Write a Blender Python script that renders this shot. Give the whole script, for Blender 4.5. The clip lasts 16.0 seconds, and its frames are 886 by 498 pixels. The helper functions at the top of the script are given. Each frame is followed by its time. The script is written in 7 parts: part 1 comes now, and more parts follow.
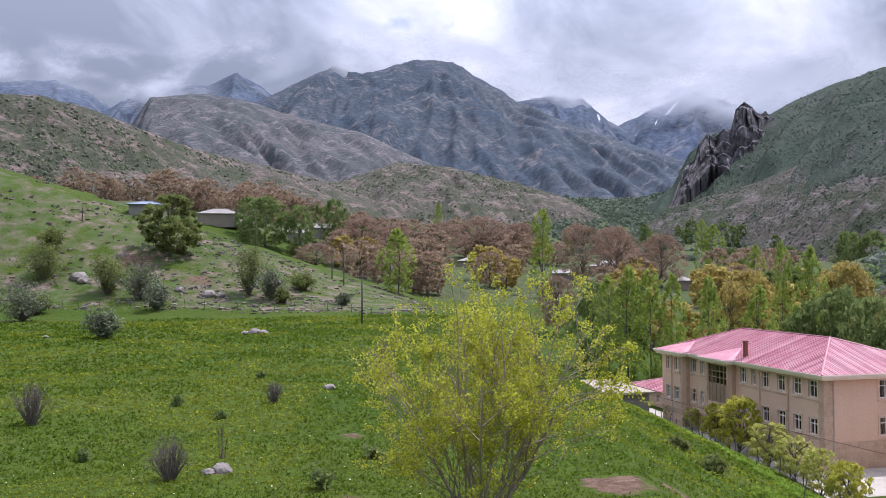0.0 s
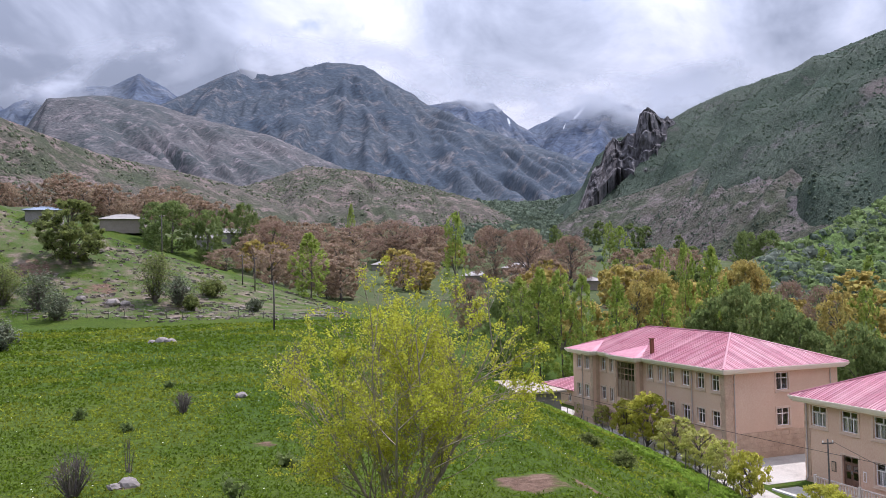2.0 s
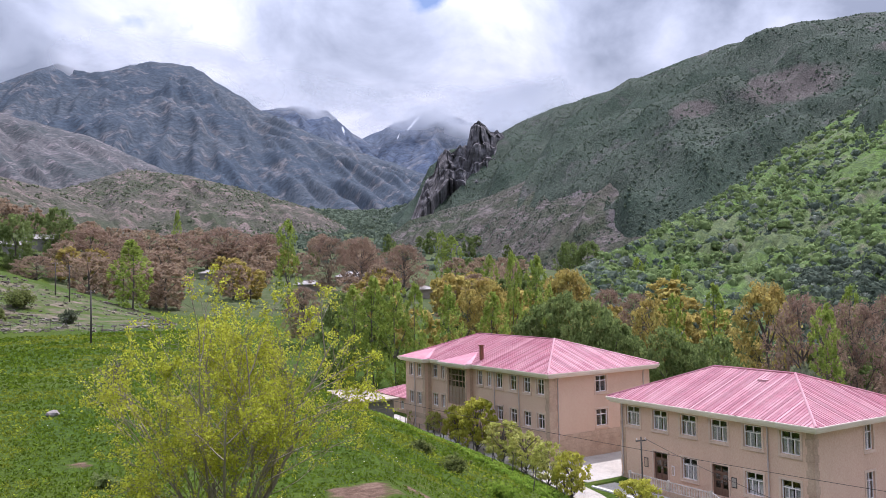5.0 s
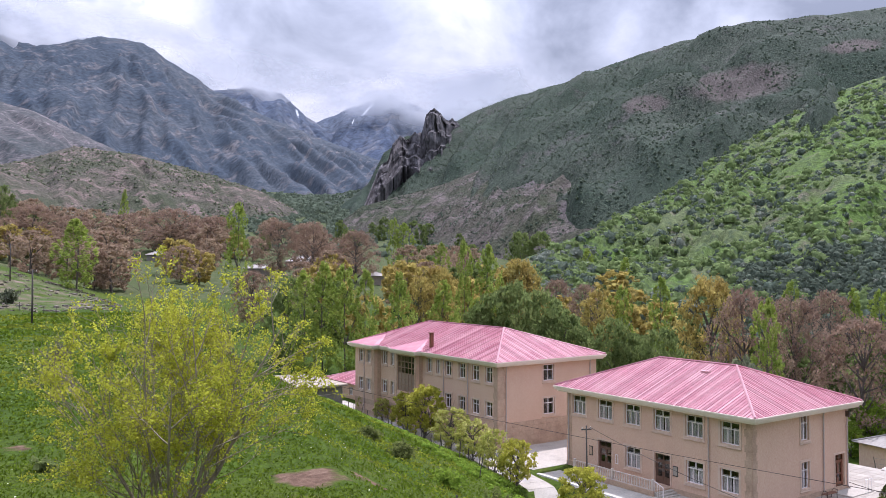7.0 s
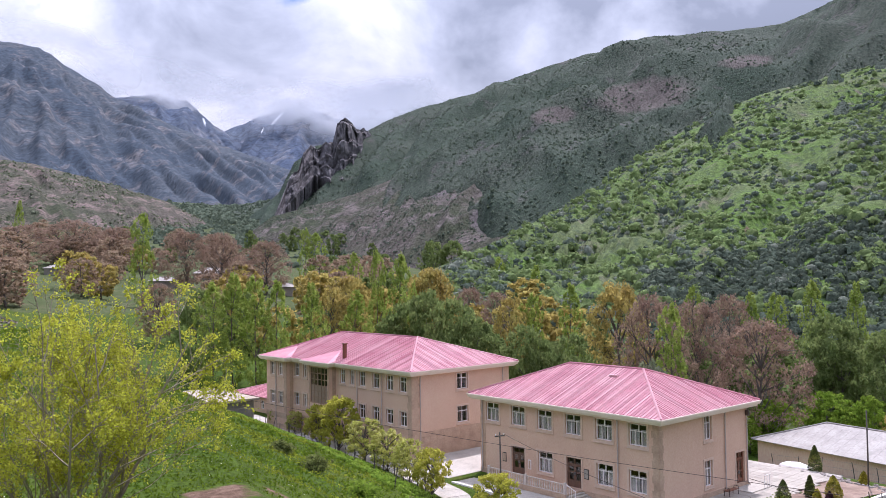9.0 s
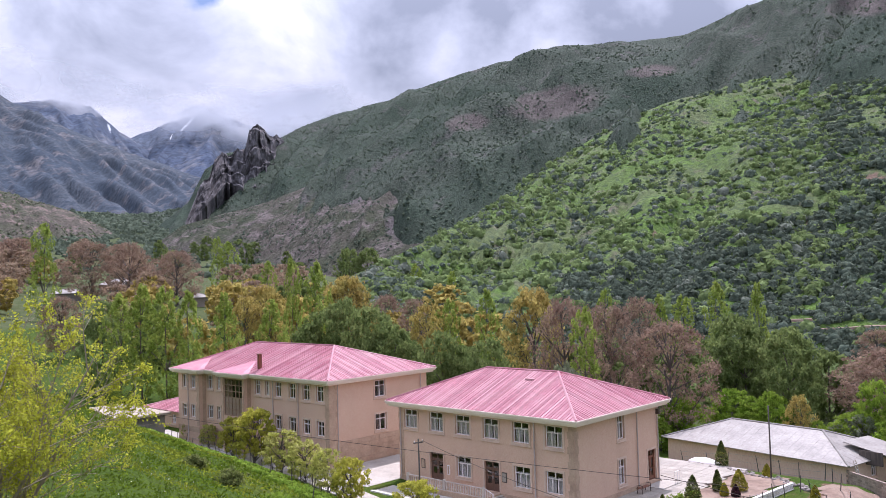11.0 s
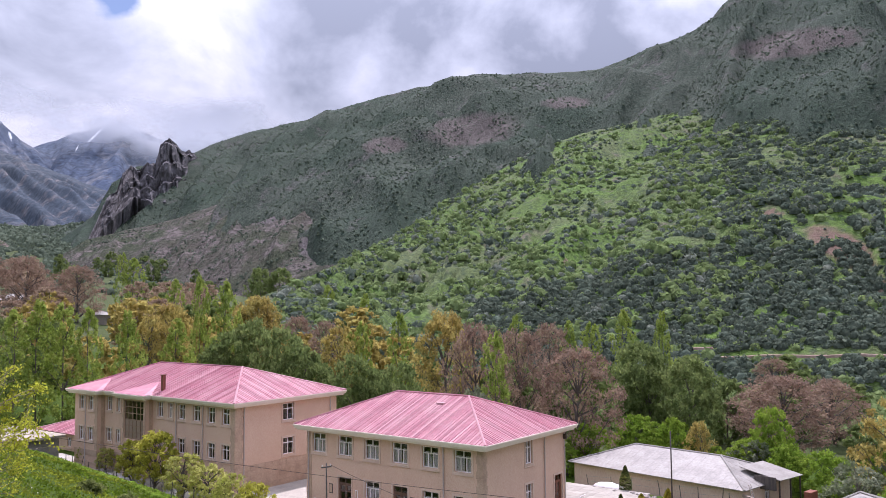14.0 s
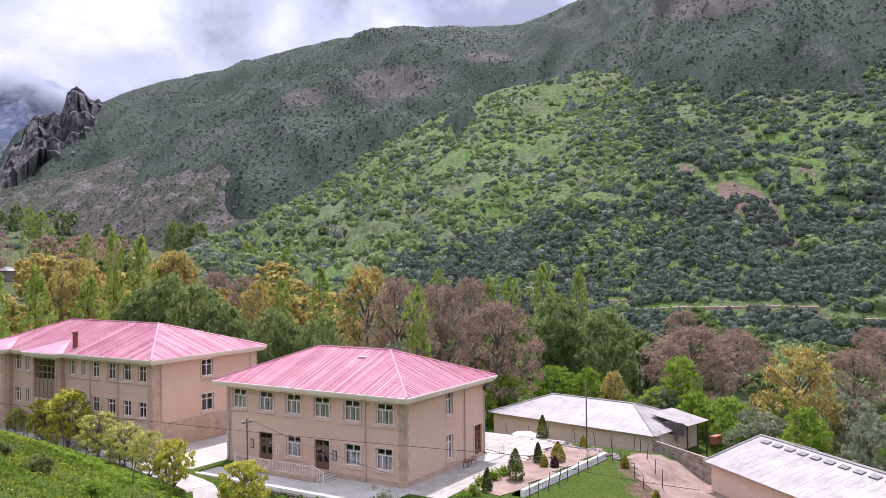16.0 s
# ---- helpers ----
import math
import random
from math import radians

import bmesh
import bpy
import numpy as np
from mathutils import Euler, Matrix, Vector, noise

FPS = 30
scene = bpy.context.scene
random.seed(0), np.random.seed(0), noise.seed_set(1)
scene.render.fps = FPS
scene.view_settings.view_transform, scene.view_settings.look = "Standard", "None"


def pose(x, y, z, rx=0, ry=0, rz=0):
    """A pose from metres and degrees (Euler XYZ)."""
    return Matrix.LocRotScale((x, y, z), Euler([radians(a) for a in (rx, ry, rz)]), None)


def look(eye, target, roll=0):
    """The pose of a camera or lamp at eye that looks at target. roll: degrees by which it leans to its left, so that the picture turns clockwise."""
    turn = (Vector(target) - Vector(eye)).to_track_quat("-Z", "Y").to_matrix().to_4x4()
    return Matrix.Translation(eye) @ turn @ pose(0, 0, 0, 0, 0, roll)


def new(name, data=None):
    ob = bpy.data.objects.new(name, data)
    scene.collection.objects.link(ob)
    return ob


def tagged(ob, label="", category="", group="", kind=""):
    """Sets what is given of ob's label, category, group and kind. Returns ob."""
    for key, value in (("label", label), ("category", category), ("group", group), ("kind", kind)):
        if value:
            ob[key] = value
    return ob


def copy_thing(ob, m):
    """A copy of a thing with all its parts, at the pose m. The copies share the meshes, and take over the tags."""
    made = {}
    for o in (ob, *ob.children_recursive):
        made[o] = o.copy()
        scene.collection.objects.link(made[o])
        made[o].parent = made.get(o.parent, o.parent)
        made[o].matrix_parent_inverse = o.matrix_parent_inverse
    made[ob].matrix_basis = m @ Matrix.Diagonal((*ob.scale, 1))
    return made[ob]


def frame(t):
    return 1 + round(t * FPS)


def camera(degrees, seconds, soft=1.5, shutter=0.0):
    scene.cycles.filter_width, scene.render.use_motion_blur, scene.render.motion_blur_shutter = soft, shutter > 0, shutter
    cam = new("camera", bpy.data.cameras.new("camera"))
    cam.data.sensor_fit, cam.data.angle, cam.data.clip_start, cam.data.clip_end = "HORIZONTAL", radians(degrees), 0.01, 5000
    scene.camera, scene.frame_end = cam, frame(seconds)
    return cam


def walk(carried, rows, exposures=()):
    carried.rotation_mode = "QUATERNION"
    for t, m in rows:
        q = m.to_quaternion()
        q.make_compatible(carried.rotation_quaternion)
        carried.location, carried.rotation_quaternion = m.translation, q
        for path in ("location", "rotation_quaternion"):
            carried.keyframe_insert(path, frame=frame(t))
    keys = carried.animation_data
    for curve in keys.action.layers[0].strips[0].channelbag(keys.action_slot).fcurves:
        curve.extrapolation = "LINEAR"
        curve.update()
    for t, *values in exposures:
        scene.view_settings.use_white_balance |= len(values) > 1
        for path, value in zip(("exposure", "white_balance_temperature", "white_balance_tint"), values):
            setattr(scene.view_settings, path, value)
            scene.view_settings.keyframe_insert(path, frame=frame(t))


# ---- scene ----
cam = camera(56.13, 16.0, soft=0.4)
EYE = (0.0, 0.0, 17.4)
ROWS = [
    (0.0, 91.75, 0.19, 0.01),
    (0.5, 91.79, 0.54, -1.56),
    (1.0, 91.78, 0.92, -3.02),
    (1.5, 91.81, 1.04, -4.68),
    (2.0, 91.92, 1.07, -5.94),
    (2.5, 92.13, 1.21, -7.61),
    (3.0, 92.27, 0.98, -9.28),
    (3.5, 92.33, 1.31, -11.45),
    (4.0, 92.47, 1.61, -13.34),
    (4.5, 92.51, 1.45, -15.56),
    (7.0, 91.40, -0.06, -20.70),
    (7.5, 91.42, -0.29, -21.53),
    (8.0, 91.55, 0.39, -23.43),
    (8.5, 91.81, 0.56, -25.05),
    (9.0, 92.02, 0.70, -26.70),
    (11.5, 92.49, 1.81, -33.32),
    (12.0, 92.67, 1.78, -34.18),
    (12.5, 92.90, 1.38, -35.87),
    (13.0, 93.38, 1.26, -36.95),
    (13.5, 93.71, 0.76, -37.68),
    (14.0, 93.86, 0.46, -38.41),
    (14.5, 93.75, 0.16, -39.63),
    (15.0, 92.83, 0.39, -41.85),
    (15.5, 91.38, 0.98, -43.00),
    (16.0, 90.68, 0.60, -43.81),
]
walk(cam, [(t, pose(*EYE, rx, ry, rz)) for t, rx, ry, rz in ROWS], [(0.0, 0.05, 5750, 23), (7.0, 0.14, 5750, 25), (12.5, 0.14, 5800, 28), (14.5, 0.10, 5850, 29), (16.0, 0.37, 5850, 30)])

# world: broken cloud over blue sky, sun ahead to the right and high
SUN_AZ, SUN_EL = 49.0, 62.0
world = bpy.data.worlds.new("world")
scene.world = world
world.use_nodes = True


def sky_way(az, el):
    a, e = radians(az), radians(el)
    return (math.sin(a) * math.cos(e), math.cos(a) * math.cos(e), math.sin(e))


def world_sky():
    nt = world.node_tree
    N, L = nt.nodes, nt.links
    N.clear()
    out = N.new("ShaderNodeOutputWorld")
    sky = N.new("ShaderNodeTexSky")
    sky.sky_type, sky.sun_disc = "NISHITA", False
    sky.sun_elevation, sky.sun_rotation = radians(SUN_EL), radians(SUN_AZ)
    b1 = N.new("ShaderNodeBackground")
    b1.inputs["Strength"].default_value = 0.11
    L.new(sky.outputs[0], b1.inputs[0])
    co = N.new("ShaderNodeTexCoord")
    mp = N.new("ShaderNodeMapping")
    mp.inputs["Scale"].default_value = (1.0, 1.0, 1.5)
    mp.inputs["Location"].default_value = (0.35, 0.1, 0.0)
    L.new(co.outputs["Generated"], mp.inputs[0])
    n1 = N.new("ShaderNodeTexNoise")
    n1.inputs["Scale"].default_value, n1.inputs["Detail"].default_value = 4.6, 12
    n1.inputs["Roughness"].default_value, n1.inputs["Distortion"].default_value = 0.55, 0.35
    L.new(mp.outputs[0], n1.inputs["Vector"])
    ramp = N.new("ShaderNodeValToRGB")
    e = ramp.color_ramp.elements
    e[0].position, e[0].color = 0.36, (0.25, 0.28, 0.32, 1)
    e[1].position, e[1].color = 0.66, (0.69, 0.705, 0.73, 1)
    m = e.new(0.50)
    m.color = (0.44, 0.475, 0.515, 1)
    glow = N.new("ShaderNodeVectorMath")
    glow.operation = "DOT_PRODUCT"
    glow.inputs[1].default_value = sky_way(8, 17)
    L.new(co.outputs["Generated"], glow.inputs[0])
    lift = N.new("ShaderNodeMapRange")
    lift.inputs["From Min"].default_value, lift.inputs["From Max"].default_value = 0.93, 0.995
    lift.inputs["To Min"].default_value, lift.inputs["To Max"].default_value = -0.095, 0.075
    L.new(glow.outputs["Value"], lift.inputs[0])
    tot = N.new("ShaderNodeMath")
    tot.operation = "ADD"
    L.new(n1.outputs[0], tot.inputs[0])
    L.new(lift.outputs[0], tot.inputs[1])
    # heavier, greyer cloud over the left-hand peaks
    heavy = N.new("ShaderNodeVectorMath")
    heavy.operation = "DOT_PRODUCT"
    heavy.inputs[1].default_value = sky_way(-26, 15)
    L.new(co.outputs["Generated"], heavy.inputs[0])
    sink = N.new("ShaderNodeMapRange")
    sink.inputs["From Min"].default_value, sink.inputs["From Max"].default_value = 0.88, 0.98
    sink.inputs["To Min"].default_value, sink.inputs["To Max"].default_value = 0.0, -0.10
    L.new(heavy.outputs["Value"], sink.inputs[0])
    tot2 = N.new("ShaderNodeMath")
    tot2.operation = "ADD"
    L.new(tot.outputs[0], tot2.inputs[0])
    L.new(sink.outputs[0], tot2.inputs[1])
    L.new(tot2.outputs[0], ramp.inputs[0])
    b2 = N.new("ShaderNodeBackground")
    # an overcast sky brightens towards the zenith as 1 + 2 sin(elevation)
    sep = N.new("ShaderNodeSeparateXYZ")
    L.new(co.outputs["Generated"], sep.inputs[0])
    zen = N.new("ShaderNodeMapRange")
    zen.inputs["From Min"].default_value, zen.inputs["From Max"].default_value = 0.0, 1.0
    zen.inputs["To Min"].default_value, zen.inputs["To Max"].default_value = 0.5, 4.0
    L.new(sep.outputs["Z"], zen.inputs[0])
    L.new(zen.outputs[0], b2.inputs["Strength"])
    L.new(ramp.outputs[0], b2.inputs[0])
    n2 = N.new("ShaderNodeTexNoise")
    n2.inputs["Scale"].default_value, n2.inputs["Detail"].default_value = 6.0, 9
    L.new(mp.outputs[0], n2.inputs["Vector"])
    cover = N.new("ShaderNodeMapRange")
    cover.inputs["From Min"].default_value, cover.inputs["From Max"].default_value = 0.24, 0.34
    gap = N.new("ShaderNodeVectorMath")
    gap.operation = "DOT_PRODUCT"
    gap.inputs[1].default_value = sky_way(15.3, 19.9)
    L.new(co.outputs["Generated"], gap.inputs[0])
    hole = N.new("ShaderNodeMapRange")
    hole.inputs["From Min"].default_value, hole.inputs["From Max"].default_value = 0.9978, 0.9996
    hole.inputs["To Min"].default_value, hole.inputs["To Max"].default_value = 0.0, 0.34
    L.new(gap.outputs["Value"], hole.inputs[0])
    dif = N.new("ShaderNodeMath")
    dif.operation = "SUBTRACT"
    L.new(n2.outputs[0], dif.inputs[0])
    L.new(hole.outputs[0], dif.inputs[1])
    L.new(dif.outputs[0], cover.inputs[0])
    mix = N.new("ShaderNodeMixShader")
    L.new(cover.outputs[0], mix.inputs[0])
    L.new(b1.outputs[0], mix.inputs[1])
    L.new(b2.outputs[0], mix.inputs[2])
    L.new(mix.outputs[0], out.inputs[0])


world_sky()
sun = new("sun", bpy.data.lights.new("sun", "SUN"))
sun.data.energy, sun.data.angle, sun.data.color = 4.1, radians(0.6), (1.0, 0.95, 0.87)
SUN_DIR = Vector((math.sin(radians(SUN_AZ)) * math.cos(radians(SUN_EL)), math.cos(radians(SUN_AZ)) * math.cos(radians(SUN_EL)), math.sin(radians(SUN_EL))))
sun.matrix_world = look(SUN_DIR * 300, (0, 0, 0))


# ---- materials ----
def mat(name, *stops, scale=1.0, rough=0.85, bump=0.0, bscale=None, metal=0.0, detail=6, per_object=0.0, island=0.0, translucent=0.0, stretch=None, contrast=(0.3, 0.7), spec=None, clear=0.0):
    """Colours laid out by noise, with a second, finer noise for grain and relief, in metres."""
    m = bpy.data.materials.new(name)
    m.use_nodes = True
    nt = m.node_tree
    N, L = nt.nodes, nt.links
    bs = N["Principled BSDF"]
    bs.inputs["Roughness"].default_value, bs.inputs["Metallic"].default_value = rough, metal
    if spec is not None:
        bs.inputs["Specular IOR Level"].default_value = spec
    geo = N.new("ShaderNodeNewGeometry")
    vec = geo.outputs["Position"]
    if stretch:
        mp = N.new("ShaderNodeMapping")
        mp.inputs["Scale"].default_value = stretch
        L.new(vec, mp.inputs[0])
        vec = mp.outputs[0]
    n1 = N.new("ShaderNodeTexNoise")
    n1.inputs["Scale"].default_value, n1.inputs["Detail"].default_value = scale, detail
    n1.inputs["Roughness"].default_value = 0.6
    L.new(vec, n1.inputs["Vector"])
    ramp = N.new("ShaderNodeValToRGB")
    e = ramp.color_ramp.elements
    e[0].position, e[1].position = contrast
    e[0].color, e[1].color = (*stops[0], 1), (*stops[-1], 1)
    for i, c in enumerate(stops[1:-1], 1):
        k = e.new(contrast[0] + (contrast[1] - contrast[0]) * i / (len(stops) - 1))
        k.color = (*c, 1)
    L.new(n1.outputs[0], ramp.inputs[0])
    col = ramp.outputs[0]
    n2 = N.new("ShaderNodeTexNoise")
    n2.inputs["Scale"].default_value, n2.inputs["Detail"].default_value = bscale or scale * 9, 5
    L.new(vec, n2.inputs["Vector"])
    if per_object or island:
        if per_object:
            src = N.new("ShaderNodeObjectInfo").outputs["Random"]
        else:
            src = geo.outputs["Random Per Island"]
        mr = N.new("ShaderNodeMapRange")
        amt = per_object or island
        mr.inputs["To Min"].default_value, mr.inputs["To Max"].default_value = 1 - amt, 1 + amt
        L.new(src, mr.inputs[0])
        hs = N.new("ShaderNodeHueSaturation")
        L.new(mr.outputs[0], hs.inputs["Value"])
        L.new(col, hs.inputs["Color"])
        col = hs.outputs[0]
    g = N.new("ShaderNodeMix")
    g.data_type, g.blend_type = "RGBA", "OVERLAY"
    g.inputs[0].default_value = 0.35
    L.new(col, g.inputs[6])
    L.new(n2.outputs[0], g.inputs[7])
    col = g.outputs[2]
    L.new(col, bs.inputs["Base Color"])
    if bump:
        b = N.new("ShaderNodeBump")
        b.inputs["Strength"].default_value, b.inputs["Distance"].default_value = min(1.0, bump * 4), bump
        L.new(n2.outputs[0], b.inputs["Height"])
        L.new(b.outputs[0], bs.inputs["Normal"])
    if translucent:
        tr = N.new("ShaderNodeBsdfTranslucent")
        L.new(col, tr.inputs[0])
        mx = N.new("ShaderNodeMixShader")
        mx.inputs[0].default_value = translucent
        L.new(bs.outputs[0], mx.inputs[1])
        L.new(tr.outputs[0], mx.inputs[2])
        L.new(mx.outputs[0], N["Material Output"].inputs[0])
        if clear:
            gap, m3 = N.new("ShaderNodeBsdfTransparent"), N.new("ShaderNodeMixShader")
            m3.inputs[0].default_value = clear
            L.new(mx.outputs[0], m3.inputs[1])
            L.new(gap.outputs[0], m3.inputs[2])
            L.new(m3.outputs[0], N["Material Output"].inputs[0])
    return m


# ---- mesh helpers ----
def link_mesh(name, verts, faces, material, smooth=False):
    me = bpy.data.meshes.new(name)
    me.from_pydata([tuple(v) for v in verts], [], faces)
    me.materials.append(material)
    if smooth:
        me.polygons.foreach_set("use_smooth", [True] * len(me.polygons))
    me.update()
    return new(name, me)


def part(name, bm, material, parent=None, label="", smooth=False):
    me = bpy.data.meshes.new(name)
    bmesh.ops.recalc_face_normals(bm, faces=bm.faces)
    bm.to_mesh(me)
    bm.free()
    me.materials.append(material)
    if smooth:
        me.polygons.foreach_set("use_smooth", [True] * len(me.polygons))
    ob = new(name, me)
    if parent:
        ob.parent = parent
    if label:
        tagged(ob, label)
    return ob


def box(bm, x0, y0, z0, x1, y1, z1, bevel=0.0, m=None):
    r = bmesh.ops.create_cube(bm, size=1)
    vs = r["verts"]
    for v in vs:
        v.co = Vector(((x0 + x1) / 2 + v.co.x * (x1 - x0), (y0 + y1) / 2 + v.co.y * (y1 - y0), (z0 + z1) / 2 + v.co.z * (z1 - z0)))
    if bevel:
        es = list({e for v in vs for e in v.link_edges})
        g = bmesh.ops.bevel(bm, geom=es, offset=bevel, segments=1, affect="EDGES")
        vs = list({v for f in g["faces"] for v in f.verts} | {v for v in vs if v.is_valid})
    if m is not None:
        for v in vs:
            v.co = m @ v.co
    return bm


def tube(bm, pts, radii, sides=6, cap=True):
    """A tapered tube along points."""
    rings = []
    for i, p in enumerate(pts):
        a, b = pts[max(0, i - 1)], pts[min(len(pts) - 1, i + 1)]
        d = (Vector(b) - Vector(a)).normalized()
        s = d.orthogonal().normalized()
        t = d.cross(s)
        rings.append([bm.verts.new(Vector(p) + (s * math.cos(2 * math.pi * k / sides) + t * math.sin(2 * math.pi * k / sides)) * radii[i]) for k in range(sides)])
    for r0, r1 in zip(rings, rings[1:]):
        for k in range(sides):
            bm.faces.new((r0[k], r0[(k + 1) % sides], r1[(k + 1) % sides], r1[k]))
    if cap:
        bm.faces.new(rings[0])
        bm.faces.new(rings[-1])
    return bm


def smooth_step(a, b, x):
    t = min(1.0, max(0.0, (x - a) / (b - a)))
    return t * t * (3 - 2 * t)


def fbm(x, y, z=0.0, octaves=4):
    s, a, q = 0.0, 1.0, 1.0
    for _ in range(octaves):
        s += a * noise.noise((x * q, y * q, z + q))
        a, q = a * 0.5, q * 2.03
    return s


# ---- the ground ----
AX = radians(104.3)
UX, UY = math.cos(AX), math.sin(AX)   # along the fronts of the two large buildings
VX, VY = UY, -UX                      # from their fronts to their backs


def along(x, y):
    return (x - 41.5) * UX + (y - 47.7) * UY


def across(x, y):
    return (x - 41.5) * VX + (y - 47.7) * VY


PATH_Y = (0, 44, 57, 71, 88, 100, 130, 250, 400)
PATH_X = (29, 29.5, 29.8, 29.5, 27.6, 25.7, 21, 5, -10)


def path_x(y):
    return float(np.interp(y, PATH_Y, PATH_X))


def ground_z(x, y, fine=True):
    q, w = along(x, y), across(x, y)
    r = math.hypot(x, y)
    floor_z = 0.11 * max(0.0, q - 65) - 1.9 * smooth_step(19, 30, w) + 0.02 * max(0, r - 600)
    floor_z = min(floor_z, 150)
    meadow = 10.6 + 0.02 * max(0, y - 60) * smooth_step(300, 100, y)
    spur = min(34.0, max(0.0, -x - 5) * 0.315) * (smooth_step(112, 168, y) - 0.3 * smooth_step(176, 240, y)) * smooth_step(420, 250, y)
    upper = meadow + spur + (0.1 + 0.13 * smooth_step(-20, -70, x)) * max(0.0, min(y, 380) - 235)
    px = path_x(y)
    f = min(1.0, max(0.0, (px - 0.6 - x) / 22))
    side = (f - 0.05 * math.sin(math.pi * f)) * (1 - 0.55 * smooth_step(150, 400, q) * smooth_step(-60, 0, x))
    z = floor_z + (max(upper, floor_z) - floor_z) * side
    z -= 0.9 * smooth_step(-4.9, -5.3, w) * smooth_step(14.5, 12.5, q) * smooth_step(px - 6, px + 0.5, x)
    z -= 2.0 * smooth_step(-12, -18, q) * smooth_step(3, 11, w)
    z += 5.1 * math.exp(-(r / 12.5) ** 2)
    if fine:
        k = smooth_step(px - 0.5, px - 6, x) + smooth_step(28, 60, w)
        z += k * (0.35 * fbm(x * 0.06, y * 0.06) + 0.07 * fbm(x * 0.4, y * 0.4, 3))
        z += 0.9 * smooth_step(4, 14, spur) * abs(fbm(x * 0.13, y * 0.13, 7))
    return z


def hill_mat(name, lush, dry, stone, shrub, size=5.0, amount=0.5, stony=0.5, patch=0.012, bump=0.8, scar=(0.25, 0.155, 0.115)):
    """Hillside: lush and dry ground in patches, stone where it is steep, and shrubs as dark spots."""
    m = bpy.data.materials.new(name)
    m.use_nodes = True
    N, L = m.node_tree.nodes, m.node_tree.links
    bs = N["Principled BSDF"]
    bs.inputs["Roughness"].default_value = 0.95
    bs.inputs["Specular IOR Level"].default_value = 0.15
    geo = N.new("ShaderNodeNewGeometry")

    def noise_node(scale, detail=6, rough=0.62):
        n = N.new("ShaderNodeTexNoise")
        n.inputs["Scale"].default_value, n.inputs["Detail"].default_value, n.inputs["Roughness"].default_value = scale, detail, rough
        L.new(geo.outputs["Position"], n.inputs["Vector"])
        return n.outputs[0]

    def span(src, a, b):
        r = N.new("ShaderNodeMapRange")
        r.inputs["From Min"].default_value, r.inputs["From Max"].default_value = a, b
        L.new(src, r.inputs[0])
        return r.outputs[0]

    def blend(fac, a, b, mode="MIX"):
        x = N.new("ShaderNodeMix")
        x.data_type, x.blend_type = "RGBA", mode
        for sock, v in ((0, fac), (6, a), (7, b)):
            if isinstance(v, (int, float)):
                x.inputs[sock].default_value = v
            elif isinstance(v, tuple):
                x.inputs[sock].default_value = (*v, 1)
            else:
                L.new(v, x.inputs[sock])
        return x.outputs[2]

    def mul(a, b):
        x = N.new("ShaderNodeMath")
        x.operation = "MULTIPLY"
        for i, v in enumerate((a, b)):
            if isinstance(v, (int, float)):
                x.inputs[i].default_value = v
            else:
                L.new(v, x.inputs[i])
        return x.outputs[0]

    big = noise_node(patch)
    col = blend(span(big, 0.42, 0.6), lush, dry)
    mid = noise_node(patch * 5, 8)
    col = blend(span(mid, 0.66 - 0.3 * stony, 0.78 - 0.25 * stony), col, stone)
    fine = noise_node(1.6 / size, 6, 0.7)
    col = blend(0.6, col, span(fine, 0.28, 0.72), "OVERLAY")
    vor = N.new("ShaderNodeTexVoronoi")
    vor.inputs["Scale"].default_value = 1 / size
    vor.inputs["Randomness"].default_value = 1.0
    L.new(geo.outputs["Position"], vor.inputs["Vector"])
    spot = mul(span(vor.outputs["Distance"], 0.46, 0.22), 0.8)
    where = span(noise_node(patch * 3, 5), 0.62 - 0.3 * amount, 0.68 - 0.3 * amount)
    col = blend(mul(spot, where), col, shrub)
    at = N.new("ShaderNodeAttribute")
    at.attribute_name = "scar"
    add = N.new("ShaderNodeMath")
    add.operation = "ADD"
    L.new(at.outputs["Fac"], add.inputs[0])
    L.new(noise_node(patch * 7, 9, 0.7), add.inputs[1])
    col = blend(span(add.outputs[0], 0.98, 1.3), col, blend(span(fine, 0.3, 0.7), tuple(c * 0.6 for c in scar), scar))
    L.new(col, bs.inputs["Base Color"])
    b = N.new("ShaderNodeBump")
    b.inputs["Strength"].default_value, b.inputs["Distance"].default_value = 0.9, bump
    L.new(fine, b.inputs["Height"])
    L.new(b.outputs[0], bs.inputs["Normal"])
    return m


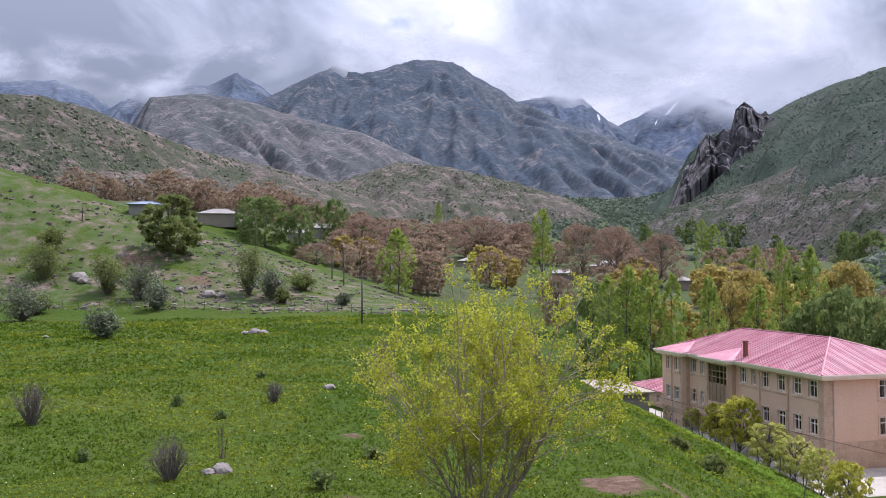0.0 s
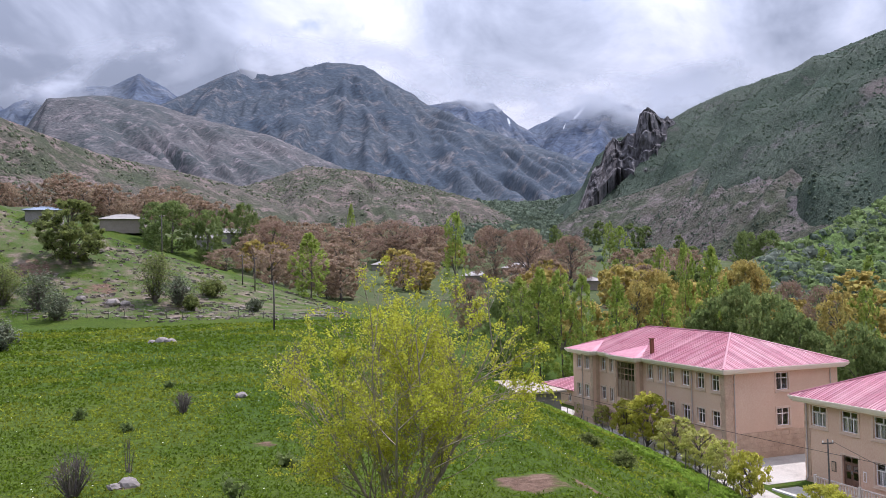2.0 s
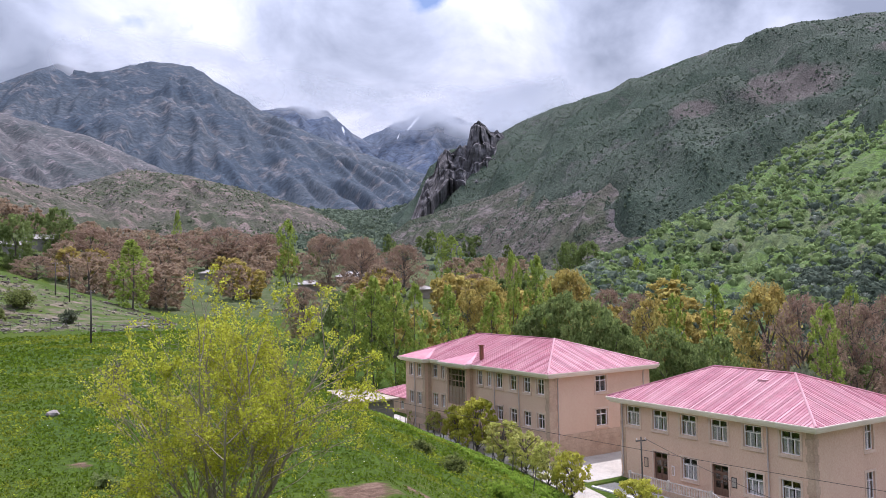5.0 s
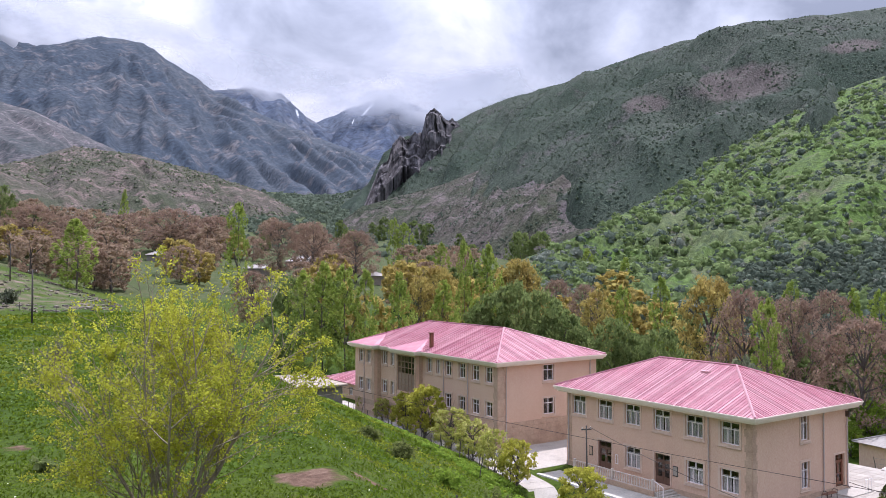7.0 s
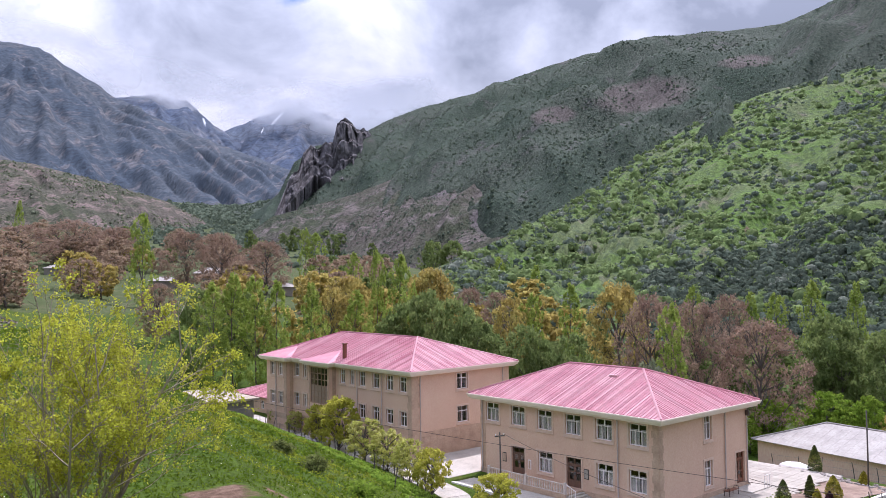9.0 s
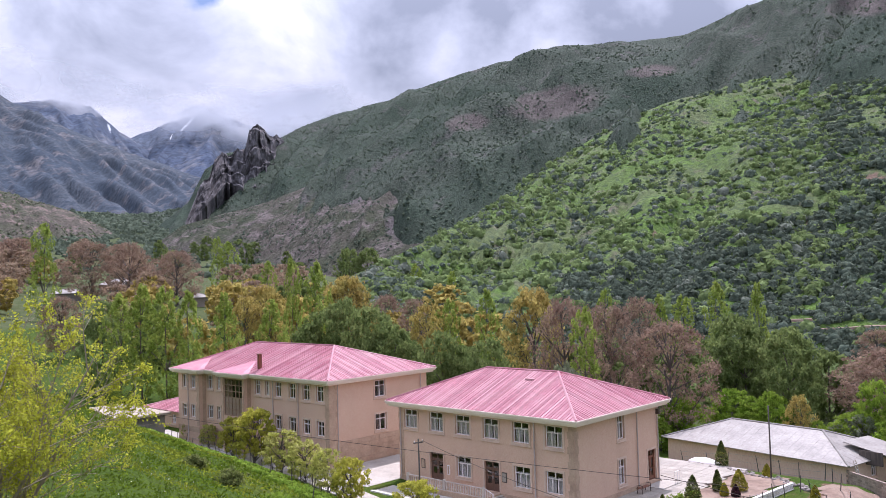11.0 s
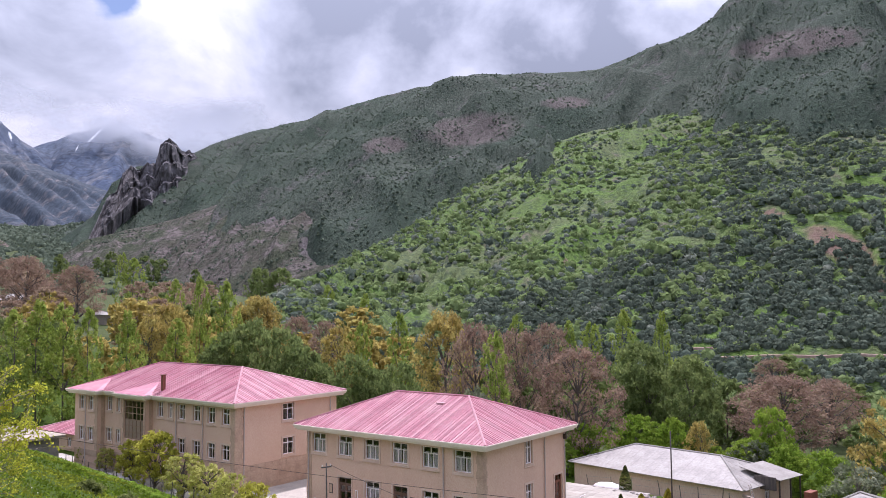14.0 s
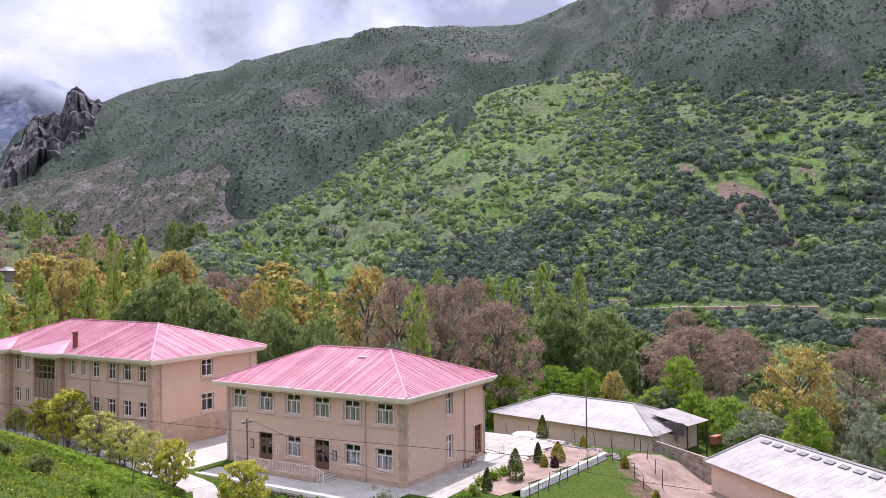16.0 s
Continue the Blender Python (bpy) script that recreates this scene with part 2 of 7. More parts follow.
def ground_material():
    """Meadow grass; dry stony turf where 'stony' is high; bare earth where 'earth' is high."""
    m = hill_mat("meadow_ground", (0.042, 0.076, 0.005), (0.06, 0.088, 0.007), (0.1, 0.105, 0.02), (0.033, 0.06, 0.004), size=0.5, amount=0.2, stony=0.22, patch=0.06, bump=0.10)
    N, L = m.node_tree.nodes, m.node_tree.links
    bs = N["Principled BSDF"]
    col = bs.inputs["Base Color"].links[0].from_socket
    geo = N.new("ShaderNodeNewGeometry")
    for name, stops, scale, size in (("stony", ((0.06, 0.10, 0.02), (0.085, 0.11, 0.035), (0.14, 0.12, 0.075), (0.24, 0.18, 0.145)), 0.3, 0.35), ("wood", ((0.05, 0.07, 0.022), (0.07, 0.09, 0.03), (0.11, 0.11, 0.055)), 0.2, 0.15), ("earth", ((0.085, 0.05, 0.033), (0.15, 0.092, 0.062), (0.23, 0.155, 0.11)), 2.6, 0.9)):
        at = N.new("ShaderNodeAttribute")
        at.attribute_name = name
        nz = N.new("ShaderNodeTexNoise")
        nz.inputs["Scale"].default_value, nz.inputs["Detail"].default_value, nz.inputs["Roughness"].default_value = scale, 9, 0.7
        L.new(geo.outputs["Position"], nz.inputs["Vector"])
        ramp = N.new("ShaderNodeValToRGB")
        e = ramp.color_ramp.elements
        e[0].position, e[1].position = 0.36, 0.66
        e[0].color, e[1].color = (*stops[0], 1), (*stops[-1], 1)
        for i, c in enumerate(stops[1:-1], 1):
            e.new(0.36 + 0.3 * i / (len(stops) - 1)).color = (*c, 1)
        L.new(nz.outputs[0], ramp.inputs[0])
        n2 = N.new("ShaderNodeTexNoise")
        n2.inputs["Scale"].default_value, n2.inputs["Detail"].default_value = size, 7
        L.new(geo.outputs["Position"], n2.inputs["Vector"])
        add = N.new("ShaderNodeMath")
        add.operation = "ADD"
        L.new(at.outputs["Fac"], add.inputs[0])
        L.new(n2.outputs[0], add.inputs[1])
        r = N.new("ShaderNodeMapRange")
        r.inputs["From Min"].default_value, r.inputs["From Max"].default_value = 0.92, 1.12
        L.new(add.outputs[0], r.inputs[0])
        x = N.new("ShaderNodeMix")
        x.data_type = "RGBA"
        L.new(r.outputs[0], x.inputs[0])
        L.new(col, x.inputs[6])
        L.new(ramp.outputs[0], x.inputs[7])
        col = x.outputs[2]
    L.new(col, bs.inputs["Base Color"])
    return m


meadow_mat = ground_material()
EARTH = ((5.8, 27.0, 1.9), (8.2, 29.5, 1.2), (-7.6, 28.7, 0.7), (-2.6, 24.3, 1.4), (12.5, 33, 0.9), (-40, 136, 4), (-52, 141, 5), (-4, 35, 1.0), (60, 38, 4.5), (57, 35, 4), (63, 40, 3.0))


def soil_at(x, y):
    stony = 0.57 * smooth_step(114, 124, y + 2 * noise.noise((x * 0.1, y * 0.1, 0))) * smooth_step(6, -8, x) * smooth_step(178, 160, y)
    stony = max(stony, 0.42 * smooth_step(600, 900, math.hypot(x, y)))
    earth = max(0.62 * smooth_step(r * 1.25, r * 0.4, math.hypot(x - cx, y - cy)) for cx, cy, r in EARTH)
    d = math.hypot(x, y)
    wood = 0.75 * smooth_step(185, 215, y) * (1 - smooth_step(34, 20, math.hypot(x + 64, (y - 246) * 0.8)))
    wood = max(wood, 0.7 * smooth_step(105, 120, d) * smooth_step(25, 38, math.degrees(math.atan2(x, y))))
    return stony, wood, earth


def build_ground():
    angs = [radians(a) for a in np.concatenate([np.arange(-48, 92, 0.5), np.arange(92, 312, 5.0)])]
    radii = [0.0, 3, 6, 9, 12, 14, 16] + [17.5 * 1.018 ** i for i in range(158)] + [300 * 1.09 ** i for i in range(33)]
    verts, faces = [], []
    n = len(angs)
    for r in radii:
        for a in angs:
            x, y = r * math.sin(a), r * math.cos(a)
            verts.append((x, y, ground_z(x, y)))
    for i in range(len(radii) - 1):
        for j in range(n):
            k = (j + 1) % n
            faces.append((i * n + j, i * n + k, (i + 1) * n + k, (i + 1) * n + j))
    ob = link_mesh("ground", verts, faces, meadow_mat, True)
    soils = [soil_at(v[0], v[1]) for v in verts]
    for k, name in enumerate(("stony", "wood", "earth")):
        at = ob.data.attributes.new(name, "FLOAT", "POINT")
        at.data.foreach_set("value", [q[k] for q in soils])
    return tagged(ob, "green spring meadow sloping down to the valley floor", "ground", kind="structure")


ground = build_ground()


# ---- hills and mountains ----
HEIGHTS = {}


def mountain(name, label, ridge, foot, base, material, seed, rough=0.1, gully=0.05, n=160, m=70, power=1.0, jag=0.01, gully_size=3.0, back=0.6, slant=0.0, scars=(), terrace=0.0):
    """A ridge (bearing, elevation in degrees from the eye, distance) with flanks that fall to a foot at a smaller distance, and a far side."""
    az = np.array([p[0] for p in ridge]); el = np.array([p[1] for p in ridge]); di = np.array([p[2] for p in ridge])
    verts, faces = [], []
    for i in range(n + 1):
        a = az[0] + (az[-1] - az[0]) * i / n
        d = float(np.interp(a, az, di)); e = float(np.interp(a, az, el))
        top = EYE[2] + d * math.tan(radians(e))
        top += jag * d * math.tan(radians(1)) * 3 * fbm(a * 1.1, seed, 0, 5)
        f0 = float(np.interp(a, [p[0] for p in foot], [p[1] for p in foot]))
        for j in range(m + 1):
            t = j / m * (1 + back)
            if t <= 1:
                r = f0 + (d - f0) * t
                h = t ** power
            else:
                r = d + (d - f0) * (t - 1) * 0.8
                h = 1 - (t - 1) ** 1.2 * 0.8
            x, y = r * math.sin(radians(a)), r * math.cos(radians(a))
            z = base + (top - base) * h
            span = abs(top - base) + 1
            env = min(1.0, 5 * max(0.0, 1 - t) + 0.05) * min(1, t * 5) if t <= 1 else 0.2
            wob = 2.2 * fbm(x / span * 0.5, y / span * 0.5, seed, 4)
            ax = a * gully_size * 0.1 * (d / 900) ** 0.3 + wob + slant * t
            g = 1 - 2 * abs(noise.noise((ax, t * 1.6 + 0.5 * wob, seed + 3.3)))
            g2 = 1 - 2 * abs(noise.noise((ax * 2.3 + 2 * t, t * 3.6, seed + 8.1)))
            z += span * env * (gully * (g + 0.4 * g2) - gully * 0.4 + rough * 0.35 * fbm(x / span * 2.2, y / span * 2.2, seed, 6))
            if terrace and 0.05 < t <= 1:
                step = 7.0 + 2.5 * noise.noise((x * 0.01, y * 0.01, 4))
                ph = (z / step + 0.8 * noise.noise((x * 0.012, y * 0.012, 9))) % 1.0
                z += terrace * smooth_step(0.05, 0.2, t) * step * (smooth_step(0.55, 1.0, ph) - ph) * smooth_step(-0.1, 0.25, noise.noise((x * 0.009, y * 0.009, 2)))
            if t == 0:
                z -= 0.25 * span
            verts.append((x, y, z))
    k = m + 1
    for i in range(n):
        for j in range(m):
            faces.append((i * k + j, (i + 1) * k + j, (i + 1) * k + j + 1, i * k + j + 1))
    HEIGHTS[name] = (np.array(verts).reshape(n + 1, k, 3), m, back)
    ob = link_mesh(name, verts, faces, material, True)
    if scars:
        value = []
        for x, y, z in verts:
            a, e = math.degrees(math.atan2(x, y)), math.degrees(math.atan2(z - EYE[2], math.hypot(x, y)))
            value.append(max(0.95 * smooth_step(1.3, 0.3, math.hypot((a - sa - sl * (e - se)) / ra, (e - se) / re)) for sa, se, ra, re, sl in scars))
        ob.data.attributes.new("scar", "FLOAT", "POINT").data.foreach_set("value", value)
    return tagged(ob, label, "mountain", kind="structure")


# blue haze and cloud shade are put into these two ranges' base colours
far_haze_mat = hill_mat("far_range_haze", (0.075, 0.098, 0.145), (0.11, 0.132, 0.165), (0.17, 0.178, 0.2), (0.062, 0.082, 0.12), size=40, amount=0.4, stony=0.4, patch=0.0016, bump=8, scar=(0.75, 0.78, 0.82))
main_haze_mat = hill_mat("main_range_haze", (0.05, 0.068, 0.09), (0.073, 0.088, 0.104), (0.15, 0.142, 0.145), (0.038, 0.052, 0.07), size=16, amount=0.75, stony=0.46, patch=0.0034, bump=3)
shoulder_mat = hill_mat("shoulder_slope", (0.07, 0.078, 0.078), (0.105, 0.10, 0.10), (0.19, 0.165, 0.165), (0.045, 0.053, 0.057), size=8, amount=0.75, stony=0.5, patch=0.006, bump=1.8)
brown_mat = hill_mat("brown_slope", (0.068, 0.077, 0.044), (0.108, 0.095, 0.075), (0.215, 0.162, 0.142), (0.036, 0.043, 0.027), size=3.2, amount=0.75, stony=0.58, patch=0.012, bump=1.8)
# scrub slope, with a little haze blue mixed into its base colours
right_mat = hill_mat("right_slope", (0.044, 0.066, 0.043), (0.065, 0.08, 0.057), (0.118, 0.108, 0.1), (0.03, 0.047, 0.032), size=3.0, amount=1.0, stony=0.3, patch=0.007, bump=1.4, scar=(0.135, 0.116, 0.102))
green_mat = hill_mat("green_slope", (0.10, 0.165, 0.034), (0.115, 0.145, 0.06), (0.155, 0.14, 0.10), (0.062, 0.09, 0.046), size=2.6, amount=0.8, stony=0.34, patch=0.022, bump=1.0, scar=(0.24, 0.16, 0.12))
spur_mat = hill_mat("spur_slope", (0.06, 0.07, 0.04), (0.092, 0.08, 0.064), (0.155, 0.13, 0.118), (0.036, 0.044, 0.026), size=3.6, amount=0.7, stony=0.6, patch=0.014, bump=2.2, scar=(0.16, 0.14, 0.134))
rock_mat = hill_mat("crag_rock", (0.125, 0.115, 0.118), (0.155, 0.144, 0.146), (0.19, 0.178, 0.178), (0.09, 0.083, 0.085), size=7, amount=0.4, stony=0.6, patch=0.03, bump=1.2)
mountain("mountain_far_left", "distant mountain with its top in cloud, coloured dark blue-grey for haze", [(-40, 11, 4300), (-28.2, 11.7, 4300), (-25.1, 12.1, 4300), (-23.4, 11.6, 4300), (-20.4, 9.9, 4300), (-15, 7, 4300)], [(-40, 2600), (-15, 2600)], 150, far_haze_mat, 1.0)
mountain("mountain_back", "distant mountain under low cloud, coloured blue-grey for haze", [(-24, 9, 3900), (-22.4, 10.3, 3900), (-20, 11.9, 3900), (-15.8, 12.5, 3900), (-14, 13.4, 3900), (-12.5, 12.7, 3900), (-10, 11, 3900), (-6, 9, 3900)], [(-24, 2400), (-6, 2400)], 150, far_haze_mat, 2.0, jag=0.02)
mountain("mountain_snow_ridge", "distant ridge with thin snow streaks", [(2, 10.5, 4300), (4.6, 11.6, 4300), (7.3, 12.1, 4300), (9.6, 11.8, 4300), (11.5, 10.2, 4300), (14, 8.5, 4300)], [(2, 2800), (14, 2800)], 150, far_haze_mat, 3.0, jag=0.02, n=160, m=100, scars=((10.7, 10.5, 0.12, 0.4, -0.3),))
mountain("mountain_far_right", "distant mountain with snow patches and cloud on its top", [(9, 8, 4600), (10.7, 9.3, 4600), (14.1, 10.9, 4600), (17, 11.8, 4600), (19.5, 10.9, 4600), (22, 10, 4600), (26, 9, 4600)], [(9, 3000), (26, 3000)], 150, far_haze_mat, 4.0, jag=0.02, n=200, m=110, scars=((15.6, 11.0, 0.11, 0.75, 0.9), (14.5, 10.1, 0.07, 0.35, 0.4), (16.9, 11.2, 0.06, 0.3, -0.5)))
mountain("mountain_main", "large dark mountain with steep gullies, blue haze put into its colour", [(-16, 10, 3100), (-11.3, 12.2, 3100), (-9.4, 13.2, 3100), (-7.5, 14, 3100), (-5.6, 13.6, 3100), (-1.7, 14.6, 3100), (0.7, 14.4, 3100), (3, 13.1, 3050), (5.3, 11.7, 2950), (8.4, 10.3, 2800), (12.2, 8.9, 2500), (15.9, 7.6, 2200), (20, 6, 2000), (26, 4, 1900)], [(-16, 1500), (5, 1300), (26, 1000)], 90, main_haze_mat, 5.0, n=260, m=120, gully=0.045, gully_size=2.6, rough=0.22, jag=0.03)
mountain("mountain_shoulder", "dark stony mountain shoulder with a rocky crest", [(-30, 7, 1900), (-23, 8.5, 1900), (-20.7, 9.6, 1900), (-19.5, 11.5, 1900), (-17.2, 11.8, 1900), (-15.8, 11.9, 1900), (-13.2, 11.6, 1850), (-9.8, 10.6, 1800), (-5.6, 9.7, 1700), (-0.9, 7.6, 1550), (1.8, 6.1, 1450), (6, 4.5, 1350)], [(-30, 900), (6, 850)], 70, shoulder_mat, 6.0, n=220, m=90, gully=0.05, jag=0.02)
mountain("hill_valley_head", "dark scrub-covered slope at the head of the valley", [(4, 3.5, 1250), (9, 4.6, 1250), (12, 5.0, 1200), (15, 5.4, 1150), (18, 5.5, 1100), (22, 5, 1050)], [(4, 620), (22, 560)], 28, right_mat, 12.0, n=120, m=70)
mountain("hill_brown_low", "low stony brown hill with thin scrub", [(-14, 4.5, 900), (-8.7, 6.0, 900), (-6.4, 6.6, 900), (-3.3, 7.7, 900), (0.3, 7.4, 880), (4.5, 6.4, 850), (8.4, 5.2, 820), (11, 3.8, 780), (13, 2.5, 760)], [(-14, 560), (13, 600)], 30, brown_mat, 7.0, n=180, m=80, gully=0.06, power=0.8)
mountain("hill_brown_left", "pale brown stony hill with erosion scars", [(-50, 10, 620), (-40, 11, 620), (-28.2, 11, 620), (-26, 11.1, 620), (-23.4, 10.6, 620), (-20, 9.4, 640), (-16.5, 8.3, 680), (-12.8, 7.5, 720), (-7.1, 6.2, 760), (-2, 4.5, 780)], [(-50, 330), (-2, 480)], 30, brown_mat, 8.0, n=180, m=70, gully=0.045)
mountain("mountain_right", "large scrub-covered mountain rising to a long ridge", [(12, 3, 900), (15.5, 5.8, 900), (16.6, 8, 900), (18, 9, 900), (19.3, 9.3, 900), (21.5, 10.1, 900), (22.9, 10.8, 900), (25.1, 11.7, 900), (29.1, 12.6, 880), (32.9, 13.9, 860), (36.6, 14.9, 860), (43.2, 15.5, 860), (49.3, 15.8, 860), (53.2, 16.9, 860), (56.7, 18, 860), (60, 19.3, 880), (70, 22, 900), (85, 22, 900), (110, 16, 900)], [(12, 620), (25, 420), (30, 330), (45, 300), (110, 300)], -4, right_mat, 9.0, n=340, m=130, gully=0.06, gully_size=2.2, rough=0.22, power=0.85, scars=((40.5, 12.0, 4.5, 1.6, 0.8), (34.5, 11.0, 2.2, 0.9, 0.5), (62, 16.2, 6, 1.2, 0), (47, 13.6, 2.5, 0.6, 0)))
mountain("mountain_spur", "brown rocky spur with thin scrub below the ridge", [(12, 2.0, 640), (15.1, 4.3, 640), (20.6, 5.8, 640), (25.2, 7.6, 630), (28.9, 8.5, 610), (31, 8.2, 600), (33.5, 7.6, 600), (36, 6.7, 600), (39, 5.2, 590), (42, 3, 580)], [(12, 520), (20, 430), (28, 330), (42, 330)], -2, spur_mat, 14.0, n=220, m=90, gully=0.045, gully_size=2.0, rough=0.12, power=0.8, back=0.5, scars=((32.5, 5.2, 2.2, 1.5, 0.4), (29.5, 4.0, 1.4, 1.3, 0), (26, 6.0, 2.0, 0.7, 0)))
mountain("hill_green", "green hillside dotted with dense shrubs", [(25, 0.2, 240), (28.4, 1.6, 260), (32.7, 3.6, 330), (36.6, 5.7, 390), (40.6, 8.2, 440), (44.5, 10.4, 490), (47.6, 11.5, 520), (51.4, 12.2, 540), (60.8, 13.5, 560), (72, 13.2, 560), (90, 13, 560), (110, 10, 560)], [(25, 185), (50, 190), (110, 170)], -4, green_mat, 10.0, n=280, m=130, gully=0.03, gully_size=1.4, power=0.9, terrace=0.8, scars=((64.2, 3.3, 2.0, 2.2, -0.9), (67.5, 5.1, 0.9, 0.8, -0.5), (60.2, 5.7, 1.0, 0.5, -0.6), (56.5, 2.6, 0.6, 1.6, 0), (68.3, 11.6, 1.5, 0.3, 0), (66.5, 0.6, 0.9, 1.0, 0), (46.8, 2.9, 0.35, 0.5, 0)))


def crag():
    """The rock tower and its broken wall on the end of the right-hand ridge."""
    crest = [(15.2, 4.2), (15.8, 5.7), (16.3, 7.0), (16.9, 7.5), (17.2, 8.6), (17.7, 9.1), (18.3, 8.9), (18.7, 9.4), (19.2, 9.35), (19.55, 10.6), (20.0, 11.0), (20.5, 10.75), (20.9, 10.2), (21.4, 10.3), (22.0, 9.8), (22.6, 9.9)]
    foot = [(15.2, 3.2), (16, 4.8), (17, 6.0), (18, 7.1), (19, 6.8), (20, 6.9), (21, 7.7), (22, 8.8), (22.6, 9.5)]
    verts, faces = [], []
    n, m = 150, 44
    back = []
    for i in range(n + 1):
        a = 15.2 + 7.4 * i / n
        e = float(np.interp(a, [p[0] for p in crest], [p[1] for p in crest])) + 0.12 * fbm(a * 5, 3.1, 0, 3)
        low = min(e - 0.2, float(np.interp(a, [p[0] for p in foot], [p[1] for p in foot])))
        d0 = 526 + 340 * (low / 10.2) ** 1.15
        flute = 4 * noise.noise((a * 1.5, 0.3, 5)) + 3 * noise.noise((a * 3.6, 1.3, 5))
        for j in range(m + 1):
            t = j / m
            el = low + (e - low) * t
            ledge = 9 * (t * 3.2 + 0.5 * noise.noise((a * 1.3, t * 2, 1)) - 0.75 * ((t * 3.2 + 0.9 * noise.noise((a * 1.1, 2, 8))) % 1.0))
            d = d0 + 12 + ledge * 1.2 - flute * (1 - 0.35 * t) + 6 * fbm(a * 2.6, t * 3.0, 3, 5) + 2.2 * noise.cell((a * 3.0 + 0.4 * t, t * 3.1 + 0.3 * a, 2))
            verts.append((d * math.sin(radians(a)), d * math.cos(radians(a)), EYE[2] + d * math.tan(radians(el))))
        back.append((verts[-1][0] * 1.11, verts[-1][1] * 1.11, verts[-1][2] - 45))
    for i in range(n + 1):
        x, y, z = verts[i * (m + 1)]
        verts.append((x * 1.02, y * 1.02, z - 22))
    verts += back
    k = m + 1
    for i in range(n):
        for j in range(m):
            faces.append((i * k + j, (i + 1) * k + j, (i + 1) * k + j + 1, i * k + j + 1))
        b = (n + 1) * k
        faces.append((i * k, b + i, b + i + 1, (i + 1) * k))
        b += n + 1
        faces.append((i * k + m, (i + 1) * k + m, b + i + 1, b + i))
    ob = link_mesh("rock_crag", verts, faces, rock_mat)
    tagged(ob, "steep grey-brown rock tower at the end of the ridge", "rock", kind="structure")


crag()


# ---- cloud resting on the peaks ----
def cloud_material():
    m = bpy.data.materials.new("cloud_vapour")
    m.use_nodes = True
    N, L = m.node_tree.nodes, m.node_tree.links
    N.remove(N["Principled BSDF"])
    geo, at, nz = N.new("ShaderNodeNewGeometry"), N.new("ShaderNodeAttribute"), N.new("ShaderNodeTexNoise")
    at.attribute_name = "veil"
    nz.inputs["Scale"].default_value, nz.inputs["Detail"].default_value, nz.inputs["Roughness"].default_value = 0.0028, 7, 0.5
    L.new(geo.outputs["Position"], nz.inputs["Vector"])
    r = N.new("ShaderNodeMapRange")
    r.interpolation_type = "SMOOTHSTEP"
    r.inputs["From Min"].default_value, r.inputs["From Max"].default_value = 0.36, 0.62
    L.new(nz.outputs[0], r.inputs[0])
    mul = N.new("ShaderNodeMath")
    mul.operation = "MULTIPLY"
    L.new(at.outputs["Fac"], mul.inputs[0])
    L.new(r.outputs[0], mul.inputs[1])
    tr, df, tl, mx, m2 = N.new("ShaderNodeBsdfTransparent"), N.new("ShaderNodeBsdfDiffuse"), N.new("ShaderNodeBsdfTranslucent"), N.new("ShaderNodeMixShader"), N.new("ShaderNodeMixShader")
    df.inputs[0].default_value = tl.inputs[0].default_value = (0.95, 0.96, 0.98, 1)
    m2.inputs[0].default_value = 0.55
    L.new(df.outputs[0], m2.inputs[1])
    L.new(tl.outputs[0], m2.inputs[2])
    L.new(mul.outputs[0], mx.inputs[0])
    L.new(tr.outputs[0], mx.inputs[1])
    L.new(m2.outputs[0], mx.inputs[2])
    L.new(mx.outputs[0], N["Material Output"].inputs[0])
    return m


cloud_mat = cloud_material()


def cloud_bank(label, line, d, height, seed, n=70, m=22):
    """A billowing bank of cloud along the peaks; line gives bearing and the elevation of its lower edge."""
    verts, faces, dens = [], [], []
    az = [p[0] for p in line]
    for i in range(n + 1):
        a = az[0] + (az[-1] - az[0]) * i / n
        e0 = float(np.interp(a, az, [p[1] for p in line]))
        side = smooth_step(0, 0.18, i / n) * smooth_step(1, 0.82, i / n)
        for j in range(m + 1):
            t = j / m
            e = e0 - 0.8 + (height + 0.8) * t
            dd = d + 30 * fbm(a * 0.3, t * 1.5, seed, 2) + 420 * t
            verts.append((dd * math.sin(radians(a)), dd * math.cos(radians(a)), EYE[2] + dd * math.tan(radians(e))))
            dens.append(side * smooth_step(0, 0.5, t) * smooth_step(1.0, 0.7, t) * 0.95)
    k = m + 1
    for i in range(n):
        for j in range(m):
            faces.append((i * k + j, (i + 1) * k + j, (i + 1) * k + j + 1, i * k + j + 1))
    ob = link_mesh("cloud_bank", verts, faces, cloud_mat, True)
    ob.data.attributes.new("veil", "FLOAT", "POINT").data.foreach_set("value", dens)
    tagged(ob, label, "cloud", kind="structure")


cloud_bank("low white cloud resting on the main peak", [(-9, 13.4), (-6, 12.9), (-2, 12.5), (1, 12.5), (4, 12.2), (8, 11.8)], 2850, 4.0, 1)
cloud_bank("low grey cloud over the distant peaks", [(-34, 11.2), (-24, 11.2), (-19, 10.8), (-16, 11.8), (-13, 12.4), (-9, 12.6)], 3500, 4.0, 2)
cloud_bank("low white cloud over the far right peaks", [(3, 11.2), (8, 10.9), (12, 10.0), (16, 10.4), (20, 9.6), (25, 10.4), (29, 11.6)], 4000, 4.0, 3)


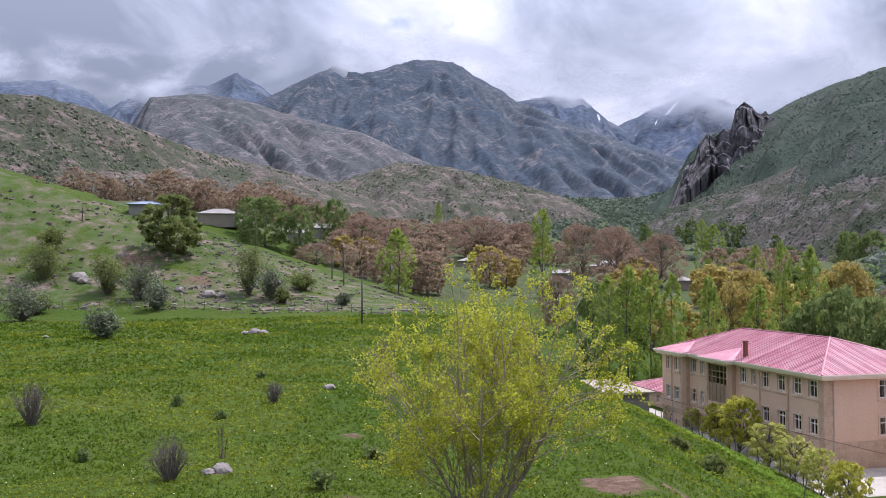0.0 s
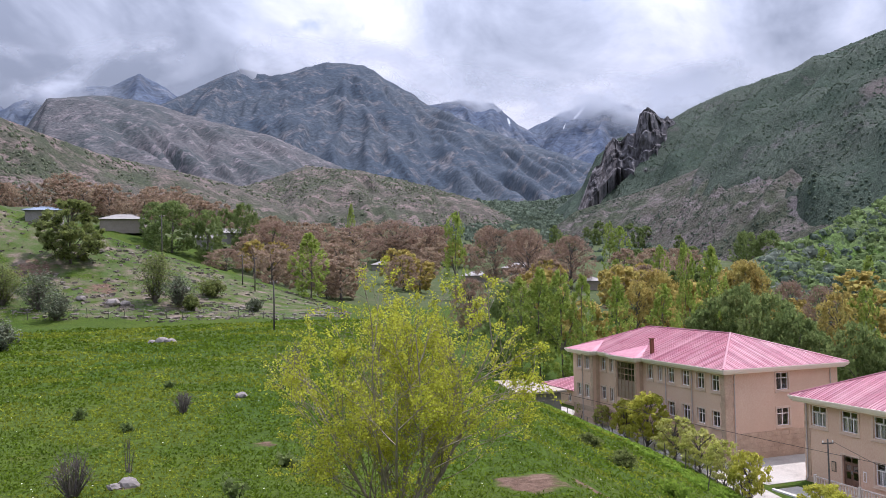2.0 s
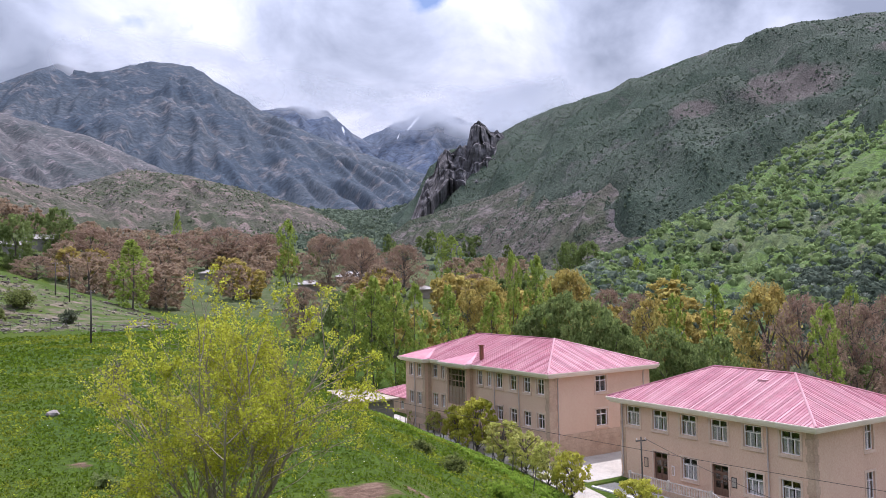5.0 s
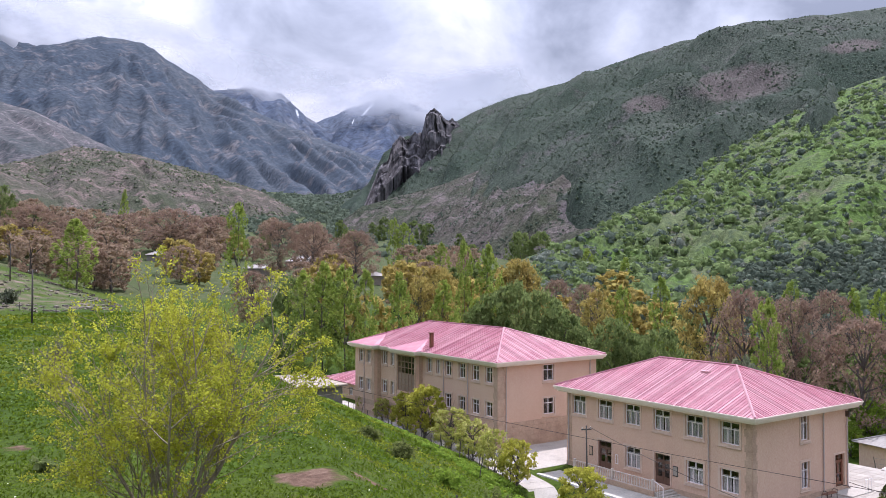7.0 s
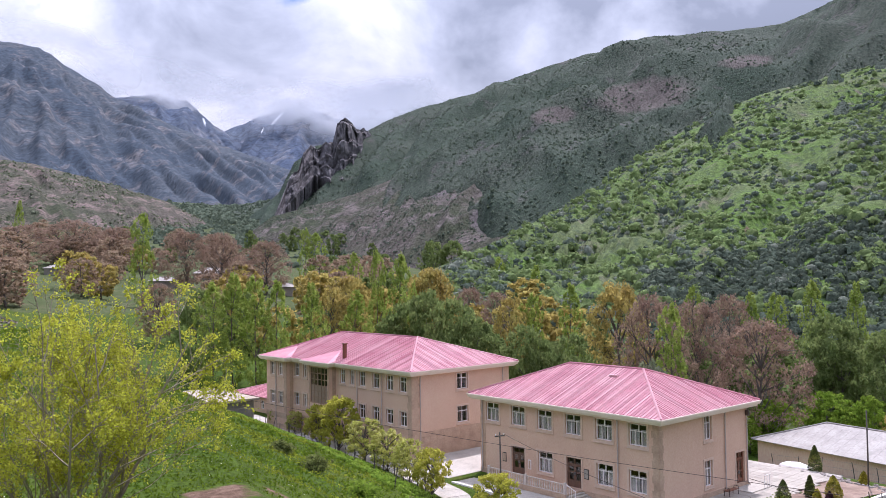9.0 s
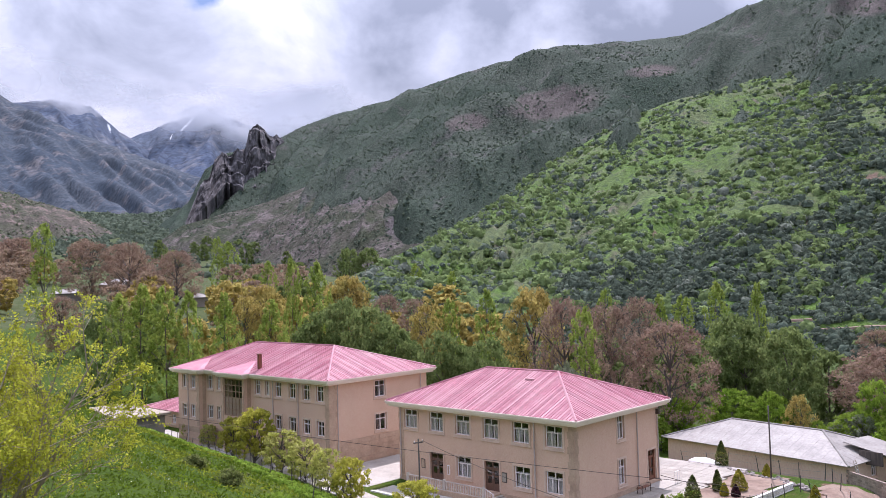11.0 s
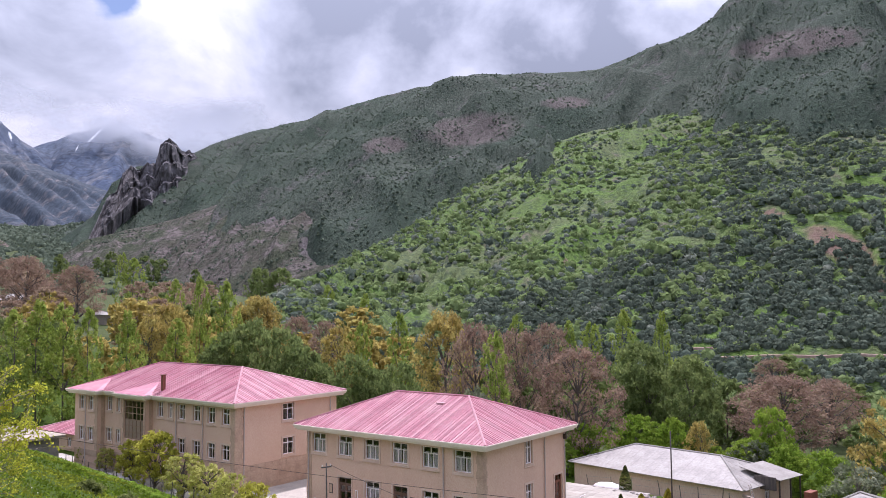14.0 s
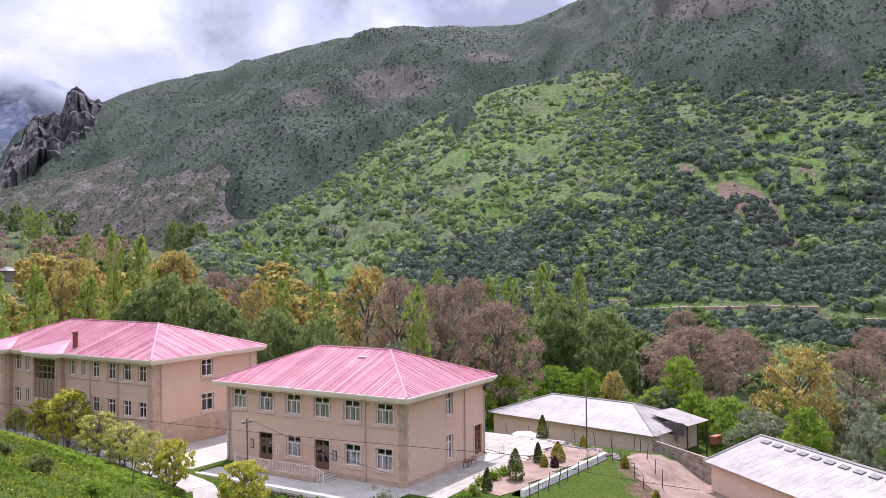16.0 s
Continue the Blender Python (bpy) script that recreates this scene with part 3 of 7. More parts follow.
# ---- building materials ----
wall_mat = mat("pink_plaster", (0.62, 0.42, 0.305), (0.665, 0.455, 0.33), (0.69, 0.48, 0.35), scale=0.45, bscale=14, bump=0.002, rough=0.9, stretch=(1, 1, 0.6))
stone_mat = mat("brown_stone", (0.42, 0.285, 0.20), (0.51, 0.355, 0.25), (0.57, 0.405, 0.29), scale=1.1, bscale=9, bump=0.008, rough=0.85)
trim_mat = mat("window_stone", (0.60, 0.44, 0.335), (0.69, 0.52, 0.40), scale=1.5, bscale=20, bump=0.003)
white_mat = mat("white_plastic", (0.86, 0.79, 0.77), (0.90, 0.84, 0.82), scale=2, rough=0.4)
fascia_mat = mat("white_fascia", (0.80, 0.68, 0.56), (0.90, 0.79, 0.67), scale=0.7, rough=0.5, stretch=(1, 1, 3))
roof_mat = mat("pink_roof_metal", (0.43, 0.125, 0.165), (0.50, 0.18, 0.215), (0.55, 0.25, 0.27), scale=0.4, rough=0.36, bscale=3, stretch=(1.2, 0.8, 1), spec=0.6, per_object=0.28)


def pale_sheets(m, pale, amount):
    """Some sheets of a roof are paler: mix towards pale by the piece's own chance and by streaks."""
    N, L = m.node_tree.nodes, m.node_tree.links
    bs = N["Principled BSDF"]
    col = bs.inputs["Base Color"].links[0].from_socket
    chance, streak, geo, mp = N.new("ShaderNodeObjectInfo"), N.new("ShaderNodeTexNoise"), N.new("ShaderNodeNewGeometry"), N.new("ShaderNodeMapping")
    mp.inputs["Scale"].default_value = (0.5, 0.5, 0.5)
    L.new(geo.outputs["Position"], mp.inputs[0])
    L.new(mp.outputs[0], streak.inputs["Vector"])
    streak.inputs["Scale"].default_value, streak.inputs["Detail"].default_value = 0.9, 6
    add = N.new("ShaderNodeMath")
    add.operation = "ADD"
    L.new(chance.outputs["Random"], add.inputs[0])
    L.new(streak.outputs[0], add.inputs[1])
    r = N.new("ShaderNodeMapRange")
    r.inputs["From Min"].default_value, r.inputs["From Max"].default_value = 0.85, 1.45
    r.inputs["To Max"].default_value = amount
    L.new(add.outputs[0], r.inputs[0])
    x = N.new("ShaderNodeMix")
    x.data_type = "RGBA"
    x.inputs[7].default_value = (*pale, 1)
    L.new(r.outputs[0], x.inputs[0])
    L.new(col, x.inputs[6])
    L.new(x.outputs[2], bs.inputs["Base Color"])


cap_mat = mat("pink_cap_metal", (0.44, 0.14, 0.18), (0.52, 0.20, 0.235), (0.57, 0.27, 0.285), scale=0.6, rough=0.42, bscale=3)
pale_sheets(roof_mat, (0.62, 0.40, 0.405), 0.6)
grey_roof_mat = mat("galvanised_roof", (0.22, 0.195, 0.17), (0.30, 0.268, 0.235), (0.36, 0.33, 0.29), scale=0.6, rough=0.55, metal=0.0, bscale=4)
dark_mat = mat("dark_frame", (0.05, 0.035, 0.03), (0.09, 0.06, 0.05), scale=3, rough=0.6)
wood_mat = mat("red_brown_wood", (0.14, 0.05, 0.025), (0.24, 0.09, 0.045), scale=2, bscale=20, rough=0.5, stretch=(6, 6, 0.6))
room_mat = mat("room_inside", (0.16, 0.14, 0.12), (0.22, 0.2, 0.17), scale=0.6)
curtain_mat = mat("white_curtain", (0.86, 0.83, 0.81), (0.92, 0.89, 0.87), scale=2.5, translucent=0.35)
concrete_mat = mat("pale_concrete", (0.344, 0.311, 0.264), (0.447, 0.403, 0.344), (0.499, 0.462, 0.4), scale=0.5, bscale=8, bump=0.01)
paving_mat = mat("paving_slab", (0.336, 0.295, 0.242), (0.42, 0.377, 0.32), scale=0.8, bscale=12, bump=0.006, per_object=0.12)
metal_mat = mat("grey_metal", (0.25, 0.25, 0.25), (0.4, 0.4, 0.4), scale=3, rough=0.45, metal=0.7)
pole_mat = mat("weathered_pole", (0.06, 0.05, 0.045), (0.14, 0.115, 0.095), scale=1, bscale=18, bump=0.01, stretch=(5, 5, 0.5))
pipe_mat = mat("painted_pipe", (0.46, 0.38, 0.35), (0.56, 0.48, 0.44), scale=2, rough=0.5)
soil_mat = mat("bare_soil", (0.16, 0.10, 0.07), (0.26, 0.175, 0.125), (0.34, 0.25, 0.19), scale=0.6, bscale=5, bump=0.05)


def glass_material():
    m = bpy.data.materials.new("window_glass")
    m.use_nodes = True
    N, L = m.node_tree.nodes, m.node_tree.links
    N.remove(N["Principled BSDF"])
    tr, gl, mx = N.new("ShaderNodeBsdfTransparent"), N.new("ShaderNodeBsdfGlossy"), N.new("ShaderNodeMixShader")
    tr.inputs[0].default_value = (0.88, 0.88, 0.88, 1)
    gl.inputs["Roughness"].default_value = 0.03
    mx.inputs[0].default_value = 0.06
    L.new(tr.outputs[0], mx.inputs[1])
    L.new(gl.outputs[0], mx.inputs[2])
    L.new(mx.outputs[0], N["Material Output"].inputs[0])
    return m


glass_mat = glass_material()


class Face:
    """A wall of a building as a frame of its own: s along the wall, d outwards, z up."""

    def __init__(self, origin, s, d):
        o, s, d = Vector((*origin, 0)), Vector((*s, 0)), Vector((*d, 0))
        self.m = Matrix(((s.x, d.x, 0, o.x), (s.y, d.y, 0, o.y), (0, 0, 1, 0), (0, 0, 0, 1)))

    def box(self, bm, s0, d0, z0, s1, d1, z1, bevel=0.0):
        return box(bm, s0, d0, z0, s1, d1, z1, bevel, self.m)


def wall_panel(face, house, length, z0, z1, openings, thick=0.4, material=None, s_from=0.0):
    """One wall, cut by its openings (s0, z0, s1, z1)."""
    bm = bmesh.new()
    cs = sorted({s_from, length, *[v for o in openings for v in (o[0], o[2])]})
    cz = sorted({z0, z1, *[v for o in openings for v in (o[1], o[3])]})
    known = {}

    def vert(i, j, d):
        if (i, j, d) not in known:
            known[i, j, d] = bm.verts.new(face.m @ Vector((cs[i], d, cz[j])))
        return known[i, j, d]

    def solid(i, j):
        if not (0 <= i < len(cs) - 1 and 0 <= j < len(cz) - 1):
            return False
        a, b = (cs[i] + cs[i + 1]) / 2, (cz[j] + cz[j + 1]) / 2
        return not any(o[0] < a < o[2] and o[1] < b < o[3] for o in openings)

    for i in range(len(cs) - 1):
        for j in range(len(cz) - 1):
            if not solid(i, j):
                continue
            for d in (0, -thick):
                bm.faces.new([vert(i, j, d), vert(i + 1, j, d), vert(i + 1, j + 1, d), vert(i, j + 1, d)])
            for di, dj, p, q in ((-1, 0, (i, j), (i, j + 1)), (1, 0, (i + 1, j), (i + 1, j + 1)), (0, -1, (i, j), (i + 1, j)), (0, 1, (i, j + 1), (i + 1, j + 1))):
                if not solid(i + di, j + dj):
                    bm.faces.new([vert(*p, 0), vert(*q, 0), vert(*q, -thick), vert(*p, -thick)])
    return part("wall", bm, material or wall_mat, house)


def ring(face, bm, s0, z0, s1, z1, w, d0, d1):
    """A rectangular frame of width w, in one piece."""
    v = {}
    for d in (d0, d1):
        for k in (0, w):
            v[d, k] = [bm.verts.new(face.m @ Vector(p)) for p in ((s0 + k, d, z0 + k), (s1 - k, d, z0 + k), (s1 - k, d, z1 - k), (s0 + k, d, z1 - k))]
    for i in range(4):
        j = (i + 1) % 4
        for a, b in (((d0, 0), (d0, w)), ((d1, 0), (d1, w)), ((d0, 0), (d1, 0)), ((d0, w), (d1, w))):
            bm.faces.new((v[a][i], v[a][j], v[b][j], v[b][i]))


def window(face, house, s0, z0, s1, z1, top=0.33, upper=1, lower=2, curtain=True, surround=True, frame_material=None, sill=True):
    fm = frame_material or white_mat
    w = 0.07
    bm = bmesh.new()
    d0, d1 = -0.2, -0.12
    ring(face, bm, s0, z0, s1, z1, w, d0, d1)
    zt = z1 - (z1 - z0) * top
    win = part("window", bm, fm, house)
    bm = bmesh.new()
    face.box(bm, s0 + w, d0, zt - w / 2, s1 - w, d1 + 0.01, zt + w / 2)
    part("transom", bm, fm, win)
    for k, za, zb in ((upper, zt + w / 2, z1 - w), (lower, z0 + w, zt - w / 2)):
        for i in range(k):
            c = s0 + (s1 - s0) * (i + 1) / (k + 1)
            bm = bmesh.new()
            face.box(bm, c - w / 2, d0, za, c + w / 2, d1 + 0.004, zb)
            part("glazing_bar", bm, fm, win)
    bm = bmesh.new()
    face.box(bm, s0 + w * 0.5, -0.165, z0 + w * 0.5, s1 - w * 0.5, -0.155, z1 - w * 0.5)
    part("pane", bm, glass_mat, win).visible_shadow = False
    if surround:
        bm = bmesh.new()
        b = 0.17
        ring(face, bm, s0 - b, z0 - b, s1 + b, z1 + b, b, 0, 0.05)
        part("surround", bm, trim_mat, win)
    if sill:
        bm = bmesh.new()
        face.box(bm, s0 - 0.2, 0.002, z0 - 0.24, s1 + 0.2, 0.11, z0 - 0.175, 0.012)
        part("sill", bm, trim_mat, win)
    if curtain:
        bm = bmesh.new()
        n = 26
        zc = zt if curtain is True else z1
        prev = None
        for i in range(n + 1):
            s = s0 + 0.1 + (s1 - s0 - 0.2) * i / n
            d = -0.27 + 0.04 * math.sin(i * 1.9 + s0 * 3)
            pr = [bm.verts.new(face.m @ Vector((s, d, z))) for z in (z0 + 0.05, zc + 0.1)]
            if prev and not (0.46 < i / n < 0.52):
                bm.faces.new((prev[0], pr[0], pr[1], prev[1]))
            prev = pr
        part("curtain", bm, curtain_mat, win, "white net curtain", True)
    return win


def door(face, house, s0, z0, s1, z1, material, leaves=2):
    bm = bmesh.new()
    w, d0, d1 = 0.09, -0.22, -0.12
    zt = z1 - 0.55
    face.box(bm, s0, d0, z0, s0 + w, d1, z1)
    face.box(bm, s1 - w, d0, z0, s1, d1, z1)
    face.box(bm, s0 + w, d0, z1 - w, s1 - w, d1, z1)
    face.box(bm, s0 + w, d0, zt - w / 2, s1 - w, d1, zt + w / 2)
    c = (s0 + s1) / 2
    face.box(bm, c - w / 2, d0, zt + w / 2, c + w / 2, d1, z1 - w)
    dr = part("door", bm, material, house)
    for i in range(leaves):
        a, b = s0 + w + (s1 - s0 - 2 * w) * i / leaves, s0 + w + (s1 - s0 - 2 * w) * (i + 1) / leaves
        bm = bmesh.new()
        for q in ((a + 0.01, z0 + 0.03, a + 0.12, zt - 0.06), (b - 0.12, z0 + 0.03, b - 0.01, zt - 0.06), (a + 0.12, z0 + 0.03, b - 0.12, z0 + 0.6), (a + 0.12, zt - 0.17, b - 0.12, zt - 0.06), (a + 0.12, z0 + 1.15, b - 0.12, z0 + 1.27)):
            face.box(bm, q[0], -0.2, q[1], q[2], -0.14, q[3])
        part("leaf", bm, material, dr)
        bm = bmesh.new()
        face.box(bm, (b - 0.08 if i == 0 else a + 0.03), -0.14, z0 + 1.0, (b - 0.05 if i == 0 else a + 0.06), -0.09, z0 + 1.25)
        part("handle", bm, metal_mat, dr)
    bm = bmesh.new()
    face.box(bm, s0 + 0.05, -0.175, z0 + 0.05, s1 - 0.05, -0.168, z1 - 0.05)
    part("pane", bm, glass_mat, dr).visible_shadow = False
    bm = bmesh.new()
    b = 0.14
    face.box(bm, s0 - b, 0, z0, s0, 0.05, z1 + b)
    face.box(bm, s1, 0, z0, s1 + b, 0.05, z1 + b)
    face.box(bm, s0, 0, z1, s1, 0.05, z1 + b)
    part("surround", bm, trim_mat, dr)
    return dr


def quoin(face, house, s0, s1, z0, z1, step=0.55):
    """A corner strip of stone blocks, every other one wider."""
    z, i = z0, 0
    while z < z1 - 0.05:
        bm = bmesh.new()
        t = min(z + step - 0.012, z1)
        face.box(bm, s0, 0, z, s1 - (0.0 if i % 2 else 0.12), 0.045, t, 0.008)
        part("quoin_block", bm, stone_mat, house)
        z, i = z + step, i + 1


def downpipe(face, house, s, z0, z1):
    bm = bmesh.new()
    pts = [face.m @ Vector(p) for p in ((s, 0.35, z1 + 0.1), (s, 0.1, z1 - 0.25), (s, 0.1, z0 + 0.45), (s, 0.14, z0 + 0.3), (s, 0.32, z0 + 0.12))]
    tube(bm, pts, [0.055] * 5, 8)
    pipe = part("downpipe", bm, pipe_mat, house, smooth=True)
    z = z0 + 1.2
    while z < z1 - 0.5:
        bm = bmesh.new()
        face.box(bm, s - 0.075, 0, z, s + 0.075, 0.165, z + 0.04)
        part("bracket", bm, pipe_mat, pipe)
        z += 1.9


def hip_roof(house, m, L, W, z, o, rise, r1, r2, material, seam=0.3, cap=True, thick=0.05):
    """Hipped sheet-metal roof with raised seams that run up the slope."""
    c = [Vector(p) for p in ((-o, -o, z), (L + o, -o, z), (L + o, W + o, z), (-o, W + o, z), (r1, W / 2, z + rise), (r2, W / 2, z + rise))]
    slopes = [(c[0], c[1], c[5], c[4]), (c[2], c[3], c[4], c[5]), (c[1], c[2], c[5], c[5]), (c[3], c[0], c[4], c[4])]
    for e0, e1, t1, t0 in slopes:
        bm = bmesh.new()
        pts = [e0, e1, t1] + ([t0] if (t0 - t1).length > 1e-6 else [])
        bottom = [bm.verts.new(m @ (p - Vector((0, 0, thick)))) for p in pts]
        upper = [bm.verts.new(m @ p) for p in pts]
        bm.faces.new(upper)
        bm.faces.new(bottom[::-1])
        for i in range(len(pts)):
            k = (i + 1) % len(pts)
            bm.faces.new((bottom[i], bottom[k], upper[k], upper[i]))
        slope = part("roof_slope", bm, material, house)
        along_e = (e1 - e0).normalized()
        length = (e1 - e0).length
        up = (t1 - e0) - along_e * ((t1 - e0).dot(along_e))
        a, b = (t0 - e0).dot(along_e), (t1 - e0).dot(along_e)
        if b < a:
            a, b = b, a
        n = int(length / seam)
        nrm = along_e.cross(up).normalized()
        if nrm.z < 0:
            nrm = -nrm
        for i in range(1, n):
            s = length * i / n
            f = 1.0
            if s < a:
                f = s / a
            elif s > b:
                f = (length - s) / (length - b)
            if f < 0.06:
                continue
            if i < n - 1:
                s2 = length * (i + 1) / n
                f2 = s2 / a if s2 < a else ((length - s2) / (length - b) if s2 > b else 1.0)
                up_n = nrm * 0.012
                q = [e0 + along_e * s, e0 + along_e * s2, e0 + along_e * s2 + up * max(f2, 0.02), e0 + along_e * s + up * f]
                bm = bmesh.new()
                v = [bm.verts.new(m @ (p + up_n)) for p in q] + [bm.verts.new(m @ (p - up_n * 0.5)) for p in q]
                for g in ((0, 1, 2, 3), (7, 6, 5, 4), (0, 4, 5, 1), (1, 5, 6, 2), (2, 6, 7, 3), (3, 7, 4, 0)):
                    bm.faces.new([v[k] for k in g])
                part("roof_panel", bm, material, slope)
            p0, p1 = e0 + along_e * s, e0 + along_e * s + up * f
            hw = along_e * 0.022
            h = nrm * (0.055 if seam < 0.6 else 0.022)
            q = [p0 - hw, p0 + hw, p1 + hw, p1 - hw, p0 - hw * 0.5 + h, p0 + hw * 0.5 + h, p1 + hw * 0.5 + h, p1 - hw * 0.5 + h]
            bm = bmesh.new()
            v = [bm.verts.new(m @ p) for p in q]
            for g in ((0, 1, 5, 4), (1, 2, 6, 5), (2, 3, 7, 6), (3, 0, 4, 7), (4, 5, 6, 7)):
                bm.faces.new([v[k] for k in g])
            part("seam", bm, material, slope)
    if cap:
        for p, q in ((c[0], c[4]), (c[3], c[4]), (c[1], c[5]), (c[2], c[5]), (c[4], c[5])):
            bm = bmesh.new()
            tube(bm, [m @ (p + Vector((0, 0, 0.03))), m @ (q + Vector((0, 0, 0.03)))], [0.1, 0.1], 6)
            part("ridge_cap", bm, material, house)


def cornice(house, m, pts, z, h=0.42, o=0.8):
    """A white boxed eave round an outline; pts are its wall corners, the eave stands out by o."""
    n = len(pts)
    area = sum(pts[i][0] * pts[(i + 1) % n][1] - pts[(i + 1) % n][0] * pts[i][1] for i in range(n))
    sign = 1 if area > 0 else -1

    def offset(d):
        out = []
        for i in range(n):
            p0, p1, p2 = (Vector(pts[k % n]) for k in (i - 1, i, i + 1))
            e, f = (p1 - p0).normalized(), (p2 - p1).normalized()
            out.append(p1 + (Vector((e.y, -e.x)) + Vector((f.y, -f.x))) * d * sign)
        return out

    outlines = [(offset(-0.05), z - h), (offset(o - 0.22), z - h), (offset(o - 0.2), z - h + 0.13), (offset(o - 0.06), z - h + 0.16), (offset(o), z - 0.1), (offset(o + 0.04), z - 0.08), (offset(o + 0.04), z + 0.02), (offset(-0.05), z + 0.02)]
    bm = bmesh.new()
    rings = [[bm.verts.new(m @ Vector((p.x, p.y, zz))) for p in ring] for ring, zz in outlines]
    for k in range(len(rings)):
        r0, r1 = rings[k], rings[(k + 1) % len(rings)]
        for i in range(n):
            j = (i + 1) % n
            bm.faces.new((r0[i], r0[j], r1[j], r1[i]))
    return part("cornice", bm, fascia_mat, house, "white moulded eave board")


def local(cx, cy, u, v):
    return Matrix(((u[0], v[0], 0, cx), (u[1], v[1], 0, cy), (0, 0, 1, 0), (0, 0, 0, 1)))


U2, V2 = (UX, UY), (VX, VY)


def world_xy(cx, cy, s, d):
    return (cx + UX * s + VX * d, cy + UY * s + VY * d)


def inner_room(house, m, L, W, z0, z1, floors):
    """Floors and a partition inside, so that the windows look into rooms."""
    for z in floors:
        bm = bmesh.new()
        box(bm, 0.42, 0.42, z - 0.2, L - 0.42, W - 0.42, z, m=m)
        part("storey_floor", bm, room_mat, house)
    bm = bmesh.new()
    box(bm, 0.45, W / 2 - 0.1, z0 + 0.01, L - 0.45, W / 2 + 0.1, z1 - 0.02, m=m)
    part("partition", bm, room_mat, house)


def settle(house, loc):
    """Move the empty of a finished building to its base."""
    house.location = loc
    for c in house.children:
        c.location = -Vector(loc)


door_mat = mat("brown_door", (0.12, 0.065, 0.045), (0.19, 0.105, 0.07), scale=2, bscale=20, rough=0.5, stretch=(6, 6, 0.6))
sash_mat = mat("brown_sash", (0.26, 0.165, 0.11), (0.36, 0.24, 0.165), scale=2, bscale=20, rough=0.55)


def school_near():
    cx, cy, L, W, z0, z1 = 41.5, 47.7, 18.9, 12.5, -0.6, 6.95
    house = tagged(new("school_building"), "two-storey pink plastered building with a pink metal hip roof", "building", group="pink buildings")
    m = local(cx, cy, U2, V2)
    front = Face((cx, cy), U2, (-VX, -VY))
    side = Face((cx, cy), V2, (-UX, -UY))
    back = Face(world_xy(cx, cy, 0, W), U2, V2)
    far = Face(world_xy(cx, cy, L, 0), V2, U2)
    ups = [(c - 0.81, 4.66, c + 0.81, 6.3) for c in (17.35, 14.23, 11.18, 8.12, 5.02, 1.84)]
    lows = [(c - 0.8, 1.15, c + 0.8, 2.83) for c in (11.15, 4.98, 1.9)]
    doors = [(c - 0.78, 0.45, c + 0.78, 2.85) for c in (14.26, 8.1)]
    wall_panel(front, house, L, z0, z1, ups + lows + doors)
    sw = [(6.02, 4.5, 7.08, 6.42), (6.02, 0.9, 7.08, 2.9)]
    sd = (10.62, 0.1, 11.95, 2.9)
    wall_panel(side, house, W - 0.4, z0, z1, sw + [sd], s_from=0.4)
    wall_panel(back, house, L, z0, z1, [])
    wall_panel(far, house, W - 0.4, z0, z1, [], s_from=0.4)
    for o in ups + lows:
        window(front, house, *o)
    for o in sw:
        window(side, house, *o, upper=1, lower=1)
    for o in doors:
        door(front, house, *o, door_mat)
    door(side, house, *sd, wood_mat)
    for f, a, b in ((front, 0.0, 0.62), (side, 0.0, 0.55), (front, L - 0.62, L)):
        quoin(f, house, a, b, 0.5, 6.4)
    for f, a, b in ((front, 0.002, L), (side, 0.002, W)):
        bm = bmesh.new()
        f.box(bm, a, 0, z0, b, 0.06, 0.42)
        part("plinth", bm, stone_mat, house)
    for f, s in ((front, 3.66), (front, 18.6), (side, 8.95), (side, 12.3)):
        downpipe(f, house, s, 0.0, 6.55)
    cornice(house, m, [(0, 0), (L, 0), (L, W), (0, W)], z1 + 0.02, 0.45, 0.85)
    hip_roof(house, m, L, W, z1 + 0.05, 0.78, 2.6, 5.7, 13.6, roof_mat)
    bm = bmesh.new()
    box(bm, 9.3, 5.0, z1 + 2.2, 10.1, 5.5, z1 + 2.36, m=m @ Matrix.Translation((-2.2, -0.5, -0.18)))
    part("roof_hatch", bm, roof_mat, house)
    inner_room(house, m, L, W, 0.2, z1, (0.4, 3.7, 6.9))
    for s, w, z in ((15.9, 0.45, 1.75), (12.9, 0.3, 1.55), (6.8, 0.5, 1.75)):
        bm = bmesh.new()
        front.box(bm, s - w / 2, 0.0, z - 0.4, s + w / 2, 0.04, z + 0.4, 0.006)
        plaque = part("plaque", bm, dark_mat if s != 12.9 else white_mat, house, "framed notice board on the wall")
        bm = bmesh.new()
        front.box(bm, s - w / 2 + 0.06, 0.042, z - 0.33, s + w / 2 - 0.06, 0.05, z + 0.33)
        part("sheet", bm, stone_mat if s != 6.8 else paving_mat, plaque)
    bm = bmesh.new()
    side.box(bm, 12.2, 0, 5.75, 12.45, 0.3, 6.2, 0.02)
    part("wall_lamp", bm, dark_mat, house)
    settle(house, (cx, cy, 0))
    return house


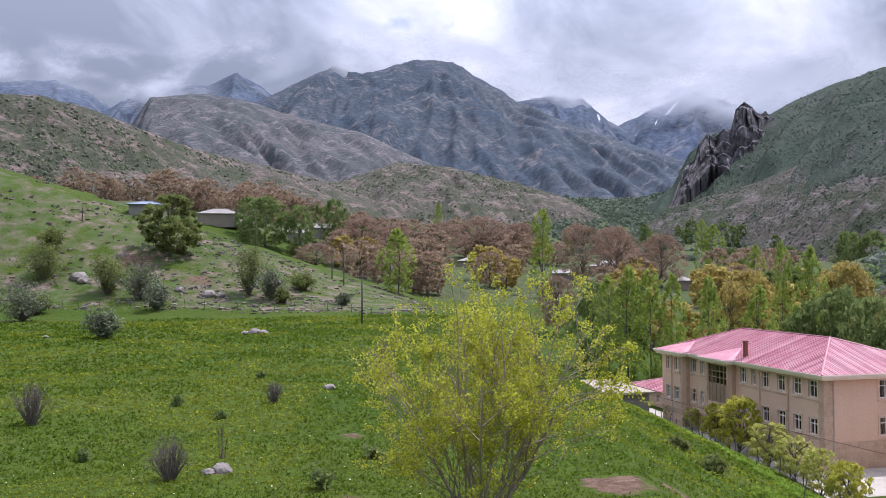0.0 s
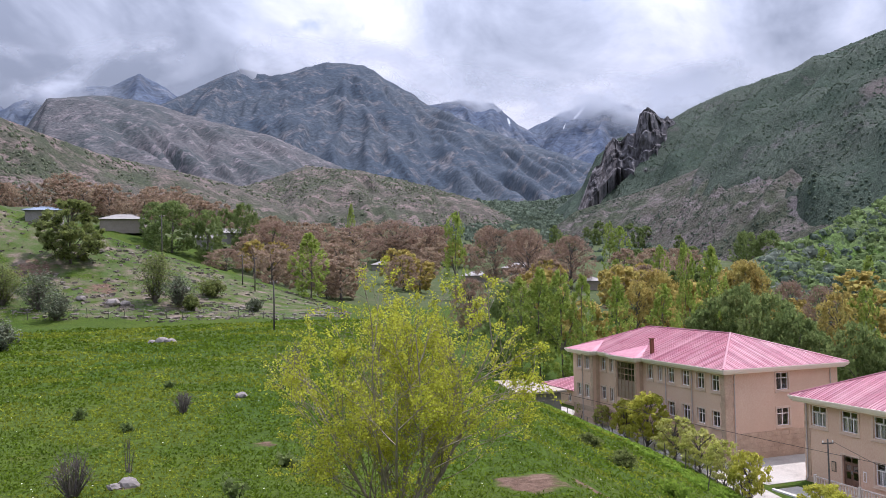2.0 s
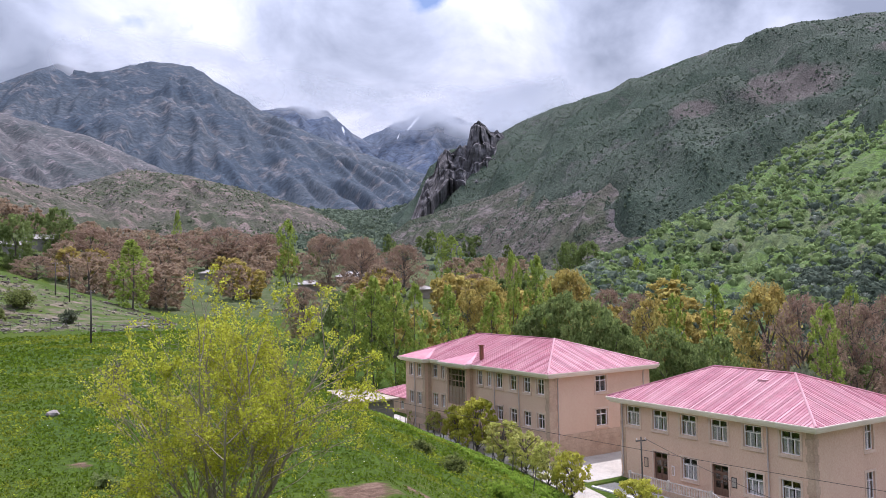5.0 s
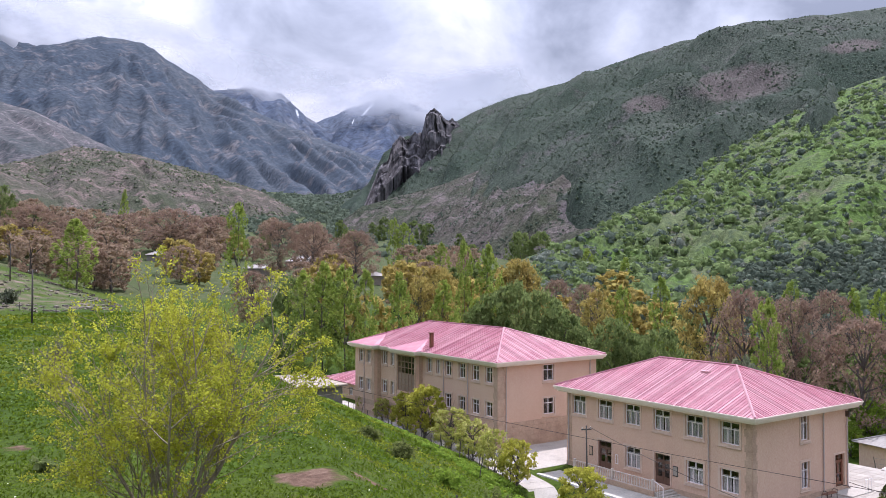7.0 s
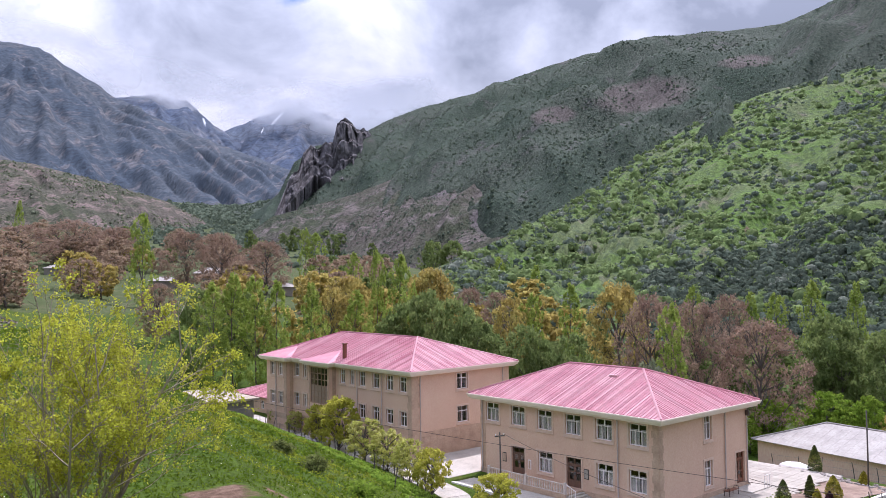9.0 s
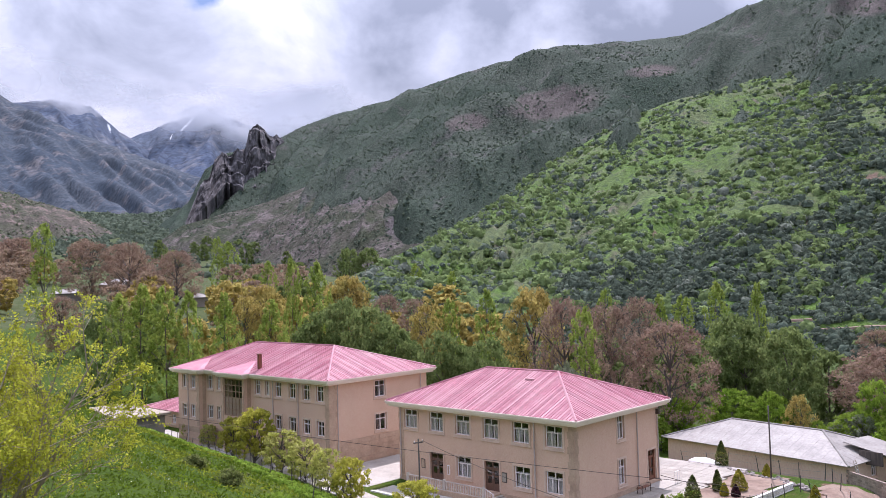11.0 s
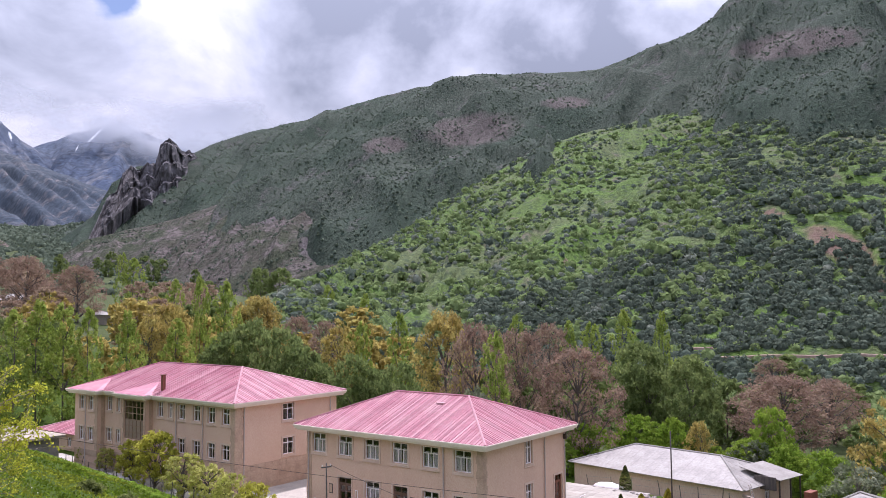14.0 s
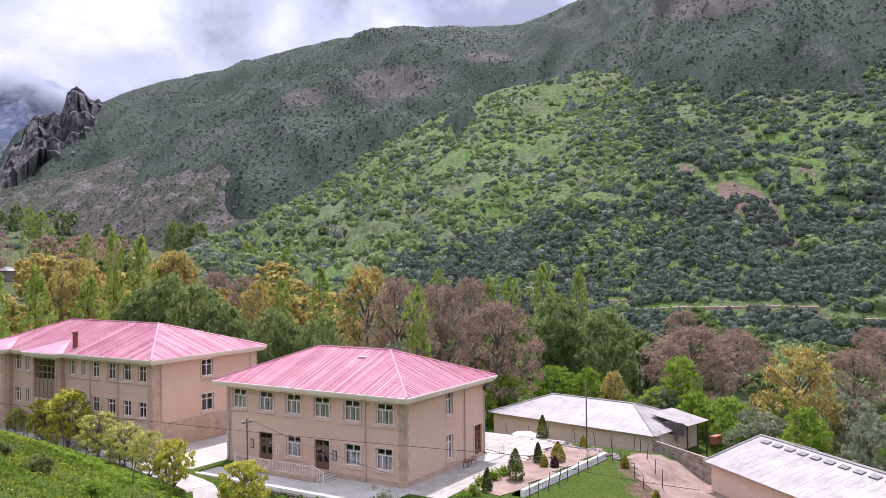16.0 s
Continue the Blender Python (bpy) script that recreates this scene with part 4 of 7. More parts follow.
def school_far():
    cx, cy, L, W, z0, z1 = 33.35, 73.3, 26.6, 13.3, -0.9, 8.45
    house = tagged(new("school_building"), "long two-storey pink building over a stone basement with a pink roof", "building", group="pink buildings")
    m = local(cx, cy, U2, V2)
    D = 0.85
    front = Face((cx, cy), U2, (-VX, -VY))
    proud = Face(world_xy(cx, cy, 0, -D), U2, (-VX, -VY))
    side = Face((cx, cy), V2, (-UX, -UY))
    back = Face(world_xy(cx, cy, 0, W), U2, V2)
    far = Face(world_xy(cx, cy, L, -D), V2, U2)
    up, low = (6.32, 7.82), (3.02, 4.45)
    base = (0.75, 1.35)
    main = [1.36, 3.52, 5.8, 8.2, 10.04, 11.78]
    wide = [0.57, 0.57, 0.57, 0.55, 0.36, 0.48]
    mids = [(21.1, 0.53), (19.35, 0.36)]
    ops = [(c - w, z[0], c + w, z[1]) for c, w in list(zip(main, wide)) + mids for z in (up, low)]
    cells = [(c - 0.4, *[base[0]], c + 0.4, base[1]) for c in (3.5, 8.2, 11.0, 20.3)]
    wall_panel(front, house, 13.1, z0, z1, [o for o in ops + cells if o[2] < 13])
    wall_panel(front, house, 22.0, z0, z1, [o for o in ops + cells if o[0] > 18], s_from=17.2)
    wing = [(c - 0.48, z[0], c + 0.48, z[1]) for c in (25.2, 23.35) for z in (up, low)]
    wall_panel(proud, house, L, z0, z1, wing, s_from=22.0)
    bay = [(13.45, 3.85, 16.95, 7.8), (13.7, 0.2, 16.6, 2.6)]
    wall_panel(proud, house, 17.2, z0, z1, bay, s_from=13.1)
    for s, f in ((13.1, -1), (17.2, 1), (22.0, -1)):
        bm = bmesh.new()
        box(bm, s, -D + 0.4, z0, s + 0.4 * (1 if f < 0 else -1), 0.0, z1, m=m)
        part("wall", bm, stone_mat, house)
    for o in ops:
        window(front, house, *o, upper=1, lower=1, curtain=False)
    for o in wing:
        window(proud, house, *o, upper=1, lower=1, curtain=False)
    for o in cells:
        window(front, house, *o, top=0.02, upper=0, lower=1, curtain=False, surround=False, sill=False)
    # tall stair window of many panes
    s0, zz0, s1, zz1 = bay[0]
    bm = bmesh.new()
    ring(proud, bm, s0, zz0, s1, zz1, 0.08, -0.2, -0.1)
    glazing = part("stair_window", bm, sash_mat, house, "tall stair window divided into small panes")
    for i in range(1, 5):
        bm = bmesh.new()
        s = s0 + (s1 - s0 - 0.08) * i / 5
        proud.box(bm, s, -0.2, zz0 + 0.08, s + 0.08, -0.1, zz1 - 0.08)
        part("mullion", bm, sash_mat, glazing)
    for k in range(1, 6):
        bm = bmesh.new()
        z = zz0 + (zz1 - zz0 - 0.08) * k / 6
        proud.box(bm, s0 + 0.08, -0.195, z, s1 - 0.08, -0.105, z + 0.08)
        part("transom", bm, sash_mat, glazing)
    for i in range(5):
        for k in range(6):
            a, b = s0 + (s1 - s0) * i / 5, s0 + (s1 - s0) * (i + 1) / 5
            c, d = zz0 + (zz1 - zz0) * k / 6, zz0 + (zz1 - zz0) * (k + 1) / 6
            bm = bmesh.new()
            proud.box(bm, a + 0.05, -0.16, c + 0.05, b - 0.04, -0.15, d - 0.04)
            part("pane", bm, glass_mat if k >= 3 else curtain_pane_mat, glazing).visible_shadow = False
    door(proud, house, *bay[1], door_mat, 4)
    sw = [(5.85, 6.2, 7.3, 7.82), (5.85, 2.85, 7.35, 4.5)]
    wall_panel(side, house, W - 0.4, z0, z1, sw, s_from=0.4)
    for o in sw:
        window(side, house, *o, upper=1, lower=1, curtain=False)
    wall_panel(back, house, L, z0, z1, [])
    wall_panel(far, house, W + D - 0.4, z0, z1, [], s_from=0.4)
    quoin(front, house, 0.0, 1.0 - 0.35, 2.1, 7.9)
    quoin(side, house, 0.0, 0.9, 2.1, 7.9)
    quoin(proud, house, 22.0, 22.6, 2.1, 7.9)
    quoin(proud, house, 13.1, 13.42, 2.1, 7.9)
    quoin(proud, house, 16.98, 17.2, 2.1, 7.9)
    for f, a, b in ((side, 0.002, W),):
        s = a
        row = 0
        z = z0
        while z < 2.0:
            s = a + (0.45 if row % 2 else 0.0)
            if row % 2:
                bm = bmesh.new()
                f.box(bm, a, 0, z, a + 0.44, 0.06, z + 0.47, 0.008)
                part("plinth_stone", bm, stone_mat, house)
            while s < b - 0.1:
                e = min(s + 0.9, b)
                bm = bmesh.new()
                f.box(bm, s, 0, z, e - 0.012, 0.06, z + 0.47, 0.008)
                part("plinth_stone", bm, stone_mat, house)
                s = e
            z, row = z + 0.482, row + 1
    for f, a, b in ((front, 0.002, 13.1), (front, 17.2, 22.0), (proud, 22.0, L)):
        bm = bmesh.new()
        f.box(bm, a, 0, z0, b, 0.05, 0.7)
        f.box(bm, a, 0, 1.4, b, 0.05, 2.0)
        part("plinth", bm, stone_mat, house)
    for f, s in ((front, 4.75), (front, 9.0), (side, 0.98), (side, 12.3), (proud, 24.3)):
        downpipe(f, house, s, 0.1, 8.05)
    cornice(house, m, [(0, 0), (13.1, 0), (13.1, -D), (17.2, -D), (17.2, 0), (22.0, 0), (22.0, -D), (L, -D), (L, W), (0, W)], z1 + 0.02, 0.45, 0.75)
    hip_roof(house, m, L, W, z1 + 0.05, 0.72, 2.55, 7.2, 21.6, roof_mat)
    # small hips over the bay and the wing
    for a, b in ((12.4, 17.9), (21.3, L + 0.7)):
        bm = bmesh.new()
        c = (a + b) / 2
        q = [(a, -D - 0.7, z1 + 0.07), (b, -D - 0.7, z1 + 0.07), (b, -0.6, z1 + 0.1), (a, -0.6, z1 + 0.1), (c, 2.2, z1 + 1.1)]
        v = [bm.verts.new(m @ Vector(p)) for p in q]
        for g in ((0, 1, 4), (1, 2, 4), (3, 0, 4), (0, 3, 2, 1), (2, 3, 4)):
            bm.faces.new([v[k] for k in g])
        part("small_hip", bm, cap_mat, house)
    bm = bmesh.new()
    box(bm, 11.95, 0.35, z1 + 0.3, 12.3, 0.7, z1 + 2.0, 0.02, m)
    chimney = part("chimney", bm, wood_mat, house, "narrow brick-red chimney")
    bm = bmesh.new()
    box(bm, 11.88, 0.28, z1 + 2.0, 12.37, 0.77, z1 + 2.08, m=m)
    part("chimney_cap", bm, wood_mat, chimney)
    inner_room(house, m, L, W, 0.0, z1, (0.1, 2.5, 5.6, 8.4))
    settle(house, (cx, cy, 0))
    return house


curtain_pane_mat = mat("drawn_blind", (0.27, 0.19, 0.145), (0.36, 0.26, 0.20), scale=0.8, rough=0.3)
school_near()
school_far()


def small_house(label, cx, cy, yaw, L, W, z0, z1, rise, wall, roof, kind="hip", o=0.5, windows=3, seam=1.0):
    a = radians(yaw)
    u, v = (math.cos(a), math.sin(a)), (math.sin(a), -math.cos(a))
    m = local(cx, cy, u, v)
    house = tagged(new("house"), label, "house")
    house.location = (cx, cy, z0)
    inv = Matrix.Translation((-cx, -cy, -z0))
    f = Face((cx, cy), u, (-v[0], -v[1]))
    f.m = inv @ f.m
    s = Face((cx, cy), v, (-u[0], -u[1]))
    s.m = inv @ s.m
    fb = Face((cx + v[0] * W, cy + v[1] * W), u, v)
    fb.m = inv @ fb.m
    sb = Face((cx + u[0] * L, cy + u[1] * L), v, u)
    sb.m = inv @ sb.m
    lm = inv @ m
    zc = z1 - 1.1
    ops = [(L * (i + 0.5) / max(1, windows) - 0.5, zc - 0.5, L * (i + 0.5) / max(1, windows) + 0.5, zc + 0.6) for i in range(windows)]
    wall_panel(f, house, L, z0 - 1, z1, ops, 0.3, wall)
    so = [(W / 2 - 0.5, zc - 0.5, W / 2 + 0.5, zc + 0.6)]
    wall_panel(s, house, W - 0.3, z0 - 1, z1, so, 0.3, wall, 0.3)
    wall_panel(fb, house, L, z0 - 1, z1, [], 0.3, wall)
    wall_panel(sb, house, W - 0.3, z0 - 1, z1, [], 0.3, wall, 0.3)
    for q in ops:
        window(f, house, *q, curtain=False, surround=False)
    for q in so:
        window(s, house, *q, curtain=False, surround=False)
    if kind == "hip":
        hip_roof(house, lm, L, W, z1 + 0.05, o, rise, W * 0.5, L - W * 0.5, roof, seam)
    else:
        hip_roof(house, lm, L, W, z1 + 0.05, o, rise, -o + 0.01, L + o - 0.01, roof, seam)
        for e in (0.1, L - 0.1):
            bm = bmesh.new()
            q = [lm @ Vector(p) for p in ((e, 0, z1), (e, W, z1), (e, W / 2, z1 + rise - 0.15))]
            q += [p + lm.to_3x3() @ Vector((0.12, 0, 0)) for p in q]
            w = [bm.verts.new(p) for p in q]
            for g in ((0, 1, 2), (3, 5, 4), (0, 3, 4, 1), (1, 4, 5, 2), (2, 5, 3, 0)):
                bm.faces.new([w[k] for k in g])
            part("gable", bm, wall, house)
    bm = bmesh.new()
    box(bm, 0.3, 0.3, z1 - 0.15, L - 0.3, W - 0.3, z1 - 0.02, m=lm)
    part("ceiling_board", bm, room_mat, house)
    return house


beige_mat = mat("beige_render", (0.66, 0.475, 0.36), (0.74, 0.55, 0.42), scale=0.5, bscale=10, bump=0.004, stretch=(1, 1, 0.4))
grey_stone_mat = mat("grey_house_wall", (0.22, 0.2, 0.18), (0.33, 0.3, 0.27), scale=0.7, bscale=6, bump=0.01)
small_house("long low beige house with a pale metal hip roof", 68.7, 43.2, 93.9, 19.3, 9.4, -2.6, 0.45, 1.85, beige_mat, grey_roof_mat, o=0.45, windows=0, seam=0.9)
house_d = small_house("low beige house with a white sheet-metal gable roof", 54.4, 16.75, 62.6, 20.0, 10.4, -2.3, 0.35, 1.7, beige_mat, grey_roof_mat, "gable", o=0.45, windows=0, seam=0.9)


def ridge_vents(house, cx, cy, yaw, L, W, z1, rise, o):
    """A row of short grey vent tiles just below the ridge, on the slope towards the yard."""
    a = radians(yaw)
    m = Matrix.Translation(-house.location) @ local(cx, cy, (math.cos(a), math.sin(a)), (math.sin(a), -math.cos(a)))
    pitch = math.atan2(rise, W / 2 + o)
    for k in range(12):
        bm = bmesh.new()
        at = Matrix.Translation((L - 1.2 - 1.45 * k, W / 2 - 0.75, z1 + 0.05 + rise * (W / 2 - 0.75 + o) / (W / 2 + o) + 0.03)) @ Matrix.Rotation(pitch, 4, "X")
        box(bm, -0.42, -0.24, 0.0, 0.42, 0.24, 0.09, 0.012, m @ at)
        part("ridge_vent", bm, stone_grey_mat, house, "short grey vent tile")


stone_grey_mat = mat("grey_vent_tile", (0.15, 0.14, 0.13), (0.24, 0.225, 0.205), scale=2, rough=0.8)
ridge_vents(house_d, 54.4, 16.75, 62.6, 20.0, 10.4, 0.35, 1.7, 0.45)


# ---- plants ----
def leaf_material(name, *stops, scale=0.35, translucent=0.6, island=0.25, clear=0.3, spec=0.12, bump=0.0):
    return mat(name, *stops, scale=scale, rough=0.75, bscale=3.0, island=island, translucent=translucent, spec=spec, clear=clear, bump=bump)


leaf_poplar = leaf_material("poplar_leaf", (0.26, 0.35, 0.068), (0.33, 0.41, 0.085), (0.41, 0.47, 0.11), clear=0.3)
leaf_green = leaf_material("green_leaf", (0.145, 0.20, 0.064), (0.20, 0.255, 0.084), (0.265, 0.315, 0.112), clear=0.15)
leaf_bright = leaf_material("bright_leaf", (0.172, 0.28, 0.027), (0.23, 0.34, 0.0405), (0.31, 0.4, 0.063))
leaf_walnut = leaf_material("red_brown_bud", (0.25, 0.16, 0.12), (0.32, 0.22, 0.16), (0.40, 0.30, 0.20), translucent=0.5, clear=0.1)
leaf_wood = leaf_material("woodland_bud", (0.30, 0.20, 0.14), (0.37, 0.27, 0.185), (0.44, 0.35, 0.23), translucent=0.5, clear=0.1)
leaf_golden = leaf_material("golden_leaf", (0.37, 0.27, 0.085), (0.44, 0.355, 0.105), (0.49, 0.43, 0.14), clear=0.1)
leaf_pale = leaf_material("pale_leaf", (0.15, 0.19, 0.09), (0.24, 0.27, 0.16), (0.34, 0.36, 0.27))
leaf_young = leaf_material("young_yellow_leaf", (0.42, 0.44, 0.045), (0.50, 0.505, 0.055), (0.57, 0.555, 0.08), translucent=0.55, clear=0.0, island=0.35)
leaf_olive = leaf_material("olive_leaf", (0.12, 0.14, 0.08), (0.165, 0.185, 0.11), (0.22, 0.235, 0.155), translucent=0.3, clear=0.0)
twig_grey = mat("grey_twig", (0.104, 0.0825, 0.07), (0.192, 0.158, 0.133), scale=1.5, bscale=14)
bark_mat = mat("tree_bark", (0.07, 0.055, 0.045), (0.15, 0.125, 0.105), scale=1.2, bscale=14, bump=0.02, stretch=(4, 4, 0.8))
pale_bark = mat("pale_bark", (0.20, 0.16, 0.115), (0.36, 0.30, 0.225), scale=1.5, bscale=16, bump=0.01, stretch=(4, 4, 0.8))


def quads(centres, size, rng, tilt=None, aspect=1.5, spread=0.35, sides=4):
    """Leaf quads at the given centres, turned at random; folded a little along the middle."""
    n = len(centres)
    a = rng.normal(size=(n, 3))
    if tilt is not None:
        a = a * 0.8 + tilt
    a /= np.linalg.norm(a, axis=1)[:, None] + 1e-9
    b = rng.normal(size=(n, 3))
    u = np.cross(a, b)
    u /= np.linalg.norm(u, axis=1)[:, None] + 1e-9
    v = np.cross(a, u)
    s = (size * (1 + spread * rng.uniform(-1, 1, n)))[:, None]
    u, v = u * s * 0.5 * aspect, v * s * 0.5
    if sides == 3:
        return np.stack([centres - u * 1.1, centres + u * 0.7 - v * 1.2, centres + u * 0.6 + v * 1.2], 1).reshape(-1, 3)
    return np.stack([centres - u, centres - v * 0.9 + u * 0.1, centres + u, centres + v], 1).reshape(-1, 3)


def quad_mesh(name, verts, material, parent=None, sides=4):
    n = len(verts) // sides
    me = bpy.data.meshes.new(name)
    me.vertices.add(len(verts))
    me.vertices.foreach_set("co", verts.astype(np.float32).ravel())
    me.loops.add(n * sides)
    me.loops.foreach_set("vertex_index", np.arange(n * sides, dtype=np.int32))
    me.polygons.add(n)
    me.polygons.foreach_set("loop_start", np.arange(n, dtype=np.int32) * sides)
    me.update(calc_edges=True)
    me.materials.append(material)
    ob = new(name, me)
    if parent:
        ob.parent = parent
    return ob


def limb(bm, p, q, r0, r1, rng, bend=0.12, n=4, sides=5):
    p, q = Vector(p), Vector(q)
    L = (q - p).length
    pts, radii = [], []
    off = Vector(rng.normal(size=3)) * bend * L
    for i in range(n + 1):
        t = i / n
        pts.append(p.lerp(q, t) + off * math.sin(math.pi * t) * 0.5 + Vector((0, 0, 0.12 * L * math.sin(math.pi * t) * 0.4)))
        radii.append(r0 + (r1 - r0) * t)
    tube(bm, pts, radii, sides, False)
    return pts


def make_tree(name, label, category, leaf, bark, shape, seed, leaves=2200, size=0.34, clumps=70, trunk=0.2, twigs=True, fill=0.75):
    """A tree of height 10 and width 10, to be scaled: trunk with limbs, and a crown of leaves in clumps."""
    rng = np.random.default_rng(seed)
    root = tagged(new(name), label, category)
    centres, radii = [], []
    tries = 0
    while len(centres) < clumps and tries < clumps * 40:
        tries += 1
        h = rng.uniform(trunk, 1.0)
        k = (h - trunk) / (1 - trunk)
        if shape == "column":
            w = 0.5 * min(1, 0.45 + 3.0 * k) * (1 - k ** 4.0) ** 0.7 * (1 + 0.22 * math.sin(k * 11 + seed * 2)) + 0.04
        elif shape == "broad":
            w = 0.5 * min(1, 0.5 + 2.0 * k) * math.sqrt(max(0.03, 1 - (max(0.0, k - 0.3) / 0.72) ** 2))
        else:
            w = 0.5 * math.sqrt(max(0.0, 1 - (2 * k - 0.9) ** 2 / 1.25))
        a = rng.uniform(0, 2 * math.pi)
        rr = w * math.sqrt(rng.uniform(0.15, 1)) * (1 + 0.2 * noise.noise((math.cos(a) * 2 + seed, math.sin(a) * 2, h * 4)))
        centres.append((rr * math.cos(a) * 10, rr * math.sin(a) * 10, h * 10))
        radii.append(rng.uniform(0.45, 1.0) * (0.75 if shape == "column" else 1.0))
    centres, radii = np.array(centres), np.array(radii)
    bm = bmesh.new()
    top = 0.92 if shape == "column" else 0.62
    stem = limb(bm, (0, 0, -0.4), (rng.uniform(-0.3, 0.3), rng.uniform(-0.3, 0.3), top * 10), 0.26, 0.05, rng, 0.03, 7, 7)
    part("trunk", bm, bark, root, smooth=True)
    bm = bmesh.new()
    order = rng.permutation(len(centres))[: (30 if twigs else 8)]
    for i in order:
        c = Vector(centres[i])
        hz = max(trunk * 5, c.z - (2.2 if shape == "column" else 3.4) * rng.uniform(0.6, 1.3))
        j = min(range(len(stem)), key=lambda k: abs(stem[k].z - hz))
        pts = limb(bm, stem[j], c, 0.1, 0.025, rng, 0.1, 4, 4)
        if twigs:
            for _ in range(3):
                limb(bm, pts[rng.integers(2, 5)], c + Vector(rng.normal(size=3)) * 0.8, 0.035, 0.012, rng, 0.1, 2, 3)
    part("limb", bm, bark, root)
    pick = rng.integers(0, len(centres), leaves)
    d = rng.normal(size=(leaves, 3))
    d /= np.linalg.norm(d, axis=1)[:, None]
    rad = radii[pick] * rng.uniform(0, 1, leaves) ** 0.5
    pos = centres[pick] + d * rad[:, None] * np.array([1, 1, fill])
    pos[:, 2] = np.maximum(pos[:, 2], 0.4)
    leaf_verts = quads(pos, np.full(leaves, size), rng, d * 0.6 + np.array([0, 0, 0.3]), sides=3)
    if shape == "column":
        # narrow trees are stretched upwards when placed; their leaves are not
        mid = np.repeat(pos, 3, axis=0)
        leaf_verts = mid + (leaf_verts - mid) * np.array([1, 1, 0.34])
    quad_mesh("crown", leaf_verts, leaf, root, 3)
    return root


def blocked(x, y):
    p = Vector((x - 54.4, y - 16.75))
    u = Vector((math.cos(radians(62.6)), math.sin(radians(62.6))))
    in_d = -2 < p.dot(u) < 22 and -2.5 < p.dot(Vector((u.y, -u.x))) < 13
    return in_d or (66 < x < 81 and 40 < y < 65) or (along(x, y) < 58 and across(x, y) < 23 and x > path_x(y) - 3)


def place(protos, spots, group, rng_seed=1):
    """Copies of a tree at (bearing, distance, height of its top, width)."""
    rng = np.random.default_rng(rng_seed)
    for i, (a, d, top, w) in enumerate(spots):
        x, y = d * math.sin(radians(a)), d * math.cos(radians(a))
        while blocked(x, y):
            x, y = x * 1.04, y * 1.04
        z = ground_z(x, y)
        h = max(1.5, top - z)
        if protos[0].name.split(".")[0] != "poplar_tree":
            w = max(w, 0.62 * h)
        ob = copy_thing(protos[i % len(protos)], pose(x, y, z - 0.1, 0, 0, rng.uniform(0, 360)) @ Matrix.Diagonal((w / 10, w / 10, h / 10, 1)))
        tagged(ob, group=group)


def remove(protos):
    for p in protos:
        for o in [*p.children_recursive, p]:
            bpy.data.objects.remove(o)


poplars = [make_tree("poplar_tree", "tall narrow poplar with fresh light green leaves", "tree", leaf_poplar, bark_mat, "column", s, 5200, 0.46, 230, 0.03, twigs=False) for s in (1, 2, 3)]
walnuts = [make_tree("walnut_tree", "broad bare-looking tree with red-brown young buds", "tree", leaf_walnut, bark_mat, "broad", s, 7500, 0.17, 230, 0.14, fill=0.7) for s in (4, 5, 6)]
goldens = [make_tree("walnut_tree", "broad tree with golden-orange young leaves", "tree", leaf_golden, bark_mat, "broad", s, 6000, 0.24, 200, 0.12) for s in (7, 8)]
greens = [make_tree("willow_tree", "dense rounded dark green tree by the stream", "tree", leaf_green, bark_mat, "round", s, 7000, 0.28, 230, 0.04, twigs=False) for s in (9, 10, 11)]
brights = [make_tree("fruit_tree", "rounded fruit tree with bright green leaves", "tree", leaf_bright, bark_mat, "round", s, 6500, 0.34, 170, 0.06, twigs=False) for s in (12, 13)]
pales = [make_tree("fruit_tree", "pale grey-green fruit tree in blossom", "tree", leaf_pale, bark_mat, "round", s, 3800, 0.36, 140, 0.06) for s in (14, 15)]

place(poplars, [(-3.1, 165, 26.5, 7.3), (6.8, 230, 35.3, 6.6), (11.2, 128, 17.0, 5.2), (12.5, 130, 18.5, 5.3), (14.0, 128, 18.0, 5.1), (15.4, 130, 17.1, 4.4), (17.7, 135, 16.9, 4.6), (22.2, 150, 22.5, 3.7), (23.8, 145, 21.3, 5.7), (20.7, 135, 15.6, 5.5), (17.3, 300, 35.8, 4.9), (18.0, 300, 33.8, 8.2), (-0.3, 420, 54.9, 4.6), (41.9, 102, 14.1, 3.8), (35.4, 150, 15.9, 4.6), (47.0, 165, 14.1, 4.0), (48.5, 165, 13.8, 5.1), (50.6, 165, 15.9, 5.1), (53.1, 165, 15.8, 4.0), (32.9, 150, 14.5, 4.1), (43.4, 175, 14.8, 4.8)], "poplar trees")
place(walnuts, [(-0.2, 330, 37.8, 24.7), (2.6, 350, 41.4, 26.2), (5.3, 340, 38.2, 20.8), (9.5, 270, 32.8, 16.5), (11.8, 280, 32.9, 17.1), (14.7, 270, 29.8, 18.4), (7.8, 165, 16.9, 8.4), (-5.6, 290, 37.3, 21.7), (-8.7, 190, 24.6, 11.0), (-3.3, 320, 36.1, 17.4), (40.6, 112, 14.7, 7.6), (43.5, 120, 13.7, 7.3), (47.5, 96, 12.0, 11.1), (45.6, 140, 14.0, 3.8), (60.4, 112, 8.3, 13.7), (63.3, 125, 6.4, 9.4), (70.0, 125, 4.5, 11.1), (28.5, 190, 15.1, 10.3), (30.4, 180, 14.0, 8.6), (24.3, 200, 15.4, 9.5)], "walnut trees")
